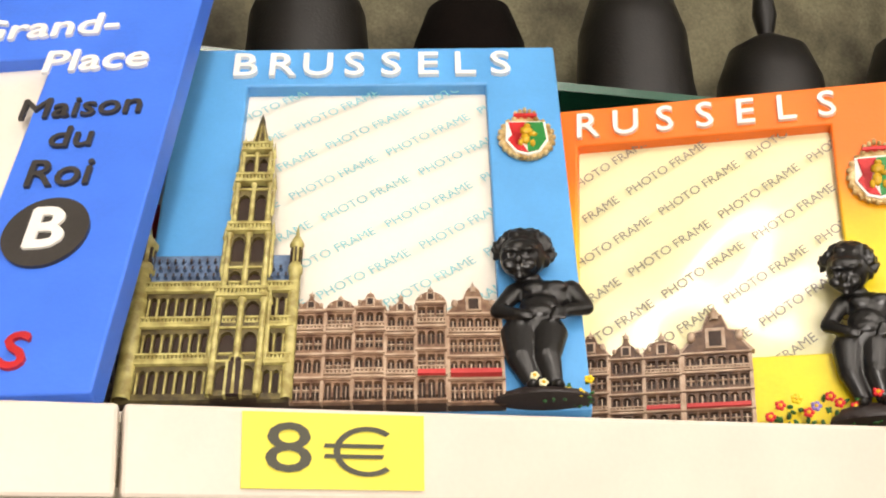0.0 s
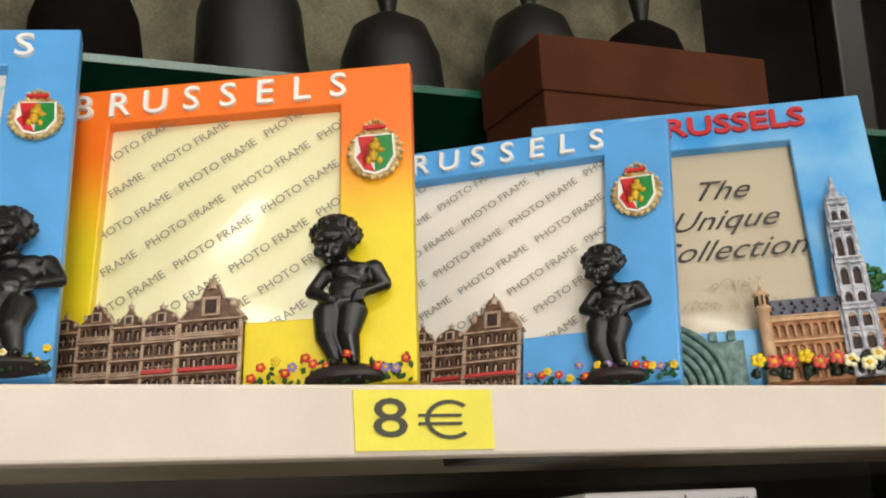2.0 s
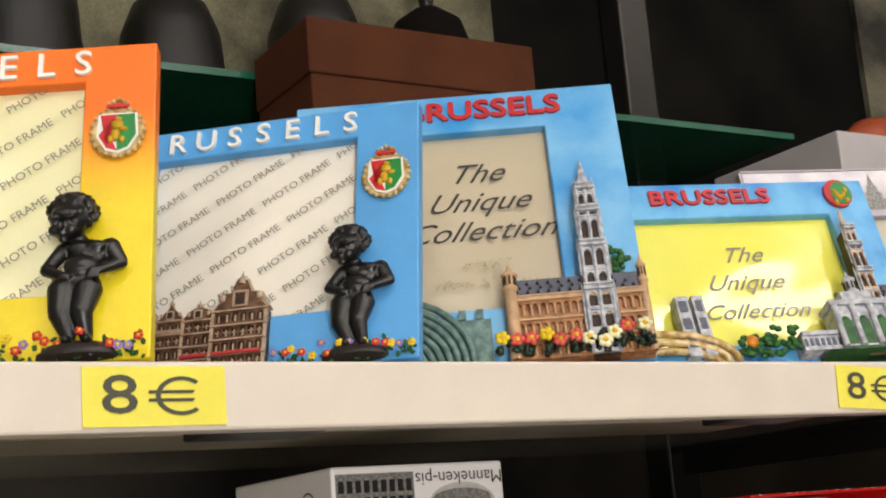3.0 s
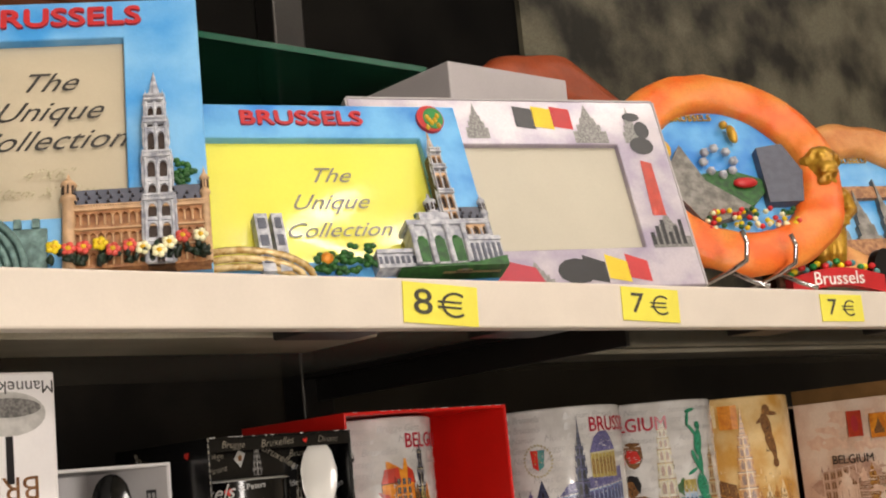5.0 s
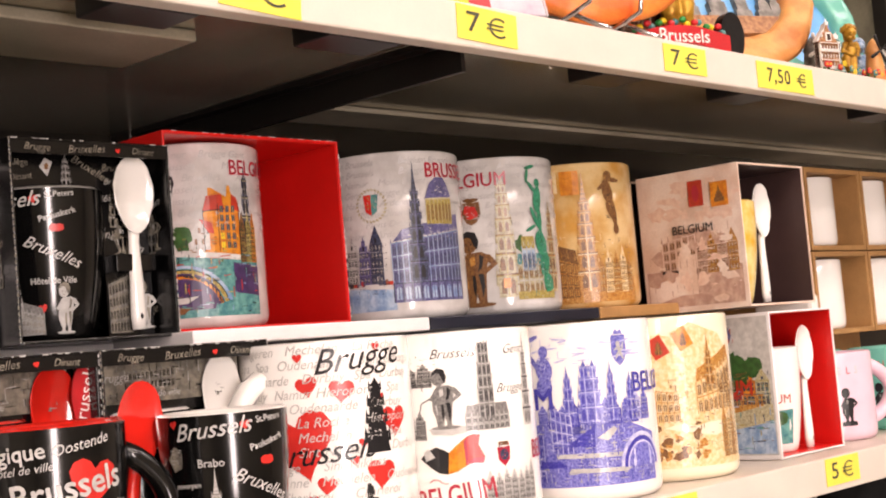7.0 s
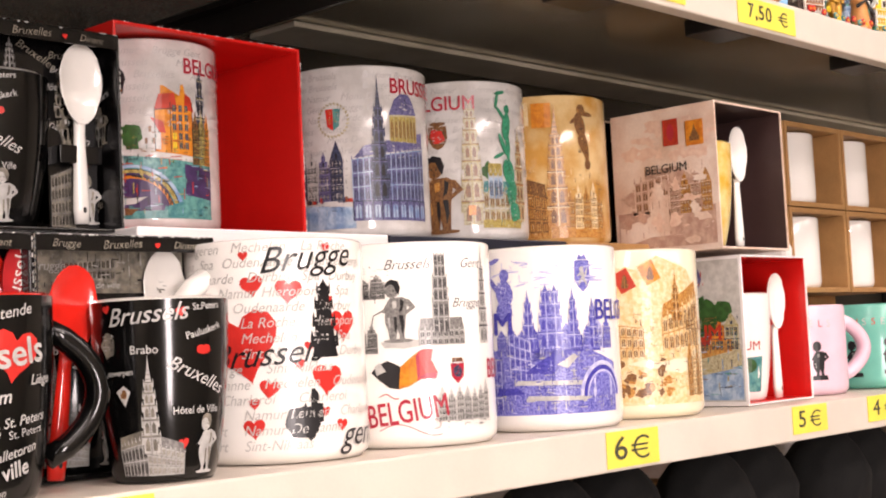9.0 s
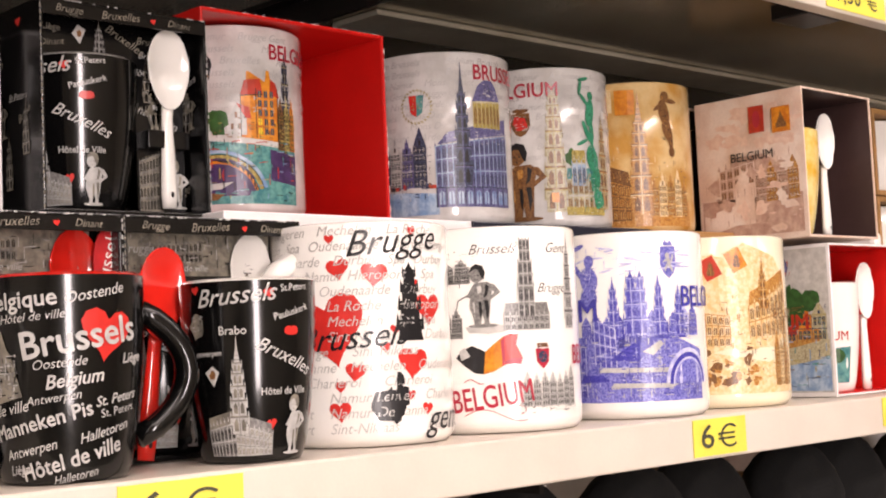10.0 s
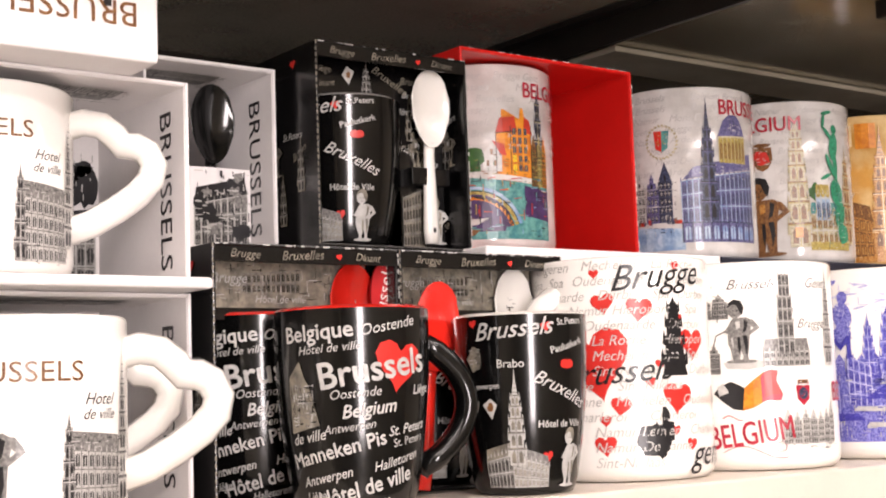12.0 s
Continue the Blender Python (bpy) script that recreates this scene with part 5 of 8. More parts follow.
bd.ball((w * 0.45, -0.009, h * 0.08), (0.0035, 0.0015, 0.0035), PR_ORANGE, sub=1)
part("bush_relief", bd, t, "green moulded bushes")
part("grass_relief", Build().prism([(w * 0.66, 0), (w, 0), (w, h * 0.05), (w * 0.9, h * 0.02)], -0.0122, 0.001, LEAF), t)

# flat printed frame
w, h = 0.195, 0.123
t = resin_frame(0.789, 0.0035, -19.1, 16.7, w, h, "pale printed photo frame with grey city pictures", WHITE_CARD)
PALE = material("lilac_print", "c8bfc6", 0.25, vary=0.2, scale=40, second="a99db2", bump=0.02, coat=0.4)
frame_body(t, w, h, 0.022, 0.032, 0.025, 0.030, 0.006, PALE)
part("edge_trim", Build().box(-0.0012, 0.0, 0.0, 0.006, 0, h, GREY_CARD).box(w, w + 0.0012, 0, 0.006, 0, h, GREY_CARD).box(0, w, 0, 0.006, h, h + 0.0012, GREY_CARD), t, "thin grey rim")
slip(t, 0.021, w - 0.031, 0.024, h - 0.029, 0.004, BEIGE_BOARD, "plain beige backing board")
Y = -0.0003
for x, m in ((0.100, PR_BLACK), (0.112, FL_YELLOW), (0.124, RED_PAINT)):
    part("printed_picture", Build().flat([(x, h - 0.018), (x + 0.0125, h - 0.020), (x + 0.0125, h - 0.006), (x, h - 0.004)], m, Y), t)
for x, m in ((w - 0.075, PR_BLACK), (w - 0.061, FL_YELLOW), (w - 0.048, RED_PAINT)):
    part("printed_picture", Build().flat([(x, 0.006), (x + 0.0135, 0.003), (x + 0.0135, 0.016), (x, 0.021)], m, Y), t)
part("printed_picture", Build().flat([(w - 0.022, 0.045), (w - 0.013, 0.045), (w - 0.013, 0.080), (w - 0.020, 0.082)], PR_ROOF, Y), t)
part("printed_picture", Build().flat([(0.055, 0.003), (0.095, 0.003), (0.09, 0.014), (0.075, 0.018), (0.06, 0.013)], PR_CRIMSON, Y), t)
for x, z, a, b in ((0.075, h - 0.026, 0.014, 0.024), (0.147, h - 0.029, 0.022, 0.027), (w - 0.02, h - 0.029, 0.012, 0.026), (0.09, 0.002, 0.02, 0.016), (w - 0.014, 0.024, 0.026, 0.024)):
    part("printed_picture", Build().flat(tower(x, z, a, b), PR_GREY, Y + 0.0001), t)
for x, z, a, b in ((w - 0.016, 0.092, 0.008, 0.006), (w - 0.013, 0.103, 0.005, 0.006), (w - 0.018, 0.112, 0.006, 0.003), (0.115, 0.011, 0.012, 0.008)):
    part("printed_picture", Build().flat(oval(x, z, a, b, 12), PR_BLACK, Y - 0.0001), t)
for k in range(6):
    part("printed_picture", Build().flat(rect(w - 0.027 + 0.004 * k, w - 0.0245 + 0.004 * k, 0.026, 0.034 + 0.004 * (k % 3)), PR_BLACK, Y - 0.0001), t)


# ---------------------------------------------------------------- plates, stands and ornaments
def plate(x, y, z, r, rim, tilt, yaw, label, seed):
    """A moulded wall plate with a rough rim and a little landscape, z: its lowest edge."""
    g = random.Random(seed)
    t = thing("souvenir_plate", Matrix.Translation((x, y, z)) @ pose(0, 0, 0, 0, 0, yaw) @ pose(0, 0, 0, -tilt) @ pose(0, 0, r), label, "plate", "souvenir plates")
    bm = bmesh.new()
    prof = [(0.62, 0.001), (0.64, -0.0045), (0.69, -0.0075), (0.76, -0.0068), (0.84, -0.0088), (0.91, -0.0072), (0.97, -0.0052), (1.0, 0.0), (0.97, 0.005), (0.62, 0.006)]
    seg = 72
    vs = []
    for k in range(seg):
        a = 2 * math.pi * k / seg
        row = []
        for q, d in prof:
            n = noise.noise(Vector((math.cos(a) * 3, math.sin(a) * 3, q * 5 + seed)))
            n2 = noise.noise(Vector((math.cos(a) * 9, math.sin(a) * 9, q * 14 + seed)))
            row.append(bm.verts.new((r * q * (1 + 0.03 * n) * math.cos(a), d * (1 + 0.5 * n + 0.35 * n2), r * q * (1 + 0.03 * n) * math.sin(a))))
        vs.append(row)
    for k in range(seg):
        for i in range(len(prof)):
            j = (i + 1) % len(prof)
            bm.faces.new((vs[k][i], vs[(k + 1) % seg][i], vs[(k + 1) % seg][j], vs[k][j]))
    part("rim", Build().mesh(bm, rim, smooth=True), t, "rough painted terracotta rim")
    part("sky_disc", Build().prism(oval(0, 0, r * 0.66, r * 0.66, 40), 0.002, 0.0045, SKY_DEEP if seed == 1 else SKY), t, "painted blue sky")
    return t


t = plate(0.884, 0.030, 1.464, 0.083, TERRACOTTA, 24, -25, "orange terracotta plate with painted town on wire stand", 1)
bd = Build()
R = 0.0775
bd.prism([(-0.05, -0.008), (-0.03, 0.02), (-0.02, -0.01), (0.01, -0.035), (-0.03, -0.045)], -0.004, 0.003, ROCK)
bd.prism([(0.025, 0.015), (0.045, 0.018), (0.053, -0.005), (0.045, -0.03), (0.02, -0.03)], -0.005, 0.003, GREY_SHADE)
bd.prism([(-0.03, -0.005), (0.0, 0.0), (0.03, -0.012), (0.01, -0.03), (-0.02, -0.03)], -0.002, 0.003, LEAF)
for k in range(9):
    bd.ball((-0.005 + 0.011 * math.cos(k * 0.785), -0.003, 0.006 + 0.011 * math.sin(k * 0.785)), (0.0035, 0.0035, 0.0035), GREY_RESIN, sub=1)
bd.ball((0.008, -0.004, -0.013), (0.009, 0.003, 0.004), RED_PAINT, sub=2)
bd.ball((0.012, -0.004, 0.028), (0.0035, 0.003, 0.008), GOLD, sub=2)
bd.ball((0.008, -0.004, 0.036), (0.003, 0.003, 0.003), GOLD, sub=2)
part("landscape", bd, t, "painted moulded landscape")
bd = Build()
for k in range(60):
    bd.ball((rng.uniform(-0.03, 0.036), -0.005 - rng.uniform(0, 0.003), -0.044 + rng.uniform(-0.006, 0.008)), (0.0022, 0.002, 0.002), (FL_RED, FL_YELLOW, FL_WHITE, LEAF)[k % 4], sub=1)
part("flower_strip", bd, t, "rows of tiny painted flowers")
part("plate_letters", Build().words("BRUSSELS", 0.0075, -0.012, 0.046, GOLD, y=0.001, depth=0.001), t)
bd = Build().prism(oval(-0.042, 0.018, 0.006, 0.008, 16), -0.003, 0.003, GOLD_PAINT)
part("badge", bd, t)
t = plate(1.090, 0.055, 1.458, 0.0785, TERRA_PALE, 22, -24, "pale terracotta plate with painted skyline", 2)
bd = Build()
for x, a, b in ((-0.035, 0.016, 0.05), (-0.012, 0.02, 0.06), (0.01, 0.014, 0.07), (0.03, 0.02, 0.045), (0.04, 0.012, 0.06)):
    bd.prism(tower(x, -0.045, a, b), -0.003, 0.003, ROCK)
bd.prism([(-0.05, 0.008), (0.052, 0.008), (0.05, 0.018), (-0.05, 0.02)], -0.002, 0.003, BRICK_RESIN)
bd.prism([(-0.03, -0.046), (0.03, -0.046), (0.045, -0.03), (-0.045, -0.03)], -0.0035, 0.003, BRICK_RESIN)
part("landscape", bd, t, "painted moulded skyline")
part("plate_letters", Build().words("BRUSSELS", 0.007, 0, 0.045, GOLD, y=0.001, depth=0.001), t)
t = plate(1.235, 0.075, 1.457, 0.07, TEAL_GLAZE, 22, -16, "blue painted plate with grey skyline", 3)

stand = thing("wire_stand", pose(0.852, 0.0, TOP), "bright chrome wire plate stand", "plate stand")
for a in (-0.012, 0.038):
    bd = Build().tube([(a, 0.012, 0.037), (a + 0.001, 0.010, 0.030), (a + 0.001, 0.012, 0.019), (a - 0.002, 0.022, 0.014), (a - 0.004, 0.06, 0.004), (a - 0.006, 0.09, 0.0018)], 0.0016, CHROME, seg=8)
    bd.tube([(a, 0.024, 0.014), (a + 0.006, 0.012, 0.006), (a + 0.010, 0.004, 0.0018)], 0.0015, CHROME, seg=8)
    part("wire_leg", bd, stand)
part("cross_wire", Build().tube([(-0.016, 0.06, 0.004), (0.034, 0.06, 0.004)], 0.0014, CHROME, seg=8), stand)

orn = thing("fountain_ornament", pose(0.955, 0.030, TOP, 0, 0, -18), "gold statue ornament with red banner and brown rock", "ornament")
bd = Build()
sc = 0.092
me = statue_mesh(sc)
bd.add(me.v, me.f, GOLD, pose(0.008, 0.005, 0.012), True)
ob = part("statue", bd, orn, "gold painted statue")
m = ob.modifiers.new("blend", "REMESH")
m.mode, m.voxel_size, m.use_smooth_shade = "VOXEL", 0.0012, True
bm = bmesh.new()
bmesh.ops.create_icosphere(bm, subdivisions=4, radius=1)
for v in bm.verts:
    n = 1 + 0.22 * noise.noise(v.co * 2.6) + 0.1 * noise.noise(v.co * 7)
    v.co = Vector((v.co.x * 0.034 * n, 0.034 + v.co.y * 0.02 * n, 0.05 + v.co.z * 0.05 * n))
part("rock", Build().mesh(bm, CARTON, smooth=True), orn, "rough brown rock")
bd = Build()
facade(bd, -0.035, 0.022, 0.04, 0.004, 0.012, RESIN_BROWN, RESIN_TAN, RESIN_DARK, rng, 0, None)
part("house_relief", bd, orn)
bd = Build()
n = 16
low = [(-0.04 + 0.075 * k / n, 0.001 + 0.006 * math.sin(math.pi * k / n)) for k in range(n + 1)]
bd.prism(low + [(a, b + 0.012) for a, b in reversed(low)], -0.012, -0.004, RED_PAINT)
part("banner", bd, orn, "red ribbon banner")
part("banner_letters", Build().words("Brussels", 0.0125, -0.003, 0.0115, WHITE_PAINT, y=-0.0122, depth=0.0006), orn)
for k in range(16):
    bd = Build().ball((-0.039 + 0.0048 * k, -0.009 + 0.002 * (k % 2), 0.015 + 0.006 * math.sin(math.pi * k / 16) + 0.0012 * (k % 3)), (0.0027, 0.0022, 0.0022), (GREEN_PAINT, FL_YELLOW, FL_RED, PR_TEAL)[k % 4], sub=2)
    part("pebble", bd, orn)
part("wheel", Build().prism(oval(0.048, 0.016, 0.010, 0.017, 24), 0.0, 0.008, BLACK_RESIN), orn, "black disc")

# figures crowded further along
for k in range(18):
    x = 1.135 + 0.019 * k
    t = thing("small_ornament", pose(x, 0.018 + 0.022 * (k % 2), TOP, 0, 0, -15), "small bright painted resin ornament on shelf", "ornament", "small ornaments")
    part("base", Build().prism(oval(0, 0, 0.013, 0.008, 16), 0, 0.004, (LEAF, ROCK, CARTON)[k % 3], pose(0, 0, 0, 90)), t)
    bd = Build()
    if k % 3 == 0:
        facade(bd, -0.010, 0.020, 0.026 + 0.004 * (k % 2), 0.006, 0.003, (BRICK_RESIN, PR_TEAL, YELLOW)[k // 3 % 3], WHITE_PAINT, RESIN_DARK, rng, k % 2, None)
        part("house_relief", bd, t)
    elif k % 3 == 1:
        bd.lathe([(0.009, 0.003), (0.0075, 0.012), (0.006, 0.026), (0.007, 0.027), (0.004, 0.034), (1e-4, 0.038)], (ROCK, TERRA_PALE, TEAL_GLAZE)[k // 3 % 3], seg=12)
        for q in range(4):
            bd.limb((0, -0.007, 0.027), (0.012 * math.cos(q * 1.57 + 0.5), -0.008, 0.027 + 0.012 * math.sin(q * 1.57 + 0.5)), 0.0008, 0.0016, (BLACK_RESIN, WHITE_PAINT)[k % 2], seg=6)
        part("windmill", bd, t)
    else:
        me = statue_mesh(0.042)
        bd.add(me.v, me.f, (GOLD, PR_SKYBLUE, BLACK_RESIN)[k // 3 % 3], pose(0, 0.001, 0.003), True)
        part("statue", bd, t)
    blossoms(t, -0.012, 0.012, -0.002, 0.001, 5, 60 + k, 0.0026, [FL_YELLOW, FL_RED, PR_TEAL, FL_WHITE])

# what stands behind the frames
def carton(x0, x1, y0, y1, z0, z1, mat, label, turn=0.0):
    t = thing("carton", pose(x0, y0, z0, 0, 0, turn), label, "box", "boxes behind the frames")
    part("body", Build().box(0, x1 - x0, 0, y1 - y0, 0, z1 - z0, mat, bevel=0.001), t)
    part("lid", Build().box(-0.0015, x1 - x0 + 0.0015, -0.0015, y1 - y0, z1 - z0 - 0.028, z1 - z0 + 0.001, mat, bevel=0.001), t)
    return t


carton(0.375, 0.505, 0.132, 0.197, TOP, 1.640, CARTON, "dark brown cardboard box behind the frames", 0)
carton(0.690, 0.787, 0.095, 0.20, TOP, 1.598, GREY_CARD, "plain white box behind the frames", 0)
t = plate(0.890, 0.165, TOP + 0.001, 0.109, RUST, 12, 0, "large dark orange plate leaning at the back", 4)
t = carton(-0.035, 0.045, 0.105, 0.165, TOP, 1.548, WHITE_CARD, "white printed carton behind the frames", 0)
bd = Build()
gothic_print(bd, lambda a, b, c: (a, b - 0.0018, c), 0.012, 0.070, 0.006, 0.050, PR_PALE, PR_GREY, PR_WHITE, 8, 3)
part("front_print", bd, t, "faint grey front print")
part("red_label", Build().box(0.030, 0.050, -0.0022, -0.0015, 0.072, 0.084, RED_PAINT), t)
glass = thing("glass_shelf", pose(X0 + 0.01, 0.20, 1.632), "clear glass shelf with green edge", "shelf")
part("pane", Build().box(0, 1.655, 0.0, DEEP - 0.2, 0, 0.004, GLASS_EDGE), glass)
for k in range(13):
    x = -0.52 + 0.088 * k
    t = thing("dark_bell", pose(x, 0.285 - 0.012 * (k % 2), 1.6362), "dark bronze bell standing on the glass shelf", "bell", "bells on the glass shelf")
    q = 1 + 0.12 * math.sin(k * 2.3)
    part("bell_body", Build().lathe([(1e-4, 0.0), (0.037, 0.0), (0.036, 0.006), (0.031, 0.03 * q), (0.029, 0.055 * q), (0.022, 0.075 * q), (0.009, 0.084 * q), (1e-4, 0.086 * q)], BAG if k % 4 else BAG_BROWN, seg=28), t)
    part("handle", Build().lathe([(0.004, 0.085 * q), (0.007, 0.10 * q), (0.005, 0.118 * q), (1e-4, 0.124 * q)], BAG, seg=14), t)

# ---------------------------------------------------------------- lower shelf: straight mugs
MR, MH = 0.043, 0.102


def facing(x, y):
    """The way from a thing at x, y to where a shopper stands, in degrees from -y to +x."""
    return math.degrees(math.atan2(0.23 - x, y + 0.45))


def script(bd, wrap, x0, x1, z0, z1, mat, size, seed, step, words):
    g = random.Random(seed)
    z = z1
    while z > z0:
        x = x0
        while x < x1:
            s = g.choice(words)
            bd.words(s, size, x, z, mat, wrap=wrap, shear=0.3, align="LEFT")
            x += len(s) * size * 0.56 + size * 0.4
        z -= step


CITIES = ("Charleroi", "Oudenaarde", "Tongeren", "De Panne", "Blankenberge", "Veurne", "Hieroport", "Durbuy", "Leuven", "Mechelen", "Namur", "Sint-Niklaas", "Spa", "La Roche")

# white mug with hearts
x, y = 0.658, 0.062
t = straight_mug("mug", x, y, LOW + 0.0002, MR, MH, WHITE_GLAZE, "white mug printed with red hearts and city names", handle=180)
W = bend(MR, facing(x, y))
HEARTS = ((-0.010, 0.081, 0.0125, 8), (0.0065, 0.078, 0.0145, -6), (-0.0155, 0.0545, 0.036, 14), (0.024, 0.0375, 0.0185, -6), (-0.0035, 0.034, 0.011, -8), (-0.011, 0.0165, 0.012, 4), (0.0315, 0.016, 0.0075, -6), (0.0345, 0.062, 0.019, 0), (-0.0135, 0.0945, 0.0055, 0),
          (0.0255, 0.0975, 0.006, 10), (0.0155, 0.0525, 0.006, 0), (0.0105, 0.0445, 0.006, 0), (-0.0105, 0.0275, 0.0065, 0), (0.022, 0.0225, 0.006, 0), (0.0265, 0.0735, 0.0045, 0))
for hx, hz, q, a in HEARTS:
    part("printed_heart", Build().flat(heart(hx, hz, q if q > 0.03 else q * 0.86, a), PR_RED, -0.0001, W), t)
bd = Build()
bold_words(bd, W, (("Brugge", 0.0168, 0.016, 0.0925, 4, 0.0, 0.45), ("Brussels", 0.0158, -0.0055, 0.049, 3, 0.0, 0.45), ("gent", 0.017, 0.045, 0.011, 0, 0.0, 0.45)), PR_BLACK, -0.0004)
spire_print(bd, W, 0.0235, 0.047, 0.0125, 0.036, PR_BLACK, PR_BLACK, PR_BLACK, 2, 4, 0.1)
tone(bd, W, [(0.0165, 0.047), (0.0305, 0.047), (0.0285, 0.052), (0.0275, 0.058), (0.0195, 0.058), (0.0185, 0.052)], PR_BLACK, 3)
bd.flat([(0.006, 0.0115), (0.009, 0.0115), (0.009, 0.016), (0.014, 0.016), (0.014, 0.011), (0.0165, 0.011), (0.0175, 0.017), (0.021, 0.018), (0.021, 0.026), (0.018, 0.0265), (0.0175, 0.033), (0.0155, 0.033), (0.015, 0.025), (0.005, 0.0245), (0.003, 0.019)], PR_BLACK, -0.0002, W)
for k in range(14):
    tone(bd, W, blotch(rng.uniform(0.003, 0.022), rng.uniform(0.012, 0.03), 0.0016, 0.0022, k, 9, 0.5), PR_BLACK, 3 + 0.1 * k)
part("black_print", bd, t, "black names and figures")
bd = Build()
script(bd, lambda a, b, c: W(a, b - 0.0002, c), -0.052, 0.036, 0.006, 0.098, PR_PALE, 0.0066, 1, 0.0069, CITIES)
part("pale_script", bd, t, "pale grey script")

# white mug with a flag
x, y = 0.746, 0.057
t = straight_mug("mug", x, y, LOW + 0.0002, MR, MH, WHITE_GLAZE, "white mug printed with grey towers and a flag", handle=150)
W = bend(MR, facing(x, y))
bd = Build()
gothic_print(bd, W, 0.004, 0.0285, 0.050, 0.0575, PR_PALE, PR_BLACK, PR_GREY, 8, 2, 0, roof=PR_GREY, rh=0.006)
for z0, z1, a in ((0.056, 0.072, 0.0042), (0.072, 0.084, 0.0036), (0.084, 0.095, 0.0028)):
    gothic_print(bd, W, 0.0157 - a, 0.0157 + a, z0, z1, PR_GREY, PR_BLACK, PR_PALE, 3, 2, 3)
hatch(bd, W, 0.011, 0.0205, 0.05, 0.095, (PR_BLACK, PR_PALE), 60, 4, 6, 0.003, 0.0002)
part("grey_print", bd, t, "grey engraved belfry")
bd = Build()
gables_print(bd, W, 0.012, 0.046, 0.012, 0.021, (PR_PALE, PR_WHITE), PR_GREY, PR_BLACK, 4, 7)
hatch(bd, W, 0.010, 0.046, 0.009, 0.016, (PR_GREY, PR_BLACK), 70, 6, 4, 0.004, 0.0002)
part("gable_print", bd, t, "grey engraved gables")
bd = Build()
spire_print(bd, W, 0.0445, 0.05, 0.008, 0.05, PR_PALE, PR_GREY, PR_BLACK)
gables_print(bd, W, -0.030, -0.012, 0.074, 0.014, (PR_GREY,), PR_BLACK, PR_PALE, 3, 2)
hatch(bd, W, -0.032, -0.010, 0.072, 0.09, (PR_BLACK, PR_PALE), 40, 8, 4, 0.003, 0.0003)
gables_print(bd, W, -0.030, -0.017, 0.047, 0.016, (PR_GREY,), PR_BLACK, PR_PALE, 5, 2)
part("side_print", bd, t)
bd = Build()
statue_print(bd, W, -0.0065, 0.0525, 0.031, PR_GREY, PR_BLACK, PR_PALE, 2)
tone(bd, W, blotch(-0.004, 0.0515, 0.0105, 0.0022, 3), PR_PALE, 1)
tone(bd, W, [(-0.0125, 0.069), (-0.019, 0.066), (-0.021, 0.058), (-0.0205, 0.058), (-0.0185, 0.0655), (-0.0125, 0.0683)], PR_GREY, 2)
part("fountain_figure", bd, t, "grey fountain statue print")
bd = Build()
tone(bd, W, [(-0.0215, 0.0375), (-0.018, 0.041), (-0.0125, 0.0432), (-0.0085, 0.0415), (-0.006, 0.040), (-0.0072, 0.029), (-0.012, 0.0298), (-0.017, 0.0335)], PR_BLACK, 0)
tone(bd, W, [(-0.0072, 0.029), (-0.006, 0.040), (-0.002, 0.0435), (0.0035, 0.0475), (0.002, 0.0325), (-0.002, 0.0303)], PR_ORANGE, 0)
tone(bd, W, [(0.002, 0.0325), (0.0035, 0.0475), (0.007, 0.0487), (0.0105, 0.0480), (0.0095, 0.043), (0.0125, 0.0365), (0.006, 0.0345)], PR_RED, 0)
tone(bd, W, [(0.0125, 0.0365), (0.0115, 0.0335), (0.005, 0.0335), (0.0025, 0.0345), (0.007, 0.0365)], PR_CRIMSON, 1)
tone(bd, W, [(-0.0195, 0.0405), (-0.0165, 0.0425), (-0.0135, 0.038), (-0.0185, 0.036)], PR_WHITE, 1)
tone(bd, W, [(0.0018, 0.045), (0.0035, 0.0475), (0.0036, 0.036), (0.0022, 0.0335)], PR_CRIMSON, 1)
part("printed_flag", bd, t, "waving black, yellow and red flag")
bd = Build()
bold_words(bd, W, (("BELGIUM", 0.0160, -0.0035, 0.0175, 7, 0.008, 0, 0.66),), PR_CRIMSON)
for k in range(22):
    a = k / 21
    tone(bd, W, [(-0.018 + 0.03 * a, 0.0085 + 0.003 * math.sin(5 * a)), (-0.0165 + 0.03 * a, 0.0085 + 0.003 * math.sin(5 * a + 0.25)), (-0.0165 + 0.03 * a, 0.0089 + 0.003 * math.sin(5 * a + 0.25)), (-0.018 + 0.03 * a, 0.0089 + 0.003 * math.sin(5 * a))], PR_CRIMSON, 1)
    tone(bd, W, oval(0.010 + 0.003 * math.cos(6.28 * a), 0.011 + 0.0022 * math.sin(6.28 * a), 0.0003, 0.0003, 5), PR_CRIMSON, 1)
    if k < 14:
        tone(bd, W, oval(-0.017 + 0.0007 * k, 0.0255 + 0.0012 * math.sin(k * 0.4), 0.0006, 0.00025, 5), PR_CRIMSON, 1)
part("red_letters", bd, t)
bd = Build()
bold_words(bd, W, (("BELGIUM", 0.0140, 0.064, 0.0365, 0, 0.008, 0, 0.66),), PR_CRIMSON)
part("red_letters", bd, t)
bd = Build()
bd.flat([(0.0195, 0.0405), (0.0275, 0.0405), (0.027, 0.034), (0.0235, 0.0305), (0.02, 0.034)], PR_CRIMSON, 0, W)
bd.flat(oval(0.0235, 0.0365, 0.0026, 0.003, 10), PR_NAVY, -0.0001, W)
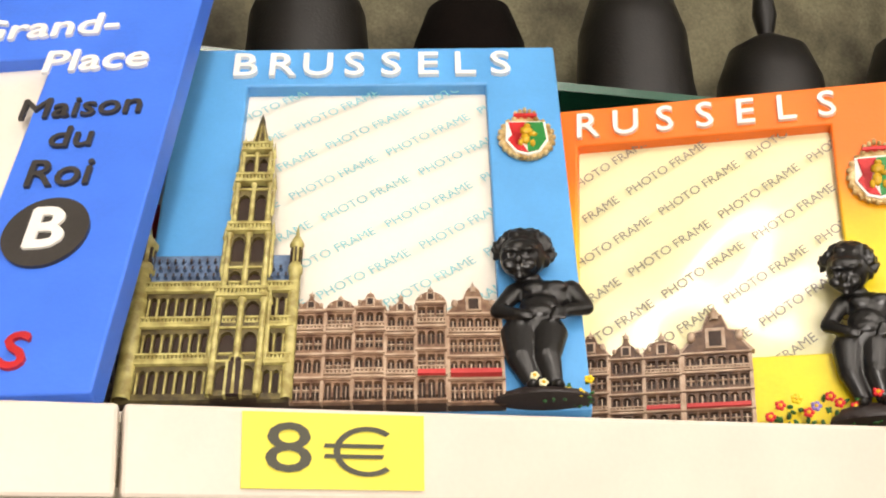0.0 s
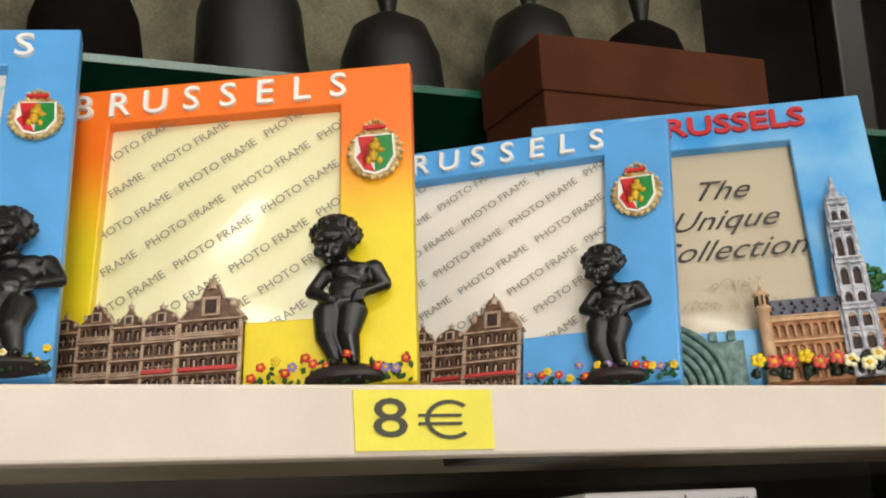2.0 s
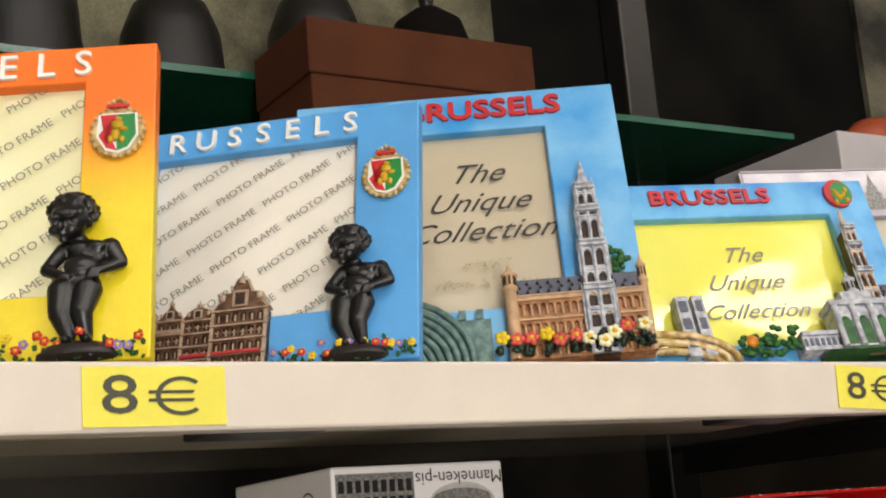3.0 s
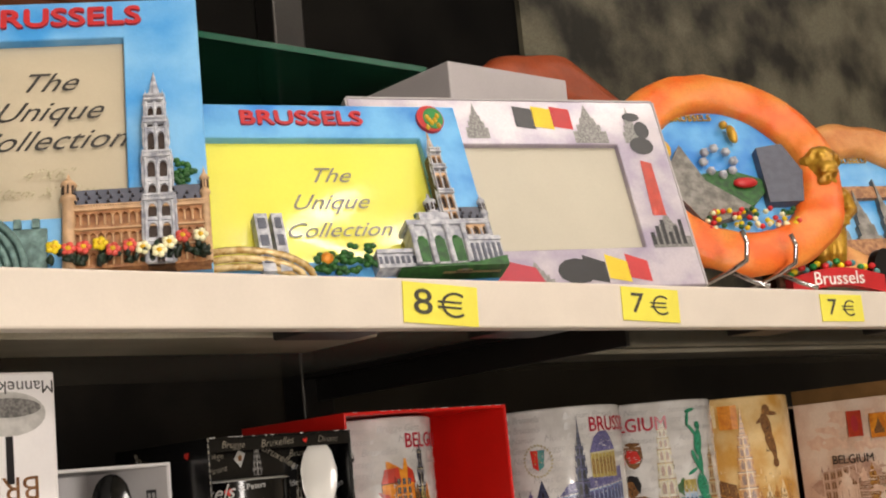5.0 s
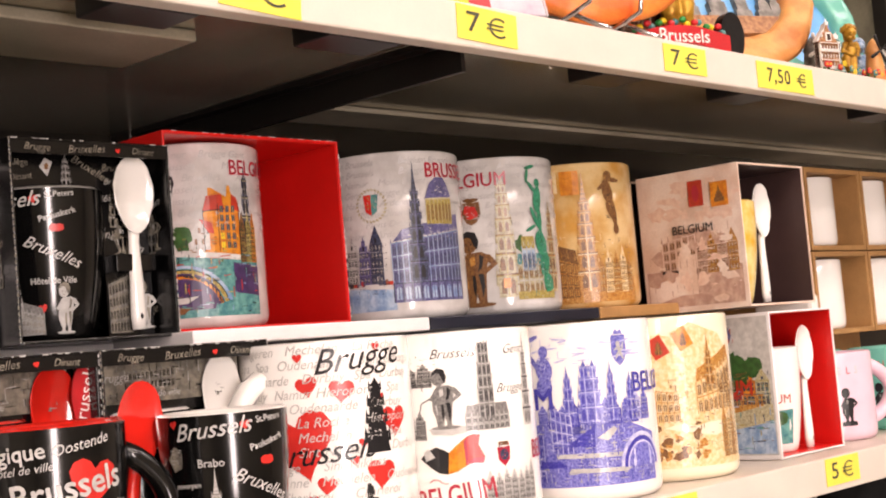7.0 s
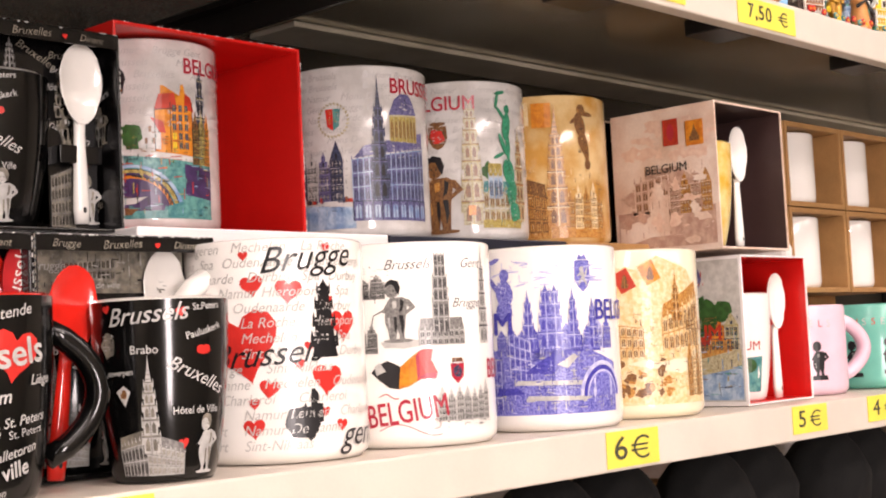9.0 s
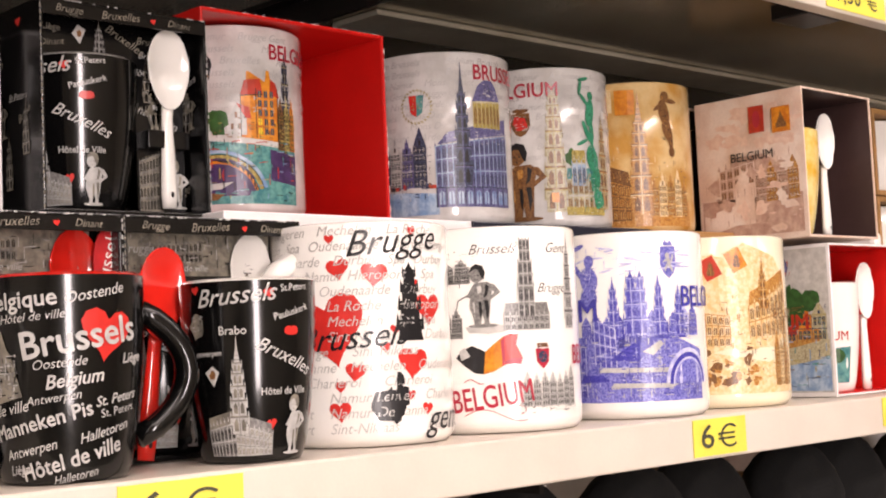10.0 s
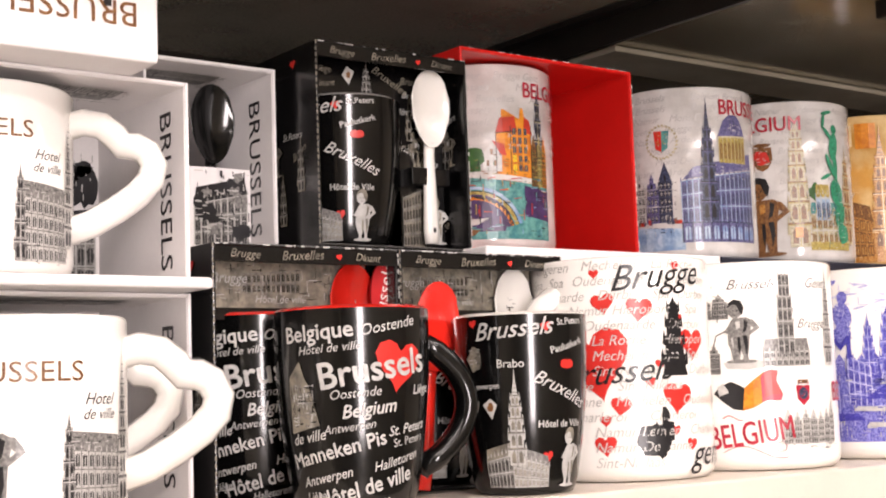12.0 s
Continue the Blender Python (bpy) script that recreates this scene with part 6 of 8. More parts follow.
bd.flat(rect(0.0205, 0.0265, 0.0412, 0.0432), PR_BROWN, 0, W)
hatch(bd, W, 0.0195, 0.0272, 0.033, 0.0428, (PR_PALE, PR_NAVY, PR_CRIMSON), 26, 2, 3, 0.0018, 0.0003)
part("printed_shield", bd, t)
bd = Build()
for s, a, b, g in (("Brussels", -0.001, 0.0905, 0.0072), ("Gent", 0.0345, 0.0905, 0.0072), ("Brugge", 0.031, 0.0705, 0.0068)):
    bd.words(s, g, a, b, PR_BLACK, wrap=W, shear=0.45, bold=-0.012)
part("grey_script", bd, t)

# white mug with a blue town
x, y = 0.852, 0.053
t = straight_mug("mug", x, y, LOW + 0.0002, MR, MH, WHITE_GLAZE, "white mug printed with a cobalt blue town", handle=140)
W = bend(MR, facing(x, y))
bd = Build()
tone(bd, W, [(-0.048, 0.009), (0.046, 0.009), (0.046, 0.036), (0.03, 0.042), (0.02, 0.046), (0.0, 0.042), (-0.01, 0.037), (-0.03, 0.045), (-0.048, 0.046)], PR_BLUE, 0)
gables_print(bd, W, -0.028, 0.034, 0.043, 0.016, (PR_BLUE, PR_BLUE_DEEP), PR_BLUE_DEEP, PR_BLUE_PALE, 8, 10, 1)
for a, b, c, z in ((-0.0085, 0.0065, 0.034, 0.044), (0.0015, 0.0085, 0.036, 0.045), (0.0065, 0.0075, 0.036, 0.045), (0.0165, 0.0062, 0.034, 0.045), (0.0290, 0.007, 0.029, 0.044)):
    spire_print(bd, W, a, z, b, c, PR_BLUE, PR_BLUE_DEEP, PR_BLUE_PALE, 3, 4, 0.12 if abs(a - 0.004) < 0.004 else 0.22)
gothic_print(bd, W, -0.047, -0.026, 0.012, 0.040, PR_BLUE, PR_BLUE_DEEP, PR_BLUE_PALE, 6, 4, 2)
gothic_print(bd, W, -0.020, -0.008, 0.028, 0.055, PR_BLUE, PR_BLUE_DEEP, PR_BLUE_PALE, 4, 4, 3, rise=-0.006)
gables_print(bd, W, 0.028, 0.044, 0.044, 0.018, (PR_BLUE_PALE, PR_BLUE), PR_BLUE_DEEP, PR_WHITE, 2, 2, 2)
hatch(bd, W, -0.046, 0.044, 0.010, 0.044, (PR_BLUE_PALE, PR_BLUE_DEEP, PR_WHITE), 260, 9, 6, 0.006, 0.0004)
part("blue_town", bd, t, "cobalt blue engraved town")
bd = Build()
for p, q, m in (([(-0.018, 0.0255), (0.020, 0.0245), (0.024, 0.028), (0.020, 0.027), (-0.016, 0.028)], 7, PR_WHITE), ([(-0.012, 0.032), (0.006, 0.044), (0.016, 0.044), (0.004, 0.031)], 7, PR_BLUE_DEEP), ([(0.006, 0.036), (0.016, 0.042), (0.018, 0.040), (0.012, 0.034)], 8, PR_WHITE),
                ([(-0.012, 0.017), (0.022, 0.016), (0.030, 0.0195), (0.020, 0.0185), (-0.01, 0.0195)], 8, PR_WHITE), ([(-0.03, 0.020), (-0.012, 0.0205), (-0.016, 0.024), (-0.028, 0.024)], 7, PR_BLUE_DEEP)):
    tone(bd, W, p, m, q)
for r_, m in ((0.0155, PR_BLUE_PALE), (0.0135, PR_BLUE_DEEP), (0.0115, PR_BLUE_PALE), (0.0105, PR_BLUE)):
    tone(bd, W, [(0.034 + r_ * math.cos(a), 0.018 + 1.25 * r_ * math.sin(a)) for a in (math.pi * j / 16 for j in range(17))], m, 8 + int((0.0155 - r_) * 1000))
for k in range(16):
    tone(bd, W, oval(rng.uniform(-0.03, 0.035), rng.uniform(0.080, 0.094), rng.uniform(0.003, 0.009), 0.0005, 10, rng.uniform(-16, 16)), PR_BLUE_PALE, 0.1 * k)
hatch(bd, W, -0.03, 0.036, 0.078, 0.094, (PR_BLUE_PALE,), 40, 14, 1, 0.006, 0.0003)
part("pale_details", bd, t)
bd = Build()
for c, r_, q in (((-0.0215, 0.0865), (0.0030, 0.0036), 0), ((-0.0220, 0.0765), (0.0055, 0.0075), 10), ((-0.0285, 0.081), (0.0016, 0.0062), 35), ((-0.0320, 0.0885), (0.0015, 0.006), -8), ((-0.0285, 0.0945), (0.0045, 0.0013), 18), ((-0.0225, 0.0665), (0.0052, 0.006), 0)):
    tone(bd, W, oval(*c, *r_, 12, q), PR_BLUE, 1 + 8 * abs(c[1]))
hatch(bd, W, -0.0265, -0.0175, 0.064, 0.083, (PR_BLUE_PALE, PR_BLUE_DEEP), 44, 5, 3, 0.002, 0.0004)
part("blue_statue_print", bd, t, "blue statue with a raised arm")
bd = Build()
bd.flat([(0.019, 0.093), (0.0285, 0.093), (0.0288, 0.083), (0.0270, 0.0785), (0.0238, 0.0755), (0.0206, 0.0785), (0.0187, 0.083)], PR_BLUE, 0, W)
tone(bd, W, [(0.0205, 0.0935), (0.022, 0.0965), (0.0238, 0.095), (0.0256, 0.0965), (0.027, 0.0935)], PR_BLUE, 1)
for a, b, c, d, q in ((0.0232, 0.0880, 0.0014, 0.0017, 0), (0.0240, 0.0845, 0.0012, 0.0034, 12), (0.0222, 0.0855, 0.0022, 0.0006, 30), (0.0222, 0.0815, 0.0006, 0.0024, -25), (0.0255, 0.081, 0.0007, 0.0022, 25), (0.0262, 0.0865, 0.0006, 0.0026, -15)):
    tone(bd, W, oval(a, b, c, d, 10, q), PR_WHITE, 2)
part("printed_shield", bd, t, "blue shield with a white lion")
bd = Build()
bold_words(bd, W, (("M", 0.0172, -0.0235, 0.0590, 0, 0.02, 0), ("BELGIUM", 0.0160, 0.0560, 0.0650, 0, 0.012, 0, 0.8)), PR_BLUE_DEEP, -0.0007)
part("blue_letters", bd, t)

# sepia mug in front
x, y = 0.945, 0.058
t = straight_mug("mug", x, y, LOW + 0.0002, MR, MH, CREAM_GLAZE, "cream mug printed with a sepia street and stamps", handle=140)
W = bend(MR, facing(x, y) + 15)
bd = Build()
tone(bd, W, blotch(0.0, 0.062, 0.040, 0.032, 5, 22, 0.15), PR_SEPIA_PALE, 0)
tone(bd, W, [(-0.045, 0.008), (0.046, 0.008), (0.046, 0.034), (0.02, 0.026), (0.0, 0.03), (-0.045, 0.038)], PR_SEPIA_PALE, 1)
gothic_print(bd, W, -0.042, -0.004, 0.036, 0.060, PR_SEPIA_PALE, PR_BROWN, PR_SEPIA, 11, 3, 2, rise=-0.006)
gothic_print(bd, W, 0.008, 0.040, 0.040, 0.060, PR_SEPIA_PALE, PR_BROWN, PR_SEPIA, 8, 2, 2, rise=0.014, roof=PR_SEPIA)
spire_print(bd, W, 0.0185, 0.058, 0.007, 0.032, PR_SEPIA, PR_BROWN, PR_SEPIA_PALE, 5, 4, 0.34)
gables_print(bd, W, 0.026, 0.044, 0.012, 0.036, (PR_SEPIA, PR_SEPIA_PALE), PR_BROWN, PR_SEPIA_PALE, 6, 4, 3)
for k in range(34):
    tone(bd, W, blotch(rng.uniform(-0.040, 0.012), 0.015 + rng.random() ** 2 * 0.02, rng.uniform(0.001, 0.004), rng.uniform(0.0008, 0.0034), k, 9, 0.45), (PR_SEPIA, PR_BROWN)[k % 2], 4 + 0.12 * k)
hatch(bd, W, -0.042, 0.042, 0.010, 0.066, (PR_SEPIA, PR_BROWN, PR_SEPIA_PALE), 170, 11, 9, 0.004, 0.0004)
part("sepia_town", bd, t, "sepia street engraving")
for a, b, m, q in ((-0.014, 0.083, PR_ROOF, 26), (0.0015, 0.0875, PR_ORANGE, 26)):
    c, e = math.cos(radians(q)), math.sin(radians(q))
    ring = lambda u, v: [(a + c * i - e * j, b + e * i + c * j) for i, j in ((-u, -v), (u, -v), (u, v), (-u, v))]
    bd = Build()
    tone(bd, W, ring(0.0058, 0.0072), PR_SEPIA_PALE, 2)
    tone(bd, W, ring(0.0050, 0.0064), m, 3)
    spire_print(bd, W, a + 0.0005, b - 0.0045, 0.004, 0.009, PR_BROWN, PR_BROWN, PR_SEPIA, 4, 3)
    part("printed_stamp", bd, t)
part("dark_letters", Build().words("BELGIUM", 0.0085, 0.042, 0.0545, PR_BROWN, y=-0.0009, wrap=W), t)

# second row of plain white mugs that carry the tray
for x in (0.64, 0.735, 0.83, 0.925, 1.0):
    straight_mug("mug", x + 0.012, 0.165, LOW + 0.0002, 0.04, 0.1045, WHITE_GLAZE, "plain white mug standing behind printed mugs")
TRAY = 1.2855
tray = thing("card_tray", pose(0.60, 0.09, TRAY), "thin white, navy and brown card sheets over the mugs", "tray")
for a, b, m, lab in ((0.0, 0.165, WHITE_CARD, "white card sheet"), (0.166, 0.325, NAVY_CARD, "dark navy card sheet"), (0.326, 0.46, KRAFT, "brown board sheet")):
    part("sheet", Build().box(a, b, 0, 0.16, 0, 0.0075, m, bevel=0.0008), tray, lab)
UP = TRAY + 0.0077

# ---------------------------------------------------------------- upper row of mugs
def banded(x, y, label, glaze, handle=150, twist=0.0):
    t = straight_mug("mug", x, y, UP, MR, 0.1, glaze, label, handle=handle)
    return t, bend(MR, facing(x, y) + twist)


t, W = banded(0.796, 0.145, "white script mug printed with an indigo town hall", LETTER_GLAZE)
FAINT = ("Belgium Brussels", "Anvers Namur", "Brugge Gent", "Bruxelles", "Ardennes", "Mons Dinant")
script_lines = Build()
script(script_lines, W, -0.048, 0.036, 0.050, 0.094, PR_SCRIPT, 0.0056, 2, 0.0062, FAINT)
part("pale_script", script_lines, t, "faint grey handwriting")
bd = Build()
tone(bd, W, [(-0.002, 0.046), (0.046, 0.053), (0.046, 0.062), (0.004, 0.053)], PR_INDIGO, 1)
gothic_print(bd, W, -0.003, 0.046, 0.010, 0.0215, PR_INDIGO, PR_SKYBLUE, PR_NAVY, 9, 1, 2, pinnacles=False)
gothic_print(bd, W, -0.003, 0.046, 0.0215, 0.045, PR_INDIGO, PR_NAVY, PR_SKYBLUE, 15, 3, 2, rise=0.007)
hatch(bd, W, 0.0, 0.045, 0.046, 0.056, (PR_NAVY, PR_PALE), 50, 3, 4, 0.003, 0.0003)
part("indigo_hall", bd, t, "indigo town hall")
bd = Build()
spire_print(bd, W, 0.0130, 0.022, 0.0095, 0.072, PR_NAVY, PR_BLACK, PR_INDIGO, 6, 6, 0.26)
part("spire_print", bd, t, "dark slender spire")
bd = Build()
gables_print(bd, W, -0.040, -0.008, 0.022, 0.036, (PR_NAVY, PR_PALE, PR_INDIGO), PR_BLACK, PR_PALE, 9, 4, 1)
tone(bd, W, [(-0.042, 0.006), (-0.002, 0.006), (-0.002, 0.018), (-0.042, 0.021)], PR_SKYBLUE, 0)
for k in range(18):
    a = rng.uniform(-0.038, -0.006)
    tone(bd, W, rect(a, a + rng.uniform(0.001, 0.003), 0.021, 0.0215 + rng.uniform(0.001, 0.003)), (PR_NAVY, PR_ROOF, PR_BROWN, PR_BLACK)[k % 4], 5)
hatch(bd, W, -0.04, -0.006, 0.014, 0.05, (PR_BLACK, PR_PALE, PR_NAVY), 110, 6, 5, 0.003, 0.0003)
part("gable_print", bd, t)
bd = Build()
gothic_print(bd, W, 0.020, 0.040, 0.0555, 0.0705, PR_SAND, PR_BROWN, PR_STONE, 7, 1, 4, rise=0.001, pinnacles=False)
tone(bd, W, [(0.0195, 0.0705), (0.0405, 0.0715), (0.037, 0.080), (0.034, 0.0835), (0.028, 0.0835), (0.0235, 0.080)], PR_INDIGO, 5)
hatch(bd, W, 0.023, 0.037, 0.0715, 0.081, (PR_NAVY, PR_PALE), 26, 7, 7, 0.004, 0.0004)
part("dome_print", bd, t, "sandy dome")
bd = Build()
for k in range(26):
    a = 2 * math.pi * k / 26
    tone(bd, W, oval(-0.013 + 0.0088 * math.cos(a), 0.0685 + 0.0095 * math.sin(a), 0.0011, 0.0007, 6, math.degrees(a) + 50), PR_STONE, 1)
tone(bd, W, [(-0.0175, 0.075), (-0.013, 0.075), (-0.013, 0.0625), (-0.0165, 0.065)], PR_RED, 2)
tone(bd, W, [(-0.013, 0.075), (-0.0085, 0.075), (-0.0095, 0.065), (-0.013, 0.0625)], PR_TEAL, 2)
hatch(bd, W, -0.0165, -0.0095, 0.065, 0.074, (PR_WHITE, PR_SAND), 16, 4, 3, 0.002, 0.0004)
part("printed_shield", bd, t)
bd = Build()
bold_words(bd, W, (("BRUSSELS", 0.0125, 0.043, 0.0875, 0, 0.008, 0, 0.85),), PR_CRIMSON, -0.0006)
part("red_letters", bd, t)

t, W = banded(0.884, 0.142, "white script mug printed with a tower and green statue", LETTER_GLAZE, twist=14.5)
script_lines = Build()
script(script_lines, W, -0.045, 0.036, 0.040, 0.094, PR_SCRIPT, 0.0056, 3, 0.0062, FAINT)
part("pale_script", script_lines, t, "faint grey handwriting")
bd = Build()
bold_words(bd, W, (("BELGIUM", 0.0125, -0.022, 0.0855, 0, 0.008, 0, 0.9),), PR_CRIMSON, -0.0006)
part("red_letters", bd, t)
bd = Build()
tone(bd, W, [(-0.0295, 0.072), (-0.018, 0.072), (-0.0175, 0.064), (-0.0205, 0.059), (-0.0237, 0.0575), (-0.027, 0.059), (-0.03, 0.064)], PR_BROWN, 0)
tone(bd, W, blotch(-0.0237, 0.0655, 0.0042, 0.0052, 4), PR_RED, 2)
tone(bd, W, blotch(-0.0237, 0.0735, 0.0045, 0.0015, 6), PR_BROWN, 2)
hatch(bd, W, -0.028, -0.0195, 0.061, 0.071, (PR_BLACK, PR_WHITE), 16, 4, 4, 0.002, 0.0004)
part("printed_shield", bd, t)
bd = Build()
spire_print(bd, W, -0.0035, 0.010, 0.0125, 0.080, PR_STONE, PR_BROWN, PR_SAND, 2, 7, 0.10)
hatch(bd, W, -0.009, 0.002, 0.010, 0.07, (PR_BLACK, PR_SAND, PR_BROWN), 60, 12, 6, 0.003, 0.0003)
part("tower_print", bd, t, "sandy tower")
bd = Build()
gothic_print(bd, W, 0.003, 0.030, 0.010, 0.030, PR_STONE, PR_BROWN, PR_WHITE, 7, 2, 1, roof=PR_TEAL, rh=0.007)
gothic_print(bd, W, 0.007, 0.017, 0.026, 0.040, PR_SKYBLUE, PR_NAVY, PR_WHITE, 3, 1, 3, roof=PR_SAND)
tone(bd, W, blotch(0.0075, 0.043, 0.005, 0.0065, 7), PR_LEAF, 2)
tone(bd, W, rect(0.0025, 0.032, 0.008, 0.013), PR_SAND, 5)
tone(bd, W, rect(-0.0065, -0.002, 0.016, 0.022), PR_ORANGE, 7)
hatch(bd, W, 0.002, 0.034, 0.009, 0.034, (PR_SAND, PR_BROWN, PR_TEAL, PR_WHITE), 110, 13, 7, 0.003, 0.0004)
spire_print(bd, W, 0.0335, 0.012, 0.010, 0.062, PR_STONE, PR_BROWN, PR_SEPIA, 1, 5, 0.18)
part("church_print", bd, t, "pale church and houses")
bd = Build()
for c, r_, q in (((0.0228, 0.0825), (0.0022, 0.0028), 0), ((0.0218, 0.0715), (0.0034, 0.0088), -8), ((0.0178, 0.0795), (0.0012, 0.0052), 38), ((0.0148, 0.087), (0.0011, 0.0048), -12), ((0.0175, 0.0925), (0.0042, 0.0012), 12), ((0.0185, 0.0600), (0.0016, 0.0075), 22), ((0.0225, 0.058), (0.0020, 0.0085), 0),
                 ((0.0150, 0.053), (0.0045, 0.0012), 25), ((0.0225, 0.0430), (0.0048, 0.0085), 10), ((0.0245, 0.030), (0.0042, 0.0085), -10), ((0.0265, 0.018), (0.0046, 0.0065), 0)):
    tone(bd, W, blotch(*c, *r_, int(c[0] * 1e5), 12, 0.12) if not q else oval(*c, *r_, 12, q), PR_GREEN, 9 + 12 * c[1])
hatch(bd, W, 0.019, 0.029, 0.014, 0.05, (PR_TEAL, PR_LEAF, PR_WHITE), 40, 3, 11, 0.003, 0.0005)
part("green_statue_print", bd, t)
bd = Build()
statue_print(bd, W, -0.0235, 0.006, 0.048, PR_BROWN, PR_BLACK, PR_SEPIA, 8)
part("brown_statue_print", bd, t)

t, W = banded(0.972, 0.142, "amber sepia mug printed with a tall spire", SEPIA_GLAZE, twist=14.0)
bd = Build()
spire_print(bd, W, -0.003, 0.012, 0.0135, 0.082, PR_SEPIA, PR_BROWN, PR_SEPIA_PALE, 4, 6, 0.26)
part("spire_print", bd, t, "sepia spire")
bd = Build()
tone(bd, W, [(-0.042, 0.004), (0.036, 0.004), (0.036, 0.020), (-0.042, 0.024)], PR_SEPIA, 0)
gables_print(bd, W, 0.002, 0.034, 0.010, 0.032, (PR_SEPIA, PR_SEPIA_PALE), PR_BROWN, PR_SEPIA_PALE, 14, 5, 1)
gothic_print(bd, W, -0.040, -0.010, 0.008, 0.040, PR_BROWN, PR_SEPIA, PR_SEPIA, 7, 3, 1, rise=-0.010, roof=PR_BROWN, rh=0.01)
hatch(bd, W, -0.04, 0.034, 0.005, 0.05, (PR_BROWN, PR_SEPIA, PR_SEPIA_PALE), 150, 7, 6, 0.004, 0.0004)
part("sepia_town", bd, t, "sepia gables")
bd = Build()
for c, r_, q in (((0.0165, 0.090), (0.0032, 0.0034), 0), ((0.0155, 0.079), (0.0042, 0.0088), 12), ((0.0195, 0.064), (0.0024, 0.0095), 6), ((0.0165, 0.0655), (0.0020, 0.007), 22), ((0.0205, 0.053), (0.0026, 0.0035), 0), ((0.0205, 0.087), (0.006, 0.0016), -6), ((0.0115, 0.083), (0.0045, 0.0014), 35)):
    tone(bd, W, oval(*c, *r_, 12, q), PR_BROWN, 3 + 8 * c[1])
hatch(bd, W, 0.0125, 0.0205, 0.056, 0.09, (PR_SEPIA, PR_BLACK), 26, 5, 5, 0.003, 0.0004)
tone(bd, W, rect(-0.034, -0.020, 0.080, 0.0955), PR_SEPIA_PALE, 0)
tone(bd, W, rect(-0.018, -0.005, 0.078, 0.0945), PR_ORANGE, 0)
part("brown_statue_print", bd, t)

# red open box with its mug
t = gift_box("gift_box", 0.606, 0.7255, 0.113, 0.215, UP, UP + 0.1035, RED_CARD, RED_CARD, "bright red open gift box holding a mug")
bd = Build()
g = random.Random(4)
for k in range(26):
    zz = g.uniform(0.001, 0.1)
    bd.box(0.1193, 0.1197, -0.0003, 0.0003, zz, zz + g.uniform(0.0006, 0.003), WHITE_CARD)
    xx = g.uniform(0.001, 0.115)
    bd.box(xx, xx + g.uniform(0.0004, 0.0018), -0.0003, 0.0002, 0.1033, 0.1036, WHITE_CARD)
part("worn_edge", bd, t, "scuffed pale card edges")
x, y = 0.653, 0.158
t = straight_mug("mug", x, y, UP + 0.0018, 0.0390, 0.0985, LETTER_GLAZE, "white script mug with colourful canal houses in red box")
W = bend(0.0390, facing(x, y) + 7)
bd = Build()
script(bd, W, -0.040, 0.034, 0.054, 0.092, PR_SCRIPT, 0.0056, 4, 0.0062, FAINT)
part("pale_script", bd, t, "faint grey handwriting")
bd = Build()
tone(bd, W, [(0.0005, 0.040), (0.0215, 0.038), (0.0215, 0.066), (0.0175, 0.069), (0.0165, 0.075), (0.0150, 0.075), (0.0140, 0.069), (0.0085, 0.0655), (0.0055, 0.074), (0.0040, 0.074), (0.0036, 0.066), (0.0005, 0.0625)], PR_ORANGE, 1)
tone(bd, W, [(0.0005, 0.0615), (0.0125, 0.0625), (0.0112, 0.0705), (0.0028, 0.0695)], PR_ROOF, 2)
tone(bd, W, [(0.0165, 0.0625), (0.0225, 0.0610), (0.0205, 0.0685), (0.0172, 0.0705)], PR_ROOF, 2)
for k in range(5):
    for j in range(3):
        tone(bd, W, rect(0.0098 + 0.0034 * j, 0.0118 + 0.0034 * j, 0.0415 + 0.0048 * k, 0.0450 + 0.0048 * k), PR_NAVY if k > 1 or j else FL_YELLOW, 3)
        tone(bd, W, rect(0.0106 + 0.0034 * j, 0.0109 + 0.0034 * j, 0.0415 + 0.0048 * k, 0.0450 + 0.0048 * k), PR_SAND, 4)
for pts in ([(0.0005, 0.04), (0.0009, 0.04), (0.0009, 0.0625), (0.0005, 0.0625)], [(0.0085, 0.04), (0.0089, 0.04), (0.0089, 0.0655), (0.0085, 0.0655)], [(0.0211, 0.038), (0.0215, 0.038), (0.0215, 0.066), (0.0211, 0.066)], [(0.0005, 0.0612), (0.0125, 0.0622), (0.0125, 0.0627), (0.0005, 0.0617)]):
    tone(bd, W, pts, PR_BLACK, 4)
tone(bd, W, [(-0.0065, 0.042), (0.0035, 0.041), (0.0035, 0.050), (-0.0015, 0.057), (-0.0065, 0.050)], PR_WHITE, 3)
tone(bd, W, [(-0.0015, 0.0575), (0.0048, 0.0555), (0.0062, 0.0495), (0.0030, 0.0500)], PR_ROOF, 4)
for a, b in ((-0.0045, 0.044), (-0.0008, 0.044), (-0.0025, 0.050)):
    tone(bd, W, rect(a, a + 0.0014, b, b + 0.003), PR_BROWN, 4)
part("canal_house", bd, t, "orange gabled canal houses")
bd = Build()
spire_print(bd, W, 0.0272, 0.034, 0.0075, 0.052, PR_NAVY, PR_BLACK, PR_STONE, 0, 4, 0.14)
gables_print(bd, W, 0.021, 0.034, 0.034, 0.030, (PR_BROWN, PR_SAND, PR_ORANGE), PR_BLACK, PR_SAND, 5, 3, 2)
gables_print(bd, W, -0.036, -0.0185, 0.036, 0.028, (PR_NAVY, PR_BROWN), PR_BLACK, PR_SAND, 6, 3, 0)
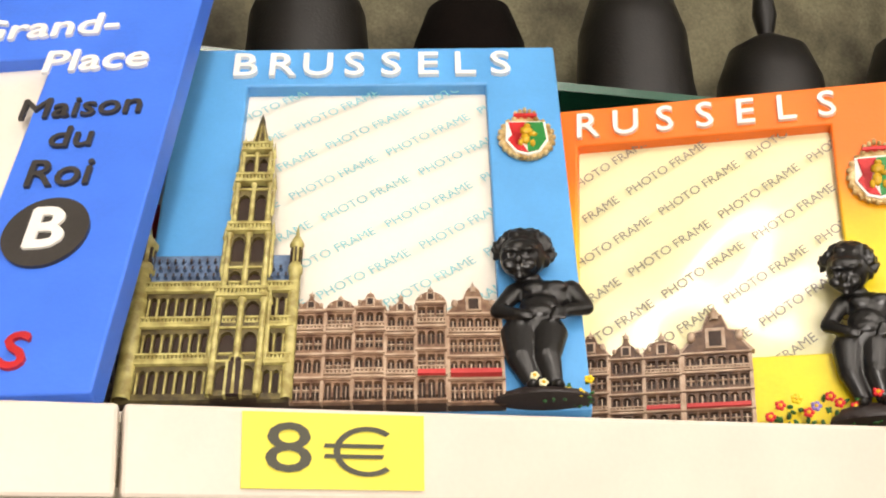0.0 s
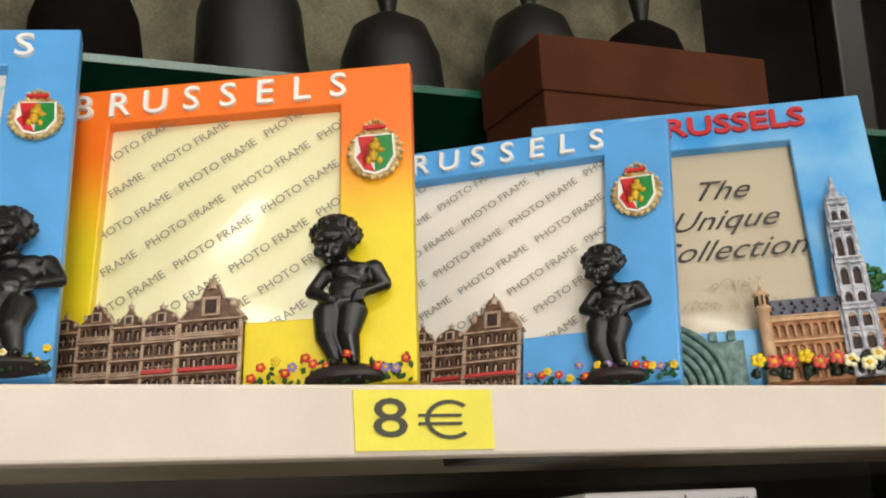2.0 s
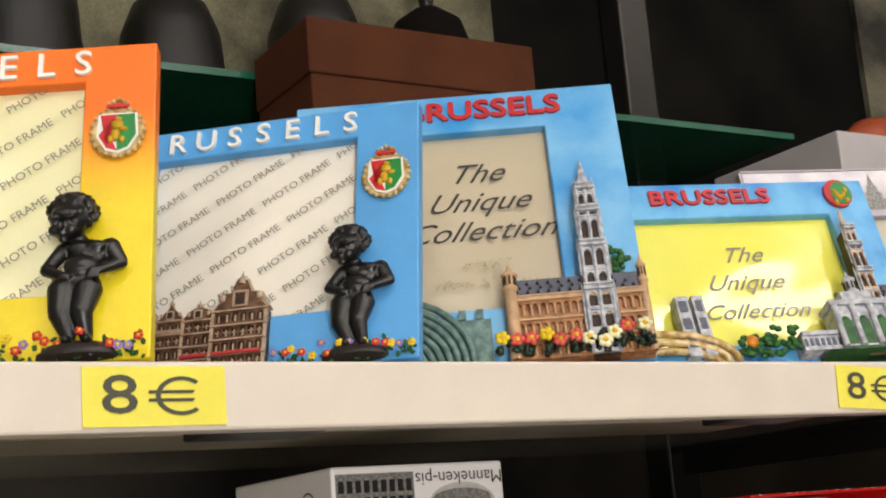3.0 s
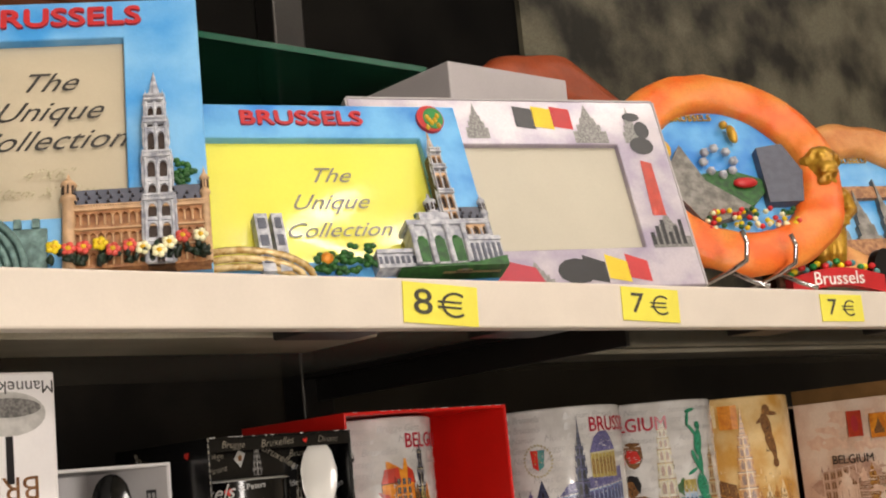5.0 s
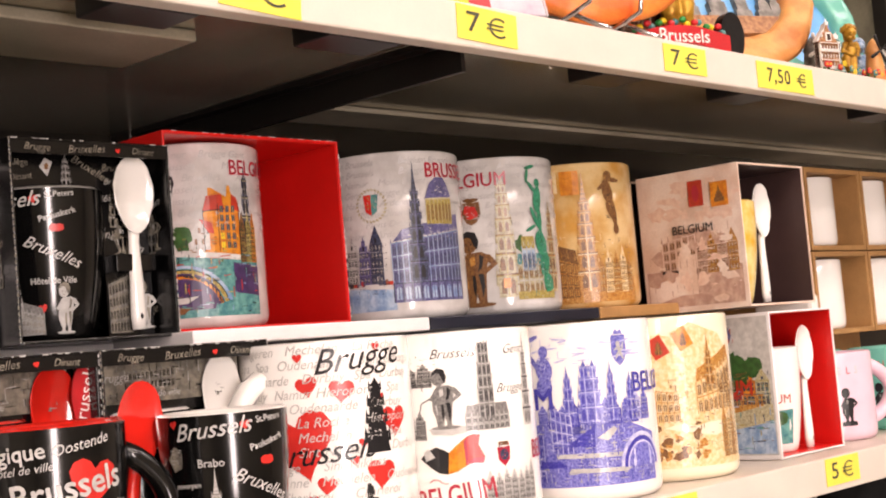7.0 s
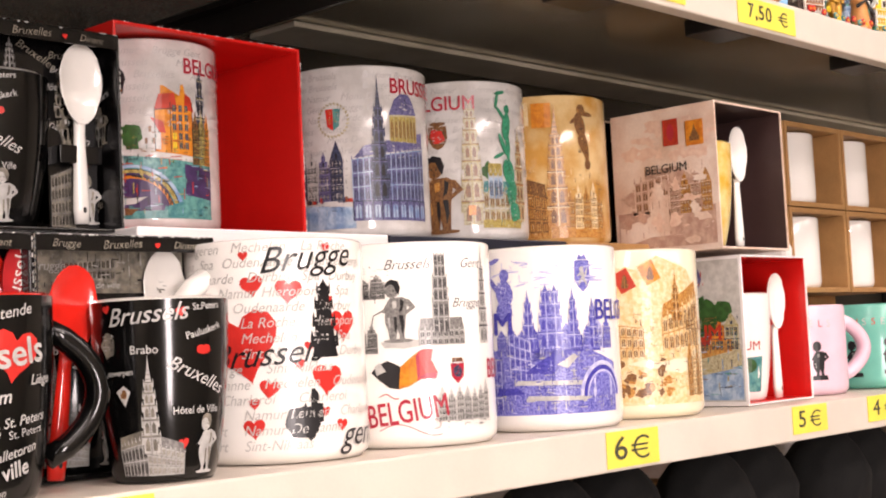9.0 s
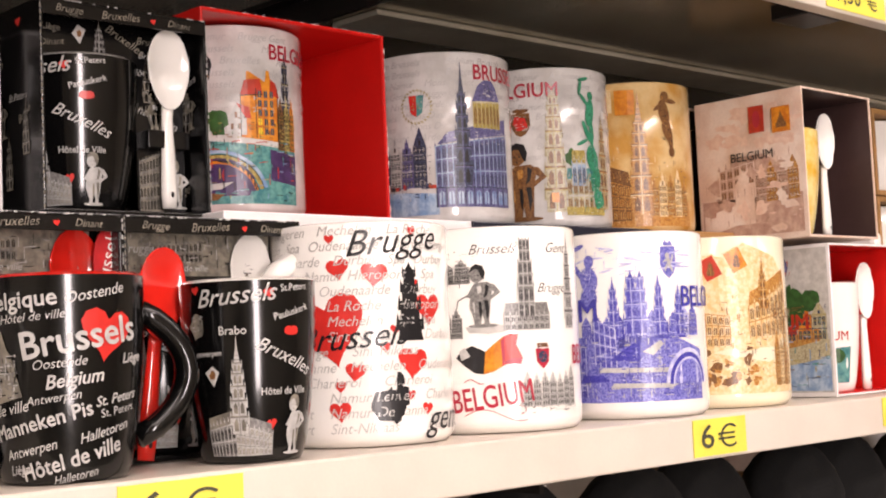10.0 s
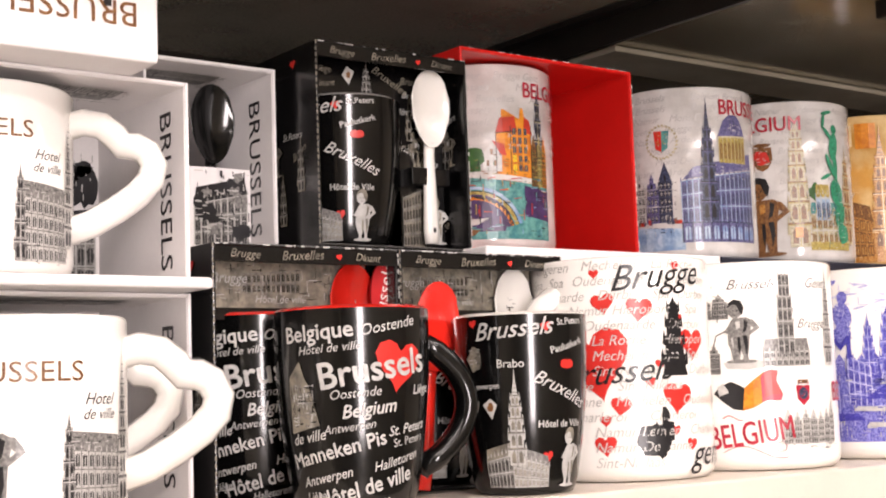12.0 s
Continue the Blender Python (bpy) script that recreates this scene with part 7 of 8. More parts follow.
hatch(bd, W, -0.036, 0.034, 0.034, 0.050, (PR_BLACK, PR_SAND, PR_LEAF, PR_BROWN), 90, 8, 5, 0.003, 0.0004)
for k in range(6):
    tone(bd, W, blotch(-0.0125 + rng.gauss(0, 0.003), 0.0475 + rng.gauss(0, 0.003), 0.0045, 0.0045, k, 12, 0.4), PR_LEAF, 4 + 0.15 * k)
tone(bd, W, blotch(-0.0195, 0.077, 0.0065, 0.009, 9, 16, 0.18), PR_BLACK, 1)
hatch(bd, W, -0.024, -0.015, 0.070, 0.084, (PR_BROWN, PR_STONE), 24, 9, 3, 0.002, 0.0005)
part("street_print", bd, t, "dark houses and trees")
bd = Build()
tone(bd, W, [(-0.034, 0.006), (0.034, 0.006), (0.034, 0.034), (-0.034, 0.040)], PR_TEAL, 0)
tone(bd, W, [(-0.034, 0.010), (0.004, 0.010), (0.008, 0.022), (-0.004, 0.029), (-0.020, 0.030), (-0.034, 0.026)], PR_VIOLET, 2)
tone(bd, W, [(0.016, 0.018), (0.034, 0.016), (0.034, 0.032), (0.016, 0.034)], PR_VIOLET, 2)
for r_, m in ((0.0265, PR_SKYBLUE), (0.0245, PR_BLACK), (0.0240, PR_SAND), (0.0215, PR_BLACK), (0.0210, PR_ORANGE), (0.0195, PR_VIOLET)):
    lo = [(-0.012 + r_ * 1.02 * math.cos(a), 0.007 + r_ * math.sin(a)) for a in (math.pi * j / 22 for j in range(2, 17))]
    hi = [(-0.012 + (r_ - 0.0015) * math.cos(a), 0.007 + (r_ - 0.0015) * math.sin(a)) for a in (math.pi * j / 22 for j in range(16, 1, -1))]
    tone(bd, W, lo + hi, m, 4 + int((0.0265 - r_) * 500))
tone(bd, W, [(-0.034, 0.012), (-0.010, 0.0135), (-0.004, 0.017), (-0.012, 0.0165), (-0.034, 0.0155)], PR_WHITE, 7)
tone(bd, W, [(-0.034, 0.008), (-0.012, 0.008), (-0.008, 0.0115), (-0.034, 0.0115)], PR_BROWN, 6)
hatch(bd, W, -0.034, 0.034, 0.007, 0.038, (PR_BLACK, PR_SAND, PR_TEAL, PR_SKYBLUE, PR_ROOF), 120, 12, 9, 0.006, 0.0004)
part("canal", bd, t, "teal and violet canal with bridge")
part("red_letters", Build().words("BELGIUM", 0.0115, 0.036, 0.0845, PR_CRIMSON, y=-0.0006, wrap=W, bold=0.008, wide=0.85), t)


# ---------------------------------------------------------------- black boxes, cups and spoons


DESIGN = (("Brussels", 0.0135, -0.006, 0.0675, 4), ("Brabo", 0.0064, -0.007, 0.0535, 0), ("Bruxelles", 0.0105, 0.0165, 0.0425, -24), ("H\u00f4tel de Ville", 0.0056, 0.0165, 0.0285, 0), ("St.Peters", 0.0052, 0.021, 0.0705, 4), ("Pauluskerk", 0.0055, 0.0195, 0.0605, 14), ("Antwerpen", 0.0042, -0.0195, 0.0445, 2))


def script_cup(x, y, z, label, r0=0.021, r1=0.0285, h=0.0737, handle=None, twist=0):
    t = curved_mug("cup", x, y, z, r0, r1, h, BLACK_GLAZE, label, handle=handle, inside=WHITE_GLAZE)
    W = taper(r0, r1, h, facing(x, y) + twist)
    bd = Build()
    for s, g, a, b, q in DESIGN:
        bd.words(s, g * 0.76, a * 0.98, b * h / 0.0737, PR_WHITE, wrap=W, turn=q, shear=0.4 if g > 0.009 else 0.0, bold=0.006 if g > 0.009 else 0.014)
    part("white_writing", bd, t, "white names in script")
    for a, b, s in ((0.0085, 0.0685, 0.0045), (0.0095, 0.0155, 0.005), (-0.0235, 0.0705, 0.004)):
        part("printed_heart", Build().flat(heart(a, b * h / 0.0737, s, 10), PR_RED, 0, W), t)
    bd = Build()
    bd.flat(oval(0.0185, 0.0525, 0.0036, 0.0016, 12), PR_RED, 0, W)
    bd.flat(oval(0.0168, 0.0538, 0.0018, 0.0009, 10, 15), PR_RED, 0, W)
    bd.flat(oval(0.0202, 0.0538, 0.0018, 0.0009, 10, -15), PR_RED, 0, W)
    part("printed_lips", bd, t)
    bd = Build()
    spire_print(bd, W, -0.0055, 0.012, 0.0075, 0.040, PR_WHITE, DIM_PRINT, PR_GREY, 3, 5, 0.28)
    gothic_print(bd, W, -0.022, -0.008, 0.003, 0.0135, PR_GREY, BLACK_CARD, PR_WHITE, 7, 2, 0, rise=0.003, roof=DIM_PRINT, rh=0.005)
    gothic_print(bd, W, -0.008, 0.010, 0.003, 0.0165, PR_WHITE, DIM_PRINT, PR_GREY, 8, 3, 1, rise=-0.005, roof=PR_GREY, rh=0.004)
    part("white_hall", bd, t, "white engraved hall")
    bd = Build()
    statue_print(bd, W, 0.0225, 0.003, 0.024, PR_WHITE, DIM_PRINT, PR_WHITE)
    part("printed_statue", bd, t, "pale fountain statue print")
    bd = Build()
    tone(bd, W, blotch(-0.0235, 0.056, 0.0040, 0.0048, 3, 14, 0.2), DIM_PRINT, 0)
    hatch(bd, W, -0.0265, -0.0205, 0.052, 0.060, (BLACK_CARD, PR_WHITE), 20, 4, 2, 0.002, 0.0003)
    tone(bd, W, [(-0.0205, 0.037), (-0.0165, 0.0395), (-0.0135, 0.037), (-0.0165, 0.031)], PR_WHITE, 0)
    tone(bd, W, blotch(-0.0168, 0.0358, 0.0014, 0.0018, 5), PR_BROWN, 1)
    part("printed_rosette", bd, t)
    return t


script_cup(0.570, 0.0315, LOW + 0.0002, "glossy black cup with white script and hall")


def name_cup(x, y, z, label, handle=None):
    r0, r1, h = 0.0235, 0.0305, 0.0755
    t = curved_mug("cup", x, y, z, r0, r1, h, BLACK_GLAZE, label, handle=handle, inside=RED_GLAZE)
    W = taper(r0, r1, h, facing(x, y))
    part("printed_heart", Build().flat(heart(0.0165, 0.0545, 0.0215, -8), PR_RED, 0.0001, W), t, "large red heart")
    bd = Build()
    bold_words(bd, W, (("Belgique", 0.0086, -0.0165, 0.0665, 4, 0.018, 0), ("Oostende", 0.0058, 0.0115, 0.0685, 10, 0.006, 0.3), ("Brussels", 0.0140, 0.0065, 0.0525, 8, 0.018, 0), ("H\u00f4tel de ville", 0.0046, -0.012, 0.0605, 4, 0.0, 0.3), ("Oostende", 0.005, -0.002, 0.0435, 4, 0.0, 0.3),
                        ("Belgium", 0.0070, 0.0035, 0.0375, 6, 0.018, 0.3), ("Antwerpen", 0.0046, -0.0045, 0.031, 6, 0.0, 0.3), ("St. Peters", 0.0052, 0.0215, 0.030, 8, 0.012, 0.3), ("St. Peters", 0.0044, 0.0225, 0.0255, 8, 0.0, 0), ("Manneken Pis", 0.0078, -0.0105, 0.0225, 12, 0.02, 0),
                        ("Halletoren", 0.0053, 0.0165, 0.018, 12, 0.006, 0.3), ("Antwerpen", 0.0052, -0.0155, 0.0125, 10, 0.01, 0.3), ("H\u00f4tel de ville", 0.0084, 0.0025, 0.0085, 12, 0.02, 0), ("Li\u00e8ge", 0.005, -0.0215, 0.0055, 6, 0.006, 0.3), ("Halletoren", 0.0046, 0.004, 0.0025, 8, 0.0, 0.3),
                        ("Li\u00e8ge", 0.0052, 0.0285, 0.0445, 4, 0.02, 0.2), ("de ville", 0.0058, -0.0225, 0.0275, 8, 0.006, 0.3)), PR_WHITE, -0.0003)
    part("white_writing", bd, t, "white place names")
    bd = Build().flat([(-0.031, 0.029), (-0.0165, 0.032), (-0.0205, 0.047), (-0.024, 0.052), (-0.0245, 0.056), (-0.026, 0.052), (-0.0305, 0.050)], DIM_PRINT, 0, W)
    hatch(bd, W, -0.030, -0.0185, 0.031, 0.047, (PR_WHITE, BLACK_CARD, PR_GREY), 110, 5, 1, 0.004, 0.0004)
    part("grey_print", bd, t)
    return t


name_cup(0.4855, 0.0335, LOW + 0.0002, "glossy black cup with white names and red heart", handle=-12)


def black_box(x0, x1, y0, y1, z0, z1, label, plain=False):
    t = gift_box("gift_box", x0, x1, y0, y1, z0, z1, BLACK_CARD, BLACK_CARD, label)
    w, h, d = x1 - x0, z1 - z0, y1 - y0
    g = random.Random(int(x0 * 1000))
    bd = Build()
    for n_, along in ((int(w / 0.0036), 0), (int(h / 0.0030), 1), (int(h / 0.0036), 2)):
        for k in range(n_):
            a = 0.0012 + 0.0036 * k if along != 1 else 0.0012 + 0.0030 * k
            e, q = a + g.uniform(0.0008, 0.0034), g.uniform(0.0001, 0.0005)
            if along == 0 and g.random() < 0.6:
                bd.box(a, min(e, w), -0.0002, 0.0002, h - 0.0003 - q, h - 0.0001, PR_WHITE)
            elif along == 1:
                bd.box(-0.0002, q, -0.0002, 0.0002, a, min(a + 0.0017, h), DIM_PRINT)
            elif along == 2:
                bd.box(w - q, w + 0.0002, -0.0002, 0.0002, a, min(e, h), PR_WHITE)
    part("worn_edge", bd, t, "white worn card edges")
    flap = part("front_flap", Build().box(0.0008, w - 0.0008, -0.0001, 0.0008, h - 0.0074, h - 0.0013, BLACK_CARD), t)
    for s, g_, x, q in (("Brugge", 0.0062, w * 0.16, -2), ("Bruxelles", 0.0068, w * 0.46, 3), ("Dinant", 0.0058, w * 0.82, -2)):
        part("printed_name", Build().words(s, g_ * 0.8, x, h - 0.0044, DIM_PRINT, y=-0.0005, turn=q, shear=0.3), flap)
    part("printed_heart", Build().flat(heart(w * 0.66, h - 0.0044, 0.003, 10), PR_RED, -0.0005), flap)
    bd = Build()
    black_scatter(bd, 0.003, w - 0.003, 0.003, h - 0.008, int(x0 * 1000), 22, d - 0.0024)
    tone(bd, lambda a, b, c: (a, d - 0.0024 + b, c), [(w * 0.34, h - 0.019), (w * 0.38, h - 0.015), (w * 0.42, h - 0.018), (w * 0.385, h - 0.024)], PR_WHITE, 3)
    for c, seed in ((-0.0003, 3), (w - 0.0021, 8)):
        v = Build()
        black_scatter(v, 0.003, d - 0.003, 0.003, h - 0.003, seed, 22)
        part("side_print", side_facing(Build(), v, c, d), t, "dim grey names and pictures")
    part("inside_print", bd, t, "dim grey inside print")
    return t


black_box(0.518, 0.6055, 0.108, 0.205, UP - 0.0017, UP + 0.0945, "black gift box with white script cup and spoon")
script_cup(0.5525, 0.140, UP + 0.0002, "glossy black cup inside black gift box", h=0.072, twist=-28)
spoon(0.589, 0.1165, UP + 0.003, WHITE_GLAZE, "white ceramic spoon tied in black gift box", length=0.0865)
t = thing("spoon_card", pose(0.5755, 0.125, UP), "black printed card holding the spoon", "card")
part("card", Build().box(0, 0.0265, 0, 0.001, 0, 0.0905, BLACK_CARD), t)
bd = Build()
black_scatter(bd, 0.001, 0.0255, 0.040, 0.089, 4, 14, -0.0002)
statue_print(bd, lambda a, b, c: (a, b - 0.0002, c), 0.0215, 0.004, 0.024, PR_WHITE, DIM_PRINT, PR_WHITE)
bd.flat(heart(0.0205, 0.034, 0.005, 20), PR_RED, -0.0004)
part("scattered_print", bd, t, "white names, statue and spires")
t2 = thing("printed_card", pose(0.5195, 0.124, UP + 0.0735), "black printed card above the cup", "card")
part("card", Build().box(0, 0.0555, 0, 0.001, 0, 0.0175, BLACK_CARD), t2)
bd = Build()
FLAT = lambda a, b, c: (a, b - 0.0003, c)
bd.words("Li\u00e8ge", 0.0045, 0.012, 0.012, DIM_PRINT, wrap=FLAT)
bd.words("Dinant", 0.0045, 0.012, 0.005, DIM_PRINT, wrap=FLAT, turn=8, shear=0.3)
bd.words("Bruxelles", 0.006, 0.050, 0.010, DIM_PRINT, wrap=FLAT, turn=-28, shear=0.3)
tone(bd, FLAT, [(0.0225, 0.010), (0.0255, 0.0145), (0.0295, 0.0125), (0.0265, 0.0055)], PR_WHITE, 1)
tone(bd, FLAT, blotch(0.0262, 0.0105, 0.0013, 0.0016, 3), PR_BROWN, 2)
spire_print(bd, FLAT, 0.0365, 0.001, 0.005, 0.0165, PR_GREY, BLACK_CARD, PR_WHITE, 0, 4)
part("scattered_print", bd, t2, "white names and a spire")
part("band", Build().box(0.002, 0.025, -0.0075, 0.0005, 0.032, 0.0405, BLACK_CARD, bevel=0.0004), t)
bd = Build()
gothic_print(bd, FLAT, 0.001, 0.0135, 0.002, 0.026, DIM_PRINT, BLACK_CARD, PR_GREY, 7, 4, 0, rise=0.005)
part("hall_print", bd, t, "dim grey hall front")

for x0, x1, col in ((0.4420, 0.5315, RED_GLAZE), (0.5325, 0.6260, WHITE_GLAZE)):
    b = black_box(x0, x1, 0.066, 0.150, LOW + 0.0002, LOW + 0.1055, "black gift box with printed card, cup and spoon")
    pad = thing("printed_card", pose(x0 + 0.003, 0.082, LOW + 0.0025), "black card with dim grey photographs inside box", "card")
    part("card", Build().box(0, x1 - x0 - 0.006, 0, 0.0012, 0.073, 0.1, BLACK_CARD), pad)
    bd = Build().flat(rect(0.002, x1 - x0 - 0.010, 0.078, 0.097), DIM_PRINT, -0.0004)
    CARD = lambda a, b, c: (a, b - 0.0005, c)
    gothic_print(bd, CARD, 0.018, 0.046, 0.084, 0.092, DIM_PRINT, BLACK_CARD, PR_GREY, 12, 2, 1, rise=0.002)
    hatch(bd, CARD, 0.003, x1 - x0 - 0.011, 0.079, 0.096, (BLACK_CARD, PR_GREY, PR_WHITE), 110, int(x0 * 1000), 4, 0.005, 0.0003)
    bd.words("Brugge", 0.006, 0.012, 0.09, PR_WHITE, y=-0.0012, shear=0.2)
    bd.words("H\u00f4tel de ville", 0.0045, 0.036, 0.0815, PR_WHITE, y=-0.0012, shear=0.2)
    part("print", bd, pad)
    name_cup(x0 + 0.038, 0.1, LOW + 0.0018, "black cup with red inside standing in gift box") if col is RED_GLAZE else script_cup(x0 + 0.035, 0.1, LOW + 0.0018, "black cup with white inside standing in gift box")
    spoon(x0 + 0.0735, 0.0785, LOW + 0.0022, col, ("red" if col is RED_GLAZE else "white") + " ceramic spoon standing in black gift box", length=0.098)
t = thing("paddle_label", pose(0.5275, 0.0725, LOW + 0.0022), "red oval label with white letters in gift box", "label")
part("paddle", Build().prism(oval(0, 0.083, 0.0062, 0.0145, 20), 0, 0.001, RED_PAINT).box(-0.001, 0.001, 0, 0.001, 0, 0.07, RED_PAINT), t)
part("letters", Build().words("Brussels", 0.009, 0.0, 0.083, WHITE_PAINT, y=-0.0003, turn=75), t)
spoon(0, 0, 0, RED_GLAZE, "red ceramic spoon leaning by the black cup", at=pose(0.5325, 0.052, LOW + 0.0022, 0, 7, 0), length=0.089)

# ---------------------------------------------------------------- white boxes and cups with heart handles
def white_box(x0, x1, y0, y1, z0, z1, label, upside=False):
    t = gift_box("gift_box", x0, x1, y0, y1, z0, z1, WHITE_CARD, WHITE_CARD, label)
    w, h, d = x1 - x0, z1 - z0, y1 - y0
    bd = Build()
    # writing on the inner side of the right wall
    v = Build()
    v.words("BRUSSELS", 0.0150, h * 0.52, 0.0, PR_BLACK, wide=1.05)
    bd.add([(w - 0.0021, d * 0.20 - p[2], h - p[0]) for p in v.v], v.f, PR_BLACK)
    part("inside_letters", bd, t, "black letters running down the side")
    bd = Build()
    bd.words("Manneken-pis", 0.0085, w * 0.60, h * 0.55, DARK_INK, y=d - 0.0026, turn=-90)
    W = lambda a, b, c: (a, d - 0.0025 + b, c)
    gothic_print(bd, W, w * 0.60, w * 0.96, 0.004, h * 0.38, PR_GREY, PR_BLACK, PR_WHITE, 8, 3, 0, rise=0.004, roof=PR_BLACK, rh=0.005)
    hatch(bd, W, w * 0.60, w * 0.96, 0.004, h * 0.40, (PR_BLACK, PR_PALE), 80, 5, 3, 0.004, 0.0004)
    tone(bd, W, blotch(w * 0.80, h * 0.66, 0.010, 0.012, 3), PR_PALE, 0)
    tone(bd, W, blotch(w * 0.78, h * 0.60, 0.007, 0.008, 4), PR_GREY, 1)
    tone(bd, W, blotch(w * 0.91, h * 0.60, 0.006, 0.009, 5, 16, 0.4), PR_BLACK, 2)
    tone(bd, W, blotch(w * 0.90, h * 0.72, 0.004, 0.004, 6, 12, 0.3), PR_BLACK, 2)
    hatch(bd, W, w * 0.70, w * 0.95, h * 0.48, h * 0.8, (PR_WHITE, PR_BLACK), 50, 7, 4, 0.004, 0.0004)
    part("inside_print", bd, t, "grey engraving inside the box")
    v = Build()
    gothic_print(v, None, 0.012, w - 0.02, 0.006, 0.018, PR_PALE, PR_GREY, PR_BLACK, 12, 1, 0, roof=PR_GREY)
    hatch(v, None, 0.010, w - 0.016, 0.004, 0.030, (PR_GREY, PR_BLACK, PR_PALE), 120, 4, 3, 0.006, 0.0004)
    bd = Build()
    for f, m in zip(v.f, v.m):
        bd.add([(v.v[i][0], 0.012 + v.v[i][2], h - 0.0021 + v.v[i][1]) for i in f], [tuple(range(len(f)))], v.mats[m])
    part("ceiling_print", bd, t, "grey engraving under the top panel")
    return t


def heart_cup(x, y, z, label, turn):
    r, h = 0.034, 0.0725
    t = straight_mug("cup", x, y, z, r, h, WHITE_GLAZE, label)
    path = heart_handle(r, h)
    part("handle", Build().tube(path, 0.0056, WHITE_GLAZE, flat=1.1), t, "heart-shaped handle", at=pose(0, 0, 0, 0, 0, turn))
    W = bend(r, facing(x, y))
    bd = Build()
    bd.words("BRUSSELS", 0.0095, -0.006, 0.0535, PR_BROWN, wrap=W, wide=1.1)
    bd.words("Hotel", 0.0055, 0.0225, 0.0445, PR_BLACK, wrap=W, shear=0.4)
    bd.words("de ville", 0.005, 0.0225, 0.0395, PR_BLACK, wrap=W, shear=0.4)
    part("dark_letters", bd, t)
    bd = Build()
    gothic_print(bd, W, 0.0095, 0.0335, 0.004, 0.0285, PR_PALE, PR_BLACK, PR_GREY, 9, 4, 0, rise=-0.002, roof=PR_GREY, rh=0.006)
    spire_print(bd, W, 0.0105, 0.004, 0.0045, 0.037, PR_GREY, PR_BLACK, PR_PALE, 3, 5, 0.16)
    spire_print(bd, W, 0.0355, 0.01, 0.0065, 0.055, PR_PALE, PR_BLACK, PR_GREY, 3, 6, 0.28)
    hatch(bd, W, 0.009, 0.034, 0.003, 0.033, (PR_BLACK, PR_PALE, PR_GREY), 110, 4, 6, 0.003, 0.0003)
    part("hall_print", bd, t, "grey engraved hall")
    bd = Build()
    statue_print(bd, W, -0.0135, 0.009, 0.036, PR_GREY, PR_BLACK, PR_PALE)
    tone(bd, W, blotch(-0.0125, 0.0075, 0.008, 0.0026, 4), PR_PALE, 0)
    part("statue_print", bd, t, "grey engraved statue")
    return t


white_box(0.338, 0.437, 0.075, 0.165, LOW + 0.0002, LOW + 0.0855, "white printed gift box with a heart-handled cup")
white_box(0.338, 0.437, 0.075, 0.165, LOW + 0.0905, LOW + 0.171, "white printed gift box stacked on another box")
t = thing("box_lid", pose(0.33, 0.055, LOW + 0.0858), "white card lid between the stacked boxes", "lid")
part("lid", Build().box(0, 0.107, 0, 0.11, 0, 0.0045, WHITE_CARD, bevel=0.0015), t)
heart_cup(0.358, 0.042, LOW + 0.0002, "white cup with heart handle and grey hall", -28)
heart_cup(0.3655, 0.083 + 0.026, LOW + 0.0925, "white cup with heart handle inside white box", -28)
heart_cup(0.372, 0.1105, LOW + 0.0022, "white cup with heart handle in lower box", -28)
white_box(0.445, 0.512, 0.135, 0.225, UP - 0.0017, UP + 0.085, "white printed gift box with a black spoon inside")
low = thing("card_tray", pose(0.44, 0.152, LOW + 0.0002), "white card box under the stacked boxes", "tray")
part("sheet", Build().box(0, 0.155, 0, 0.10, 0, UP - 0.0019 - LOW - 0.0002, WHITE_CARD, bevel=0.001), low)
spoon(0.494, 0.165, UP + 0.012, BLACK_GLAZE, "black ceramic spoon in white gift box", length=0.07)

straight_mug("cup", 0.4665, 0.182, UP, 0.0185, 0.060, WHITE_GLAZE, "white cup half hidden in white gift box")
t = thing("printed_card", pose(0.478, 0.158, UP), "card with dark grey photographs inside white box", "card")
part("card", Build().box(0, 0.032, 0, 0.001, 0, 0.040, WHITE_CARD), t)
bd = Build()
gothic_print(bd, FLAT, 0.002, 0.030, 0.002, 0.022, PR_GREY, PR_BLACK, PR_PALE, 8, 3, 0, rise=0.006, roof=PR_BLACK)
for k in range(12):
    tone(bd, FLAT, blotch(rng.uniform(0.004, 0.028), rng.uniform(0.004, 0.036), rng.uniform(0.002, 0.005), rng.uniform(0.002, 0.005), k, 12, 0.4), (PR_BLACK, PR_GREY)[k % 2], 3 + 0.3 * k)
hatch(bd, FLAT, 0.001, 0.031, 0.001, 0.038, (PR_BLACK, PR_PALE), 70, 9, 8, 0.005, 0.0005)
part("photograph", bd, t, "dark grey printed photographs")

# closed box on top, printed upside down
x0, x1, y0, z0 = 0.334, 0.4135, 0.052, LOW + 0.1712
t = thing("closed_box", pose(x0, y0, z0), "white printed box standing upside down on boxes", "gift box", "gift boxes on the shelf")
w, h, d = x1 - x0, 0.0645, 0.1
part("body", Build().box(0, w, 0, d, 0, h, WHITE_CARD, bevel=0.0012), t)
part("printed_name", Build().words("BRUSSELS", 0.0135, w * 0.52, h * 0.28, PR_BROWN, y=-0.0004, turn=180, wide=1.05), t)
part("printed_name", Build().words("Manneken-pis", 0.0075, w * 0.73, h - 0.006, DARK_INK, y=-0.0004, turn=180), t)
bd = Build()
bd.flat(rect(0.0015, w * 0.46, h * 0.5, h - 0.003), PR_GREY, -0.0003)
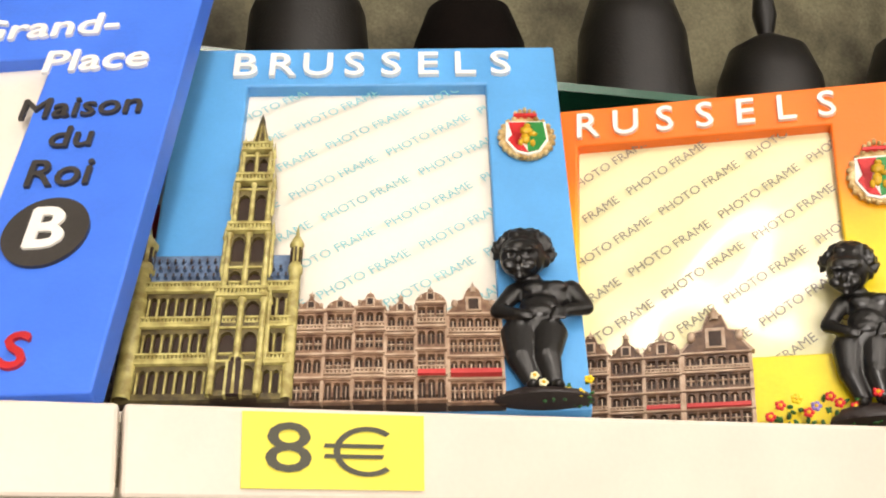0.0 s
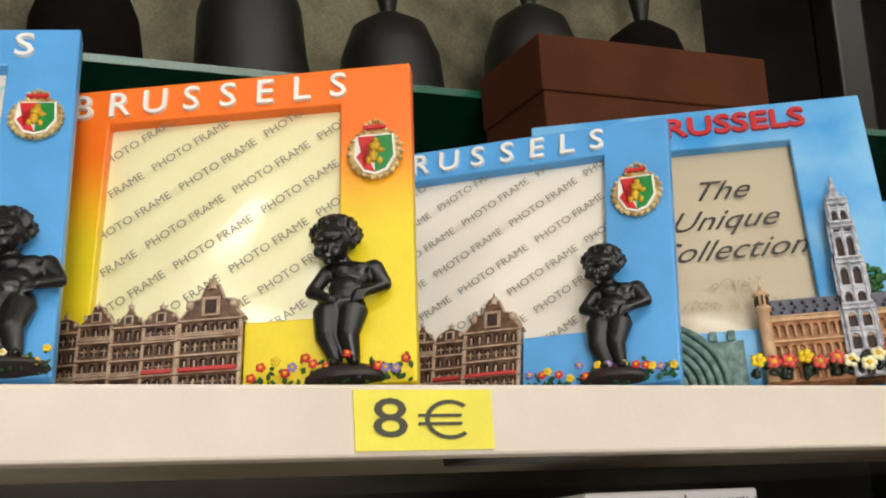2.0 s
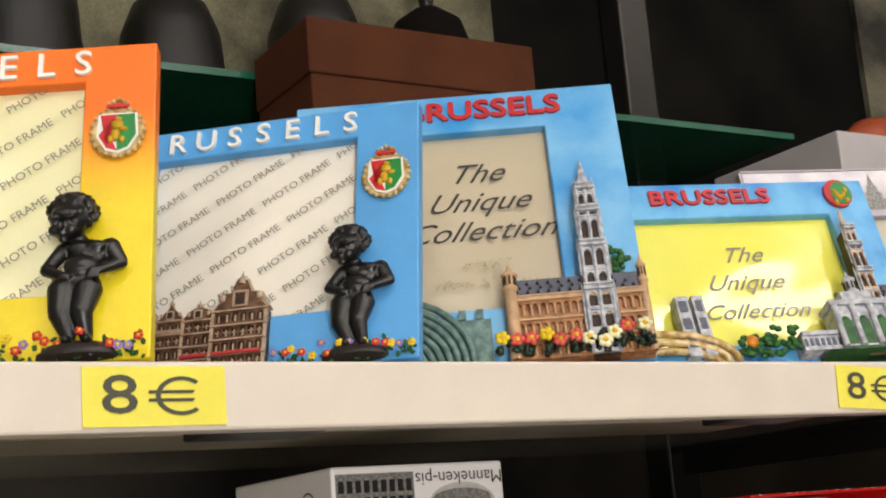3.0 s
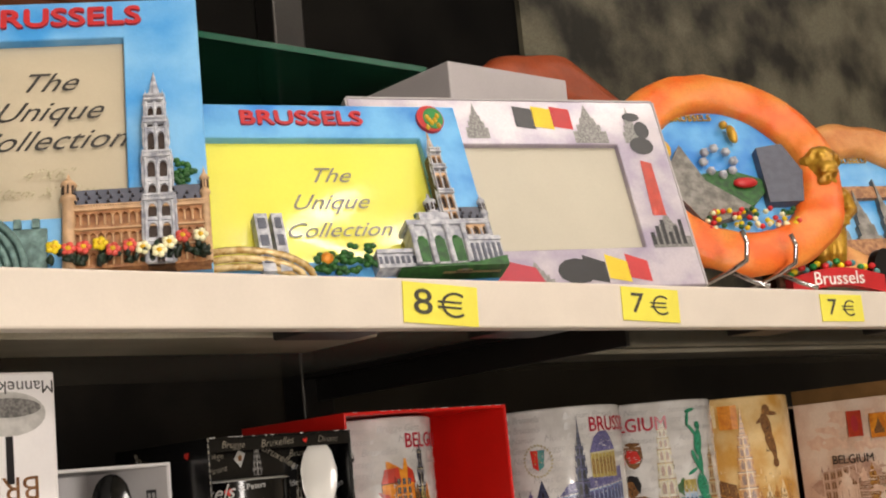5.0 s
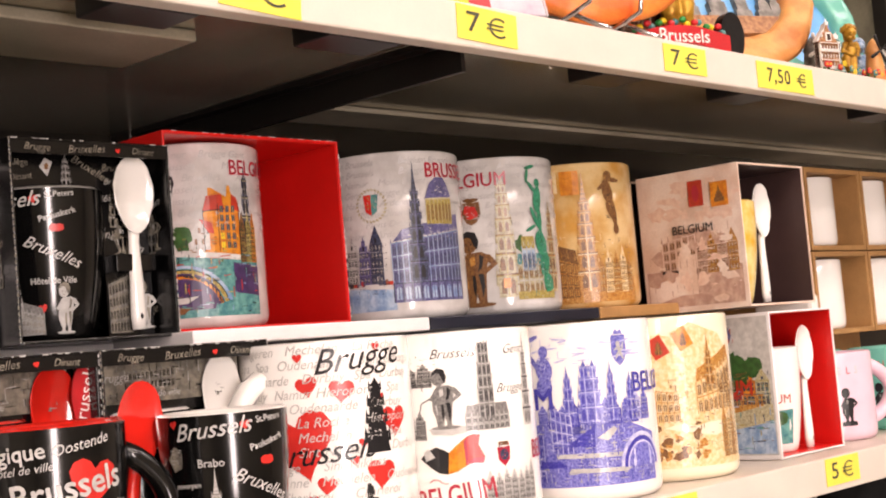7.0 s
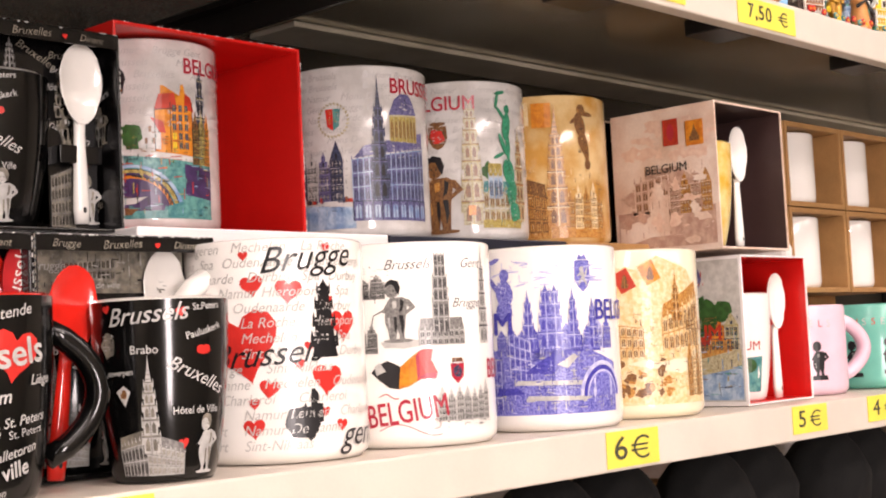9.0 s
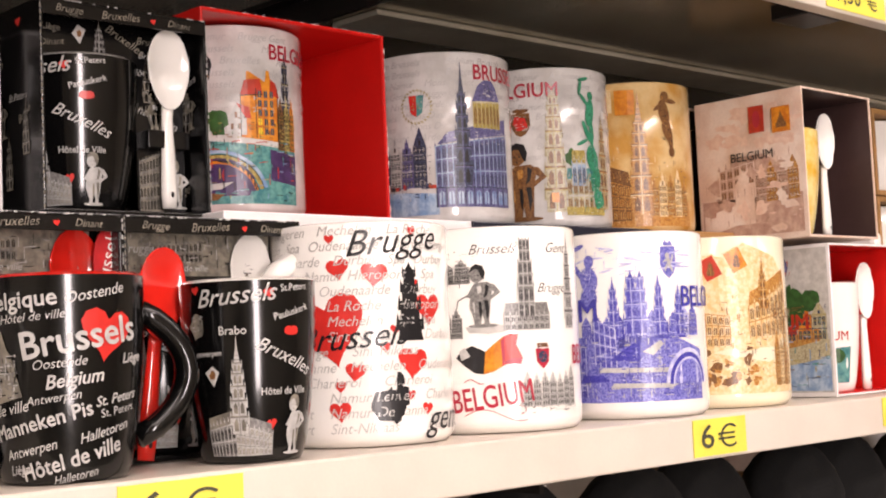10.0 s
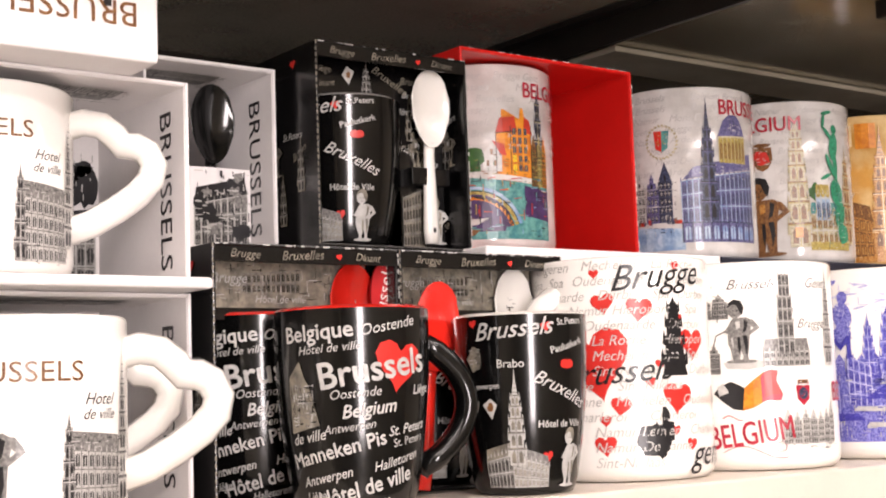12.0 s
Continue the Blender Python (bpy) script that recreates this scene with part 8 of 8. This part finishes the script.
for k in range(9):
    for j in range(4):
        bd.flat(rect(0.0025 + 0.0038 * k, 0.005 + 0.0038 * k, h * 0.53 + 0.0066 * j, h * 0.53 + 0.0048 + 0.0066 * j), PR_BLACK, -0.0005)
bd.flat(oval(w * 0.74, h - 0.017, 0.016, 0.009, 24), PR_PALE, -0.0003)
bd.flat(oval(w * 0.74, h - 0.0145, 0.014, 0.004, 24), PR_GREY, -0.0004)
bd.flat(rect(w * 0.72, w * 0.76, h - 0.045, h - 0.026), PR_BLACK, -0.0004)
part("front_print", bd, t, "grey fountain and hall engraving")
bd = Build()
v = Build()
v.words("Grand Place", 0.0075, 0.03, h - 0.02, DARK_INK, turn=180)
for c in ((0.058, h - 0.018), (0.078, h - 0.016)):
    for k in range(20):
        a, b = 2 * math.pi * k / 20, 2 * math.pi * (k + 1) / 20
        v.flat([(c[0] + 0.007 * math.cos(a), c[1] + 0.007 * math.sin(a)), (c[0] + 0.007 * math.cos(b), c[1] + 0.007 * math.sin(b)), (c[0] + 0.0078 * math.cos(b), c[1] + 0.0078 * math.sin(b)), (c[0] + 0.0078 * math.cos(a), c[1] + 0.0078 * math.sin(a))], DARK_INK)
bd.add([(-0.0003, d - p[0], p[2]) for p in v.v], v.f, DARK_INK)
part("side_print", bd, t, "bicycle drawing")

# ---------------------------------------------------------------- sepia and red-white boxes further along
for x0, y0, n in ((1.017, 0.032, 0), (1.0165, 0.125, 1)):
    t = gift_box("gift_box", x0, x0 + 0.0885, y0, y0 + 0.085, UP - 0.0077, UP + 0.0915, SEPIA_CARD, BROWN_CARD, "sepia printed gift box with amber cup and spoon")
    h, d = 0.0992, 0.085
    v = Build()
    v.flat(rect(0.003, d - 0.003, 0.004, 0.030), SEPIA_DIM)
    v.flat(blotch(0.04, 0.04, 0.026, 0.016, 5), SEPIA_DIM)
    v.flat(rect(0.03, 0.045, 0.012, 0.040), SEPIA_CARD, -0.0002)
    v.flat([(0.004, 0.02), (0.03, 0.026), (0.03, 0.012), (0.004, 0.006)], SEPIA_CARD, -0.0002)
    v.flat(rect(0.044, 0.056, 0.073, 0.091), PR_ROOF, -0.0005)
    v.flat(rect(0.062, 0.076, 0.071, 0.088), PR_ORANGE, -0.0005)
    v.flat(oval(0.050, 0.082, 0.003, 0.006, 10), PR_CRIMSON, -0.0006)
    v.flat(tower(0.069, 0.074, 0.008, 0.011), PR_BROWN, -0.0006)
    gothic_print(v, None, 0.018, 0.046, 0.030, 0.050, SEPIA_DIM, PR_BROWN, SEPIA_CARD, 5, 3, 1, rise=0.004)
    gables_print(v, None, 0.046, 0.080, 0.026, 0.030, (SEPIA_DIM, PR_SEPIA), PR_BROWN, SEPIA_CARD, 5, 4, 1)
    hatch(v, None, 0.004, 0.080, 0.004, 0.060, (SEPIA_DIM, SEPIA_CARD), 90, 6, 3, 0.008, 0.0005)
    for k in range(12):
        tone(v, None, blotch(0.065 + rng.gauss(0, 0.006), 0.016 + rng.gauss(0, 0.004), 0.006, 0.003, k, 12, 0.4), (SEPIA_DIM, SEPIA_CARD, SEPIA_DIM)[k % 3], 7 + 0.15 * k)
    for k in range(16):
        tone(v, None, blotch(rng.uniform(0.008, 0.076), rng.uniform(0.064, 0.090), rng.uniform(0.003, 0.009), rng.uniform(0.002, 0.005), k, 14, 0.4), SEPIA_BLUSH, 1 + 0.15 * k)
        tone(v, None, blotch(rng.uniform(0.008, 0.076), rng.uniform(0.010, 0.050), rng.uniform(0.003, 0.008), rng.uniform(0.002, 0.006), k + 40, 14, 0.4), (SEPIA_BLUSH, SEPIA_DIM, SEPIA_CARD)[k % 3], 4 + 0.15 * k)
    v.words("BELGIUM", 0.0085, 0.045, 0.0575, DARK_INK, y=-0.0008, bold=0.01)
    bd = Build()
    mats = v.mats
    for f, m in zip(v.f, v.m):
        bd.add([(-0.0003 + v.v[i][1], d - v.v[i][0], v.v[i][2]) for i in f], [tuple(range(len(f)))], mats[m])
    part("side_print", bd, t, "sepia street picture with stamps")
    if n == 0:
        curved_mug("cup", x0 + 0.031, y0 + 0.038, UP - 0.0061, 0.018, 0.026, 0.073, YELLOW_GLAZE, "amber glazed cup inside sepia gift box")
        spoon(x0 + 0.060, y0 + 0.02, UP - 0.005, WHITE_GLAZE, "white ceramic spoon in sepia gift box", length=0.086)

x0, y0 = 1.029, 0.0265
t = gift_box("gift_box", x0, x0 + 0.0875, y0, y0 + 0.09, LOW + 0.0002, LOW + 0.1005, WHITE_CARD, RED_CARD, "white and red gift box with printed cup and spoon")
v = Build()
v.flat(rect(0.002, 0.088, 0.003, 0.098), PR_PALE)
v.flat(rect(0.003, 0.087, 0.004, 0.03), PR_SKYBLUE, -0.0001)
v.flat([(0.01, 0.004), (0.08, 0.03), (0.08, 0.045), (0.01, 0.03)], PR_SEPIA, -0.0002)
gables_print(v, None, 0.006, 0.086, 0.036, 0.034, (PR_ROOF, PR_ORANGE, PR_STONE, PR_BROWN), PR_NAVY, PR_SAND, 3, 7, 2)
for k in range(9):
    tone(v, None, blotch(0.062 + rng.gauss(0, 0.006), 0.062 + rng.gauss(0, 0.005), 0.006, 0.006, k, 12, 0.4), PR_LEAF, 5 + 0.15 * k)
tone(v, None, [(0.003, 0.012), (0.087, 0.026), (0.087, 0.038), (0.003, 0.022)], PR_STONE, 5)
tone(v, None, [(0.003, 0.004), (0.05, 0.004), (0.04, 0.014), (0.003, 0.012)], PR_NAVY, 5)
tone(v, None, blotch(0.052, 0.086, 0.008, 0.009, 4, 14, 0.2), PR_INDIGO, 3)
hatch(v, None, 0.044, 0.06, 0.078, 0.094, (PR_ROOF, PR_WHITE), 26, 4, 5, 0.004, 0.0006)
hatch(v, None, 0.003, 0.086, 0.005, 0.06, (PR_NAVY, PR_SAND, PR_TEAL, PR_SKYBLUE, PR_BROWN), 120, 5, 7, 0.008, 0.0006)
v.words("BELGIUM", 0.014, 0.045, 0.049, PR_ROOF, y=-0.0009, bold=0.03)
bd = Build()
for f, m in zip(v.f, v.m):
    bd.add([(-0.0003 + v.v[i][1], 0.09 - v.v[i][0], v.v[i][2]) for i in f], [tuple(range(len(f)))], v.mats[m])
part("side_print", bd, t, "colourful printed side")
t = curved_mug("cup", x0 + 0.035, y0 + 0.028, LOW + 0.0022, 0.018, 0.024, 0.072, WHITE_GLAZE, "white cup with printed town inside red box")
W = taper(0.018, 0.024, 0.072, facing(x0, y0))
bd = Build().words("BELGIUM", 0.009, 0.0, 0.037, PR_ROOF, wrap=W)
bd.flat(oval(0, 0.054, 0.006, 0.008, 12), PR_BLACK, 0, W)
bd.flat([(-0.02, 0.006), (0.02, 0.006), (0.02, 0.03), (-0.02, 0.028)], PR_TEAL, 0.0001, W)
bd.flat(oval(0.008, 0.024, 0.007, 0.005, 10), PR_LEAF, -0.0002, W)
part("print", bd, t)
spoon(x0 + 0.064, y0 + 0.012, LOW + 0.0022, WHITE_GLAZE, "white ceramic spoon in red and white box", length=0.087)
t = thing("white_plaque", pose(1.124, 0.045, LOW + 0.0002), "white rounded plaque behind the red box", "plaque")
part("plaque", Build().box(0, 0.012, 0, 0.05, 0, 0.112, WHITE_GLAZE, bevel=0.004), t)

# pink and teal cups, wooden crates with white cups
for x, y, m, lab in ((1.172, 0.068, PINK_GLAZE, "pale pink cup with small black figures"), (1.236, 0.125, TEAL_GLAZE, "teal cup standing behind pink cup"), (1.275, 0.06, TEAL_GLAZE, "teal cup with printed letters"), (1.37, 0.065, PINK_GLAZE, "pale pink cup further along the shelf")):
    t = straight_mug("cup", x, y, LOW + 0.0002, 0.036, 0.066, m, lab, handle=-35)
    W = bend(0.036, facing(x, y))
    bd = Build()
    for k, c in enumerate("BRUSSELS"):
        bd.words(c, 0.0075, -0.024 + 0.007 * k, 0.052, PR_PALE if k % 2 else PR_RED, wrap=W)
    for a, b in ((-0.012, 0.022), (0.016, 0.024)):
        statue_print(bd, W, a, b - 0.0105, 0.026, PR_BLACK, PR_BLACK, PR_GREY)
        bd.flat(rect(a - 0.006, a + 0.006, b - 0.013, b - 0.010), PR_BLACK, 0, W)
    part("print", bd, t)
for k in range(3):
    for j in range(2):
        x0, z0 = 1.135 + 0.098 * k, LOW + 0.0785 + 0.071 * j
        t = gift_box("crate", x0, x0 + 0.096, 0.10, 0.2, z0, z0 + 0.07, KRAFT, KRAFT, "brown kraft compartment holding a white cup", wall=0.004)
        if not (k == 0 and j == 0):
            c = straight_mug("cup", x0 + 0.050, 0.137, z0 + 0.0044, 0.031, 0.060, WHITE_GLAZE, "white cup with grey print in kraft compartment")
            W = bend(0.031, facing(x0, 0.137))
            bd = Build()
            gables_print(bd, W, -0.012, 0.010, 0.012, 0.018, (PR_PALE,), PR_GREY, PR_WHITE, k + j, 3)
            tone(bd, W, blotch(-0.004, 0.046, 0.005, 0.005, k), PR_PALE, 0)
            part("print", bd, c)
base = thing("kraft_base", pose(1.135, 0.165, LOW + 0.0002), "kraft board box under the compartments", "box")
part("body", Build().box(0, 0.292, 0, 0.035, 0, 0.078, KRAFT, bevel=0.001), base)

# ---------------------------------------------------------------- lowest shelf: black plush caps
for k in range(11):
    x = 0.70 + 0.086 * k
    t = thing("plush_cap", pose(x, 0.075 + 0.015 * (k % 2), 0.8602), "black fluffy plush cap on a stand", "cap", "plush caps")
    bm = bmesh.new()
    bmesh.ops.create_icosphere(bm, subdivisions=4, radius=1)
    for v in bm.verts:
        n = 1 + 0.035 * noise.noise(v.co * 9) + 0.05 * noise.noise(v.co * 3)
        v.co = Vector((v.co.x * 0.034 * n, v.co.y * 0.034 * n, 0.250 + v.co.z * 0.040 * n))
    part("cap", Build().mesh(bm, BLACK_FUR, smooth=True), t)
    part("stand", Build().lathe([(1e-4, 0), (0.03, 0), (0.03, 0.004), (0.01, 0.008), (0.009, 0.2)], DARK_STEEL, seg=16), t)
for k in range(8):
    carton(0.62 + 0.13 * k, 0.72 + 0.13 * k, 0.15, 0.25, 0.8602, 1.12 + 0.012 * (k % 3), (KRAFT, SEPIA_CARD, WHITE_CARD)[k % 3], "plain brown carton at the back")
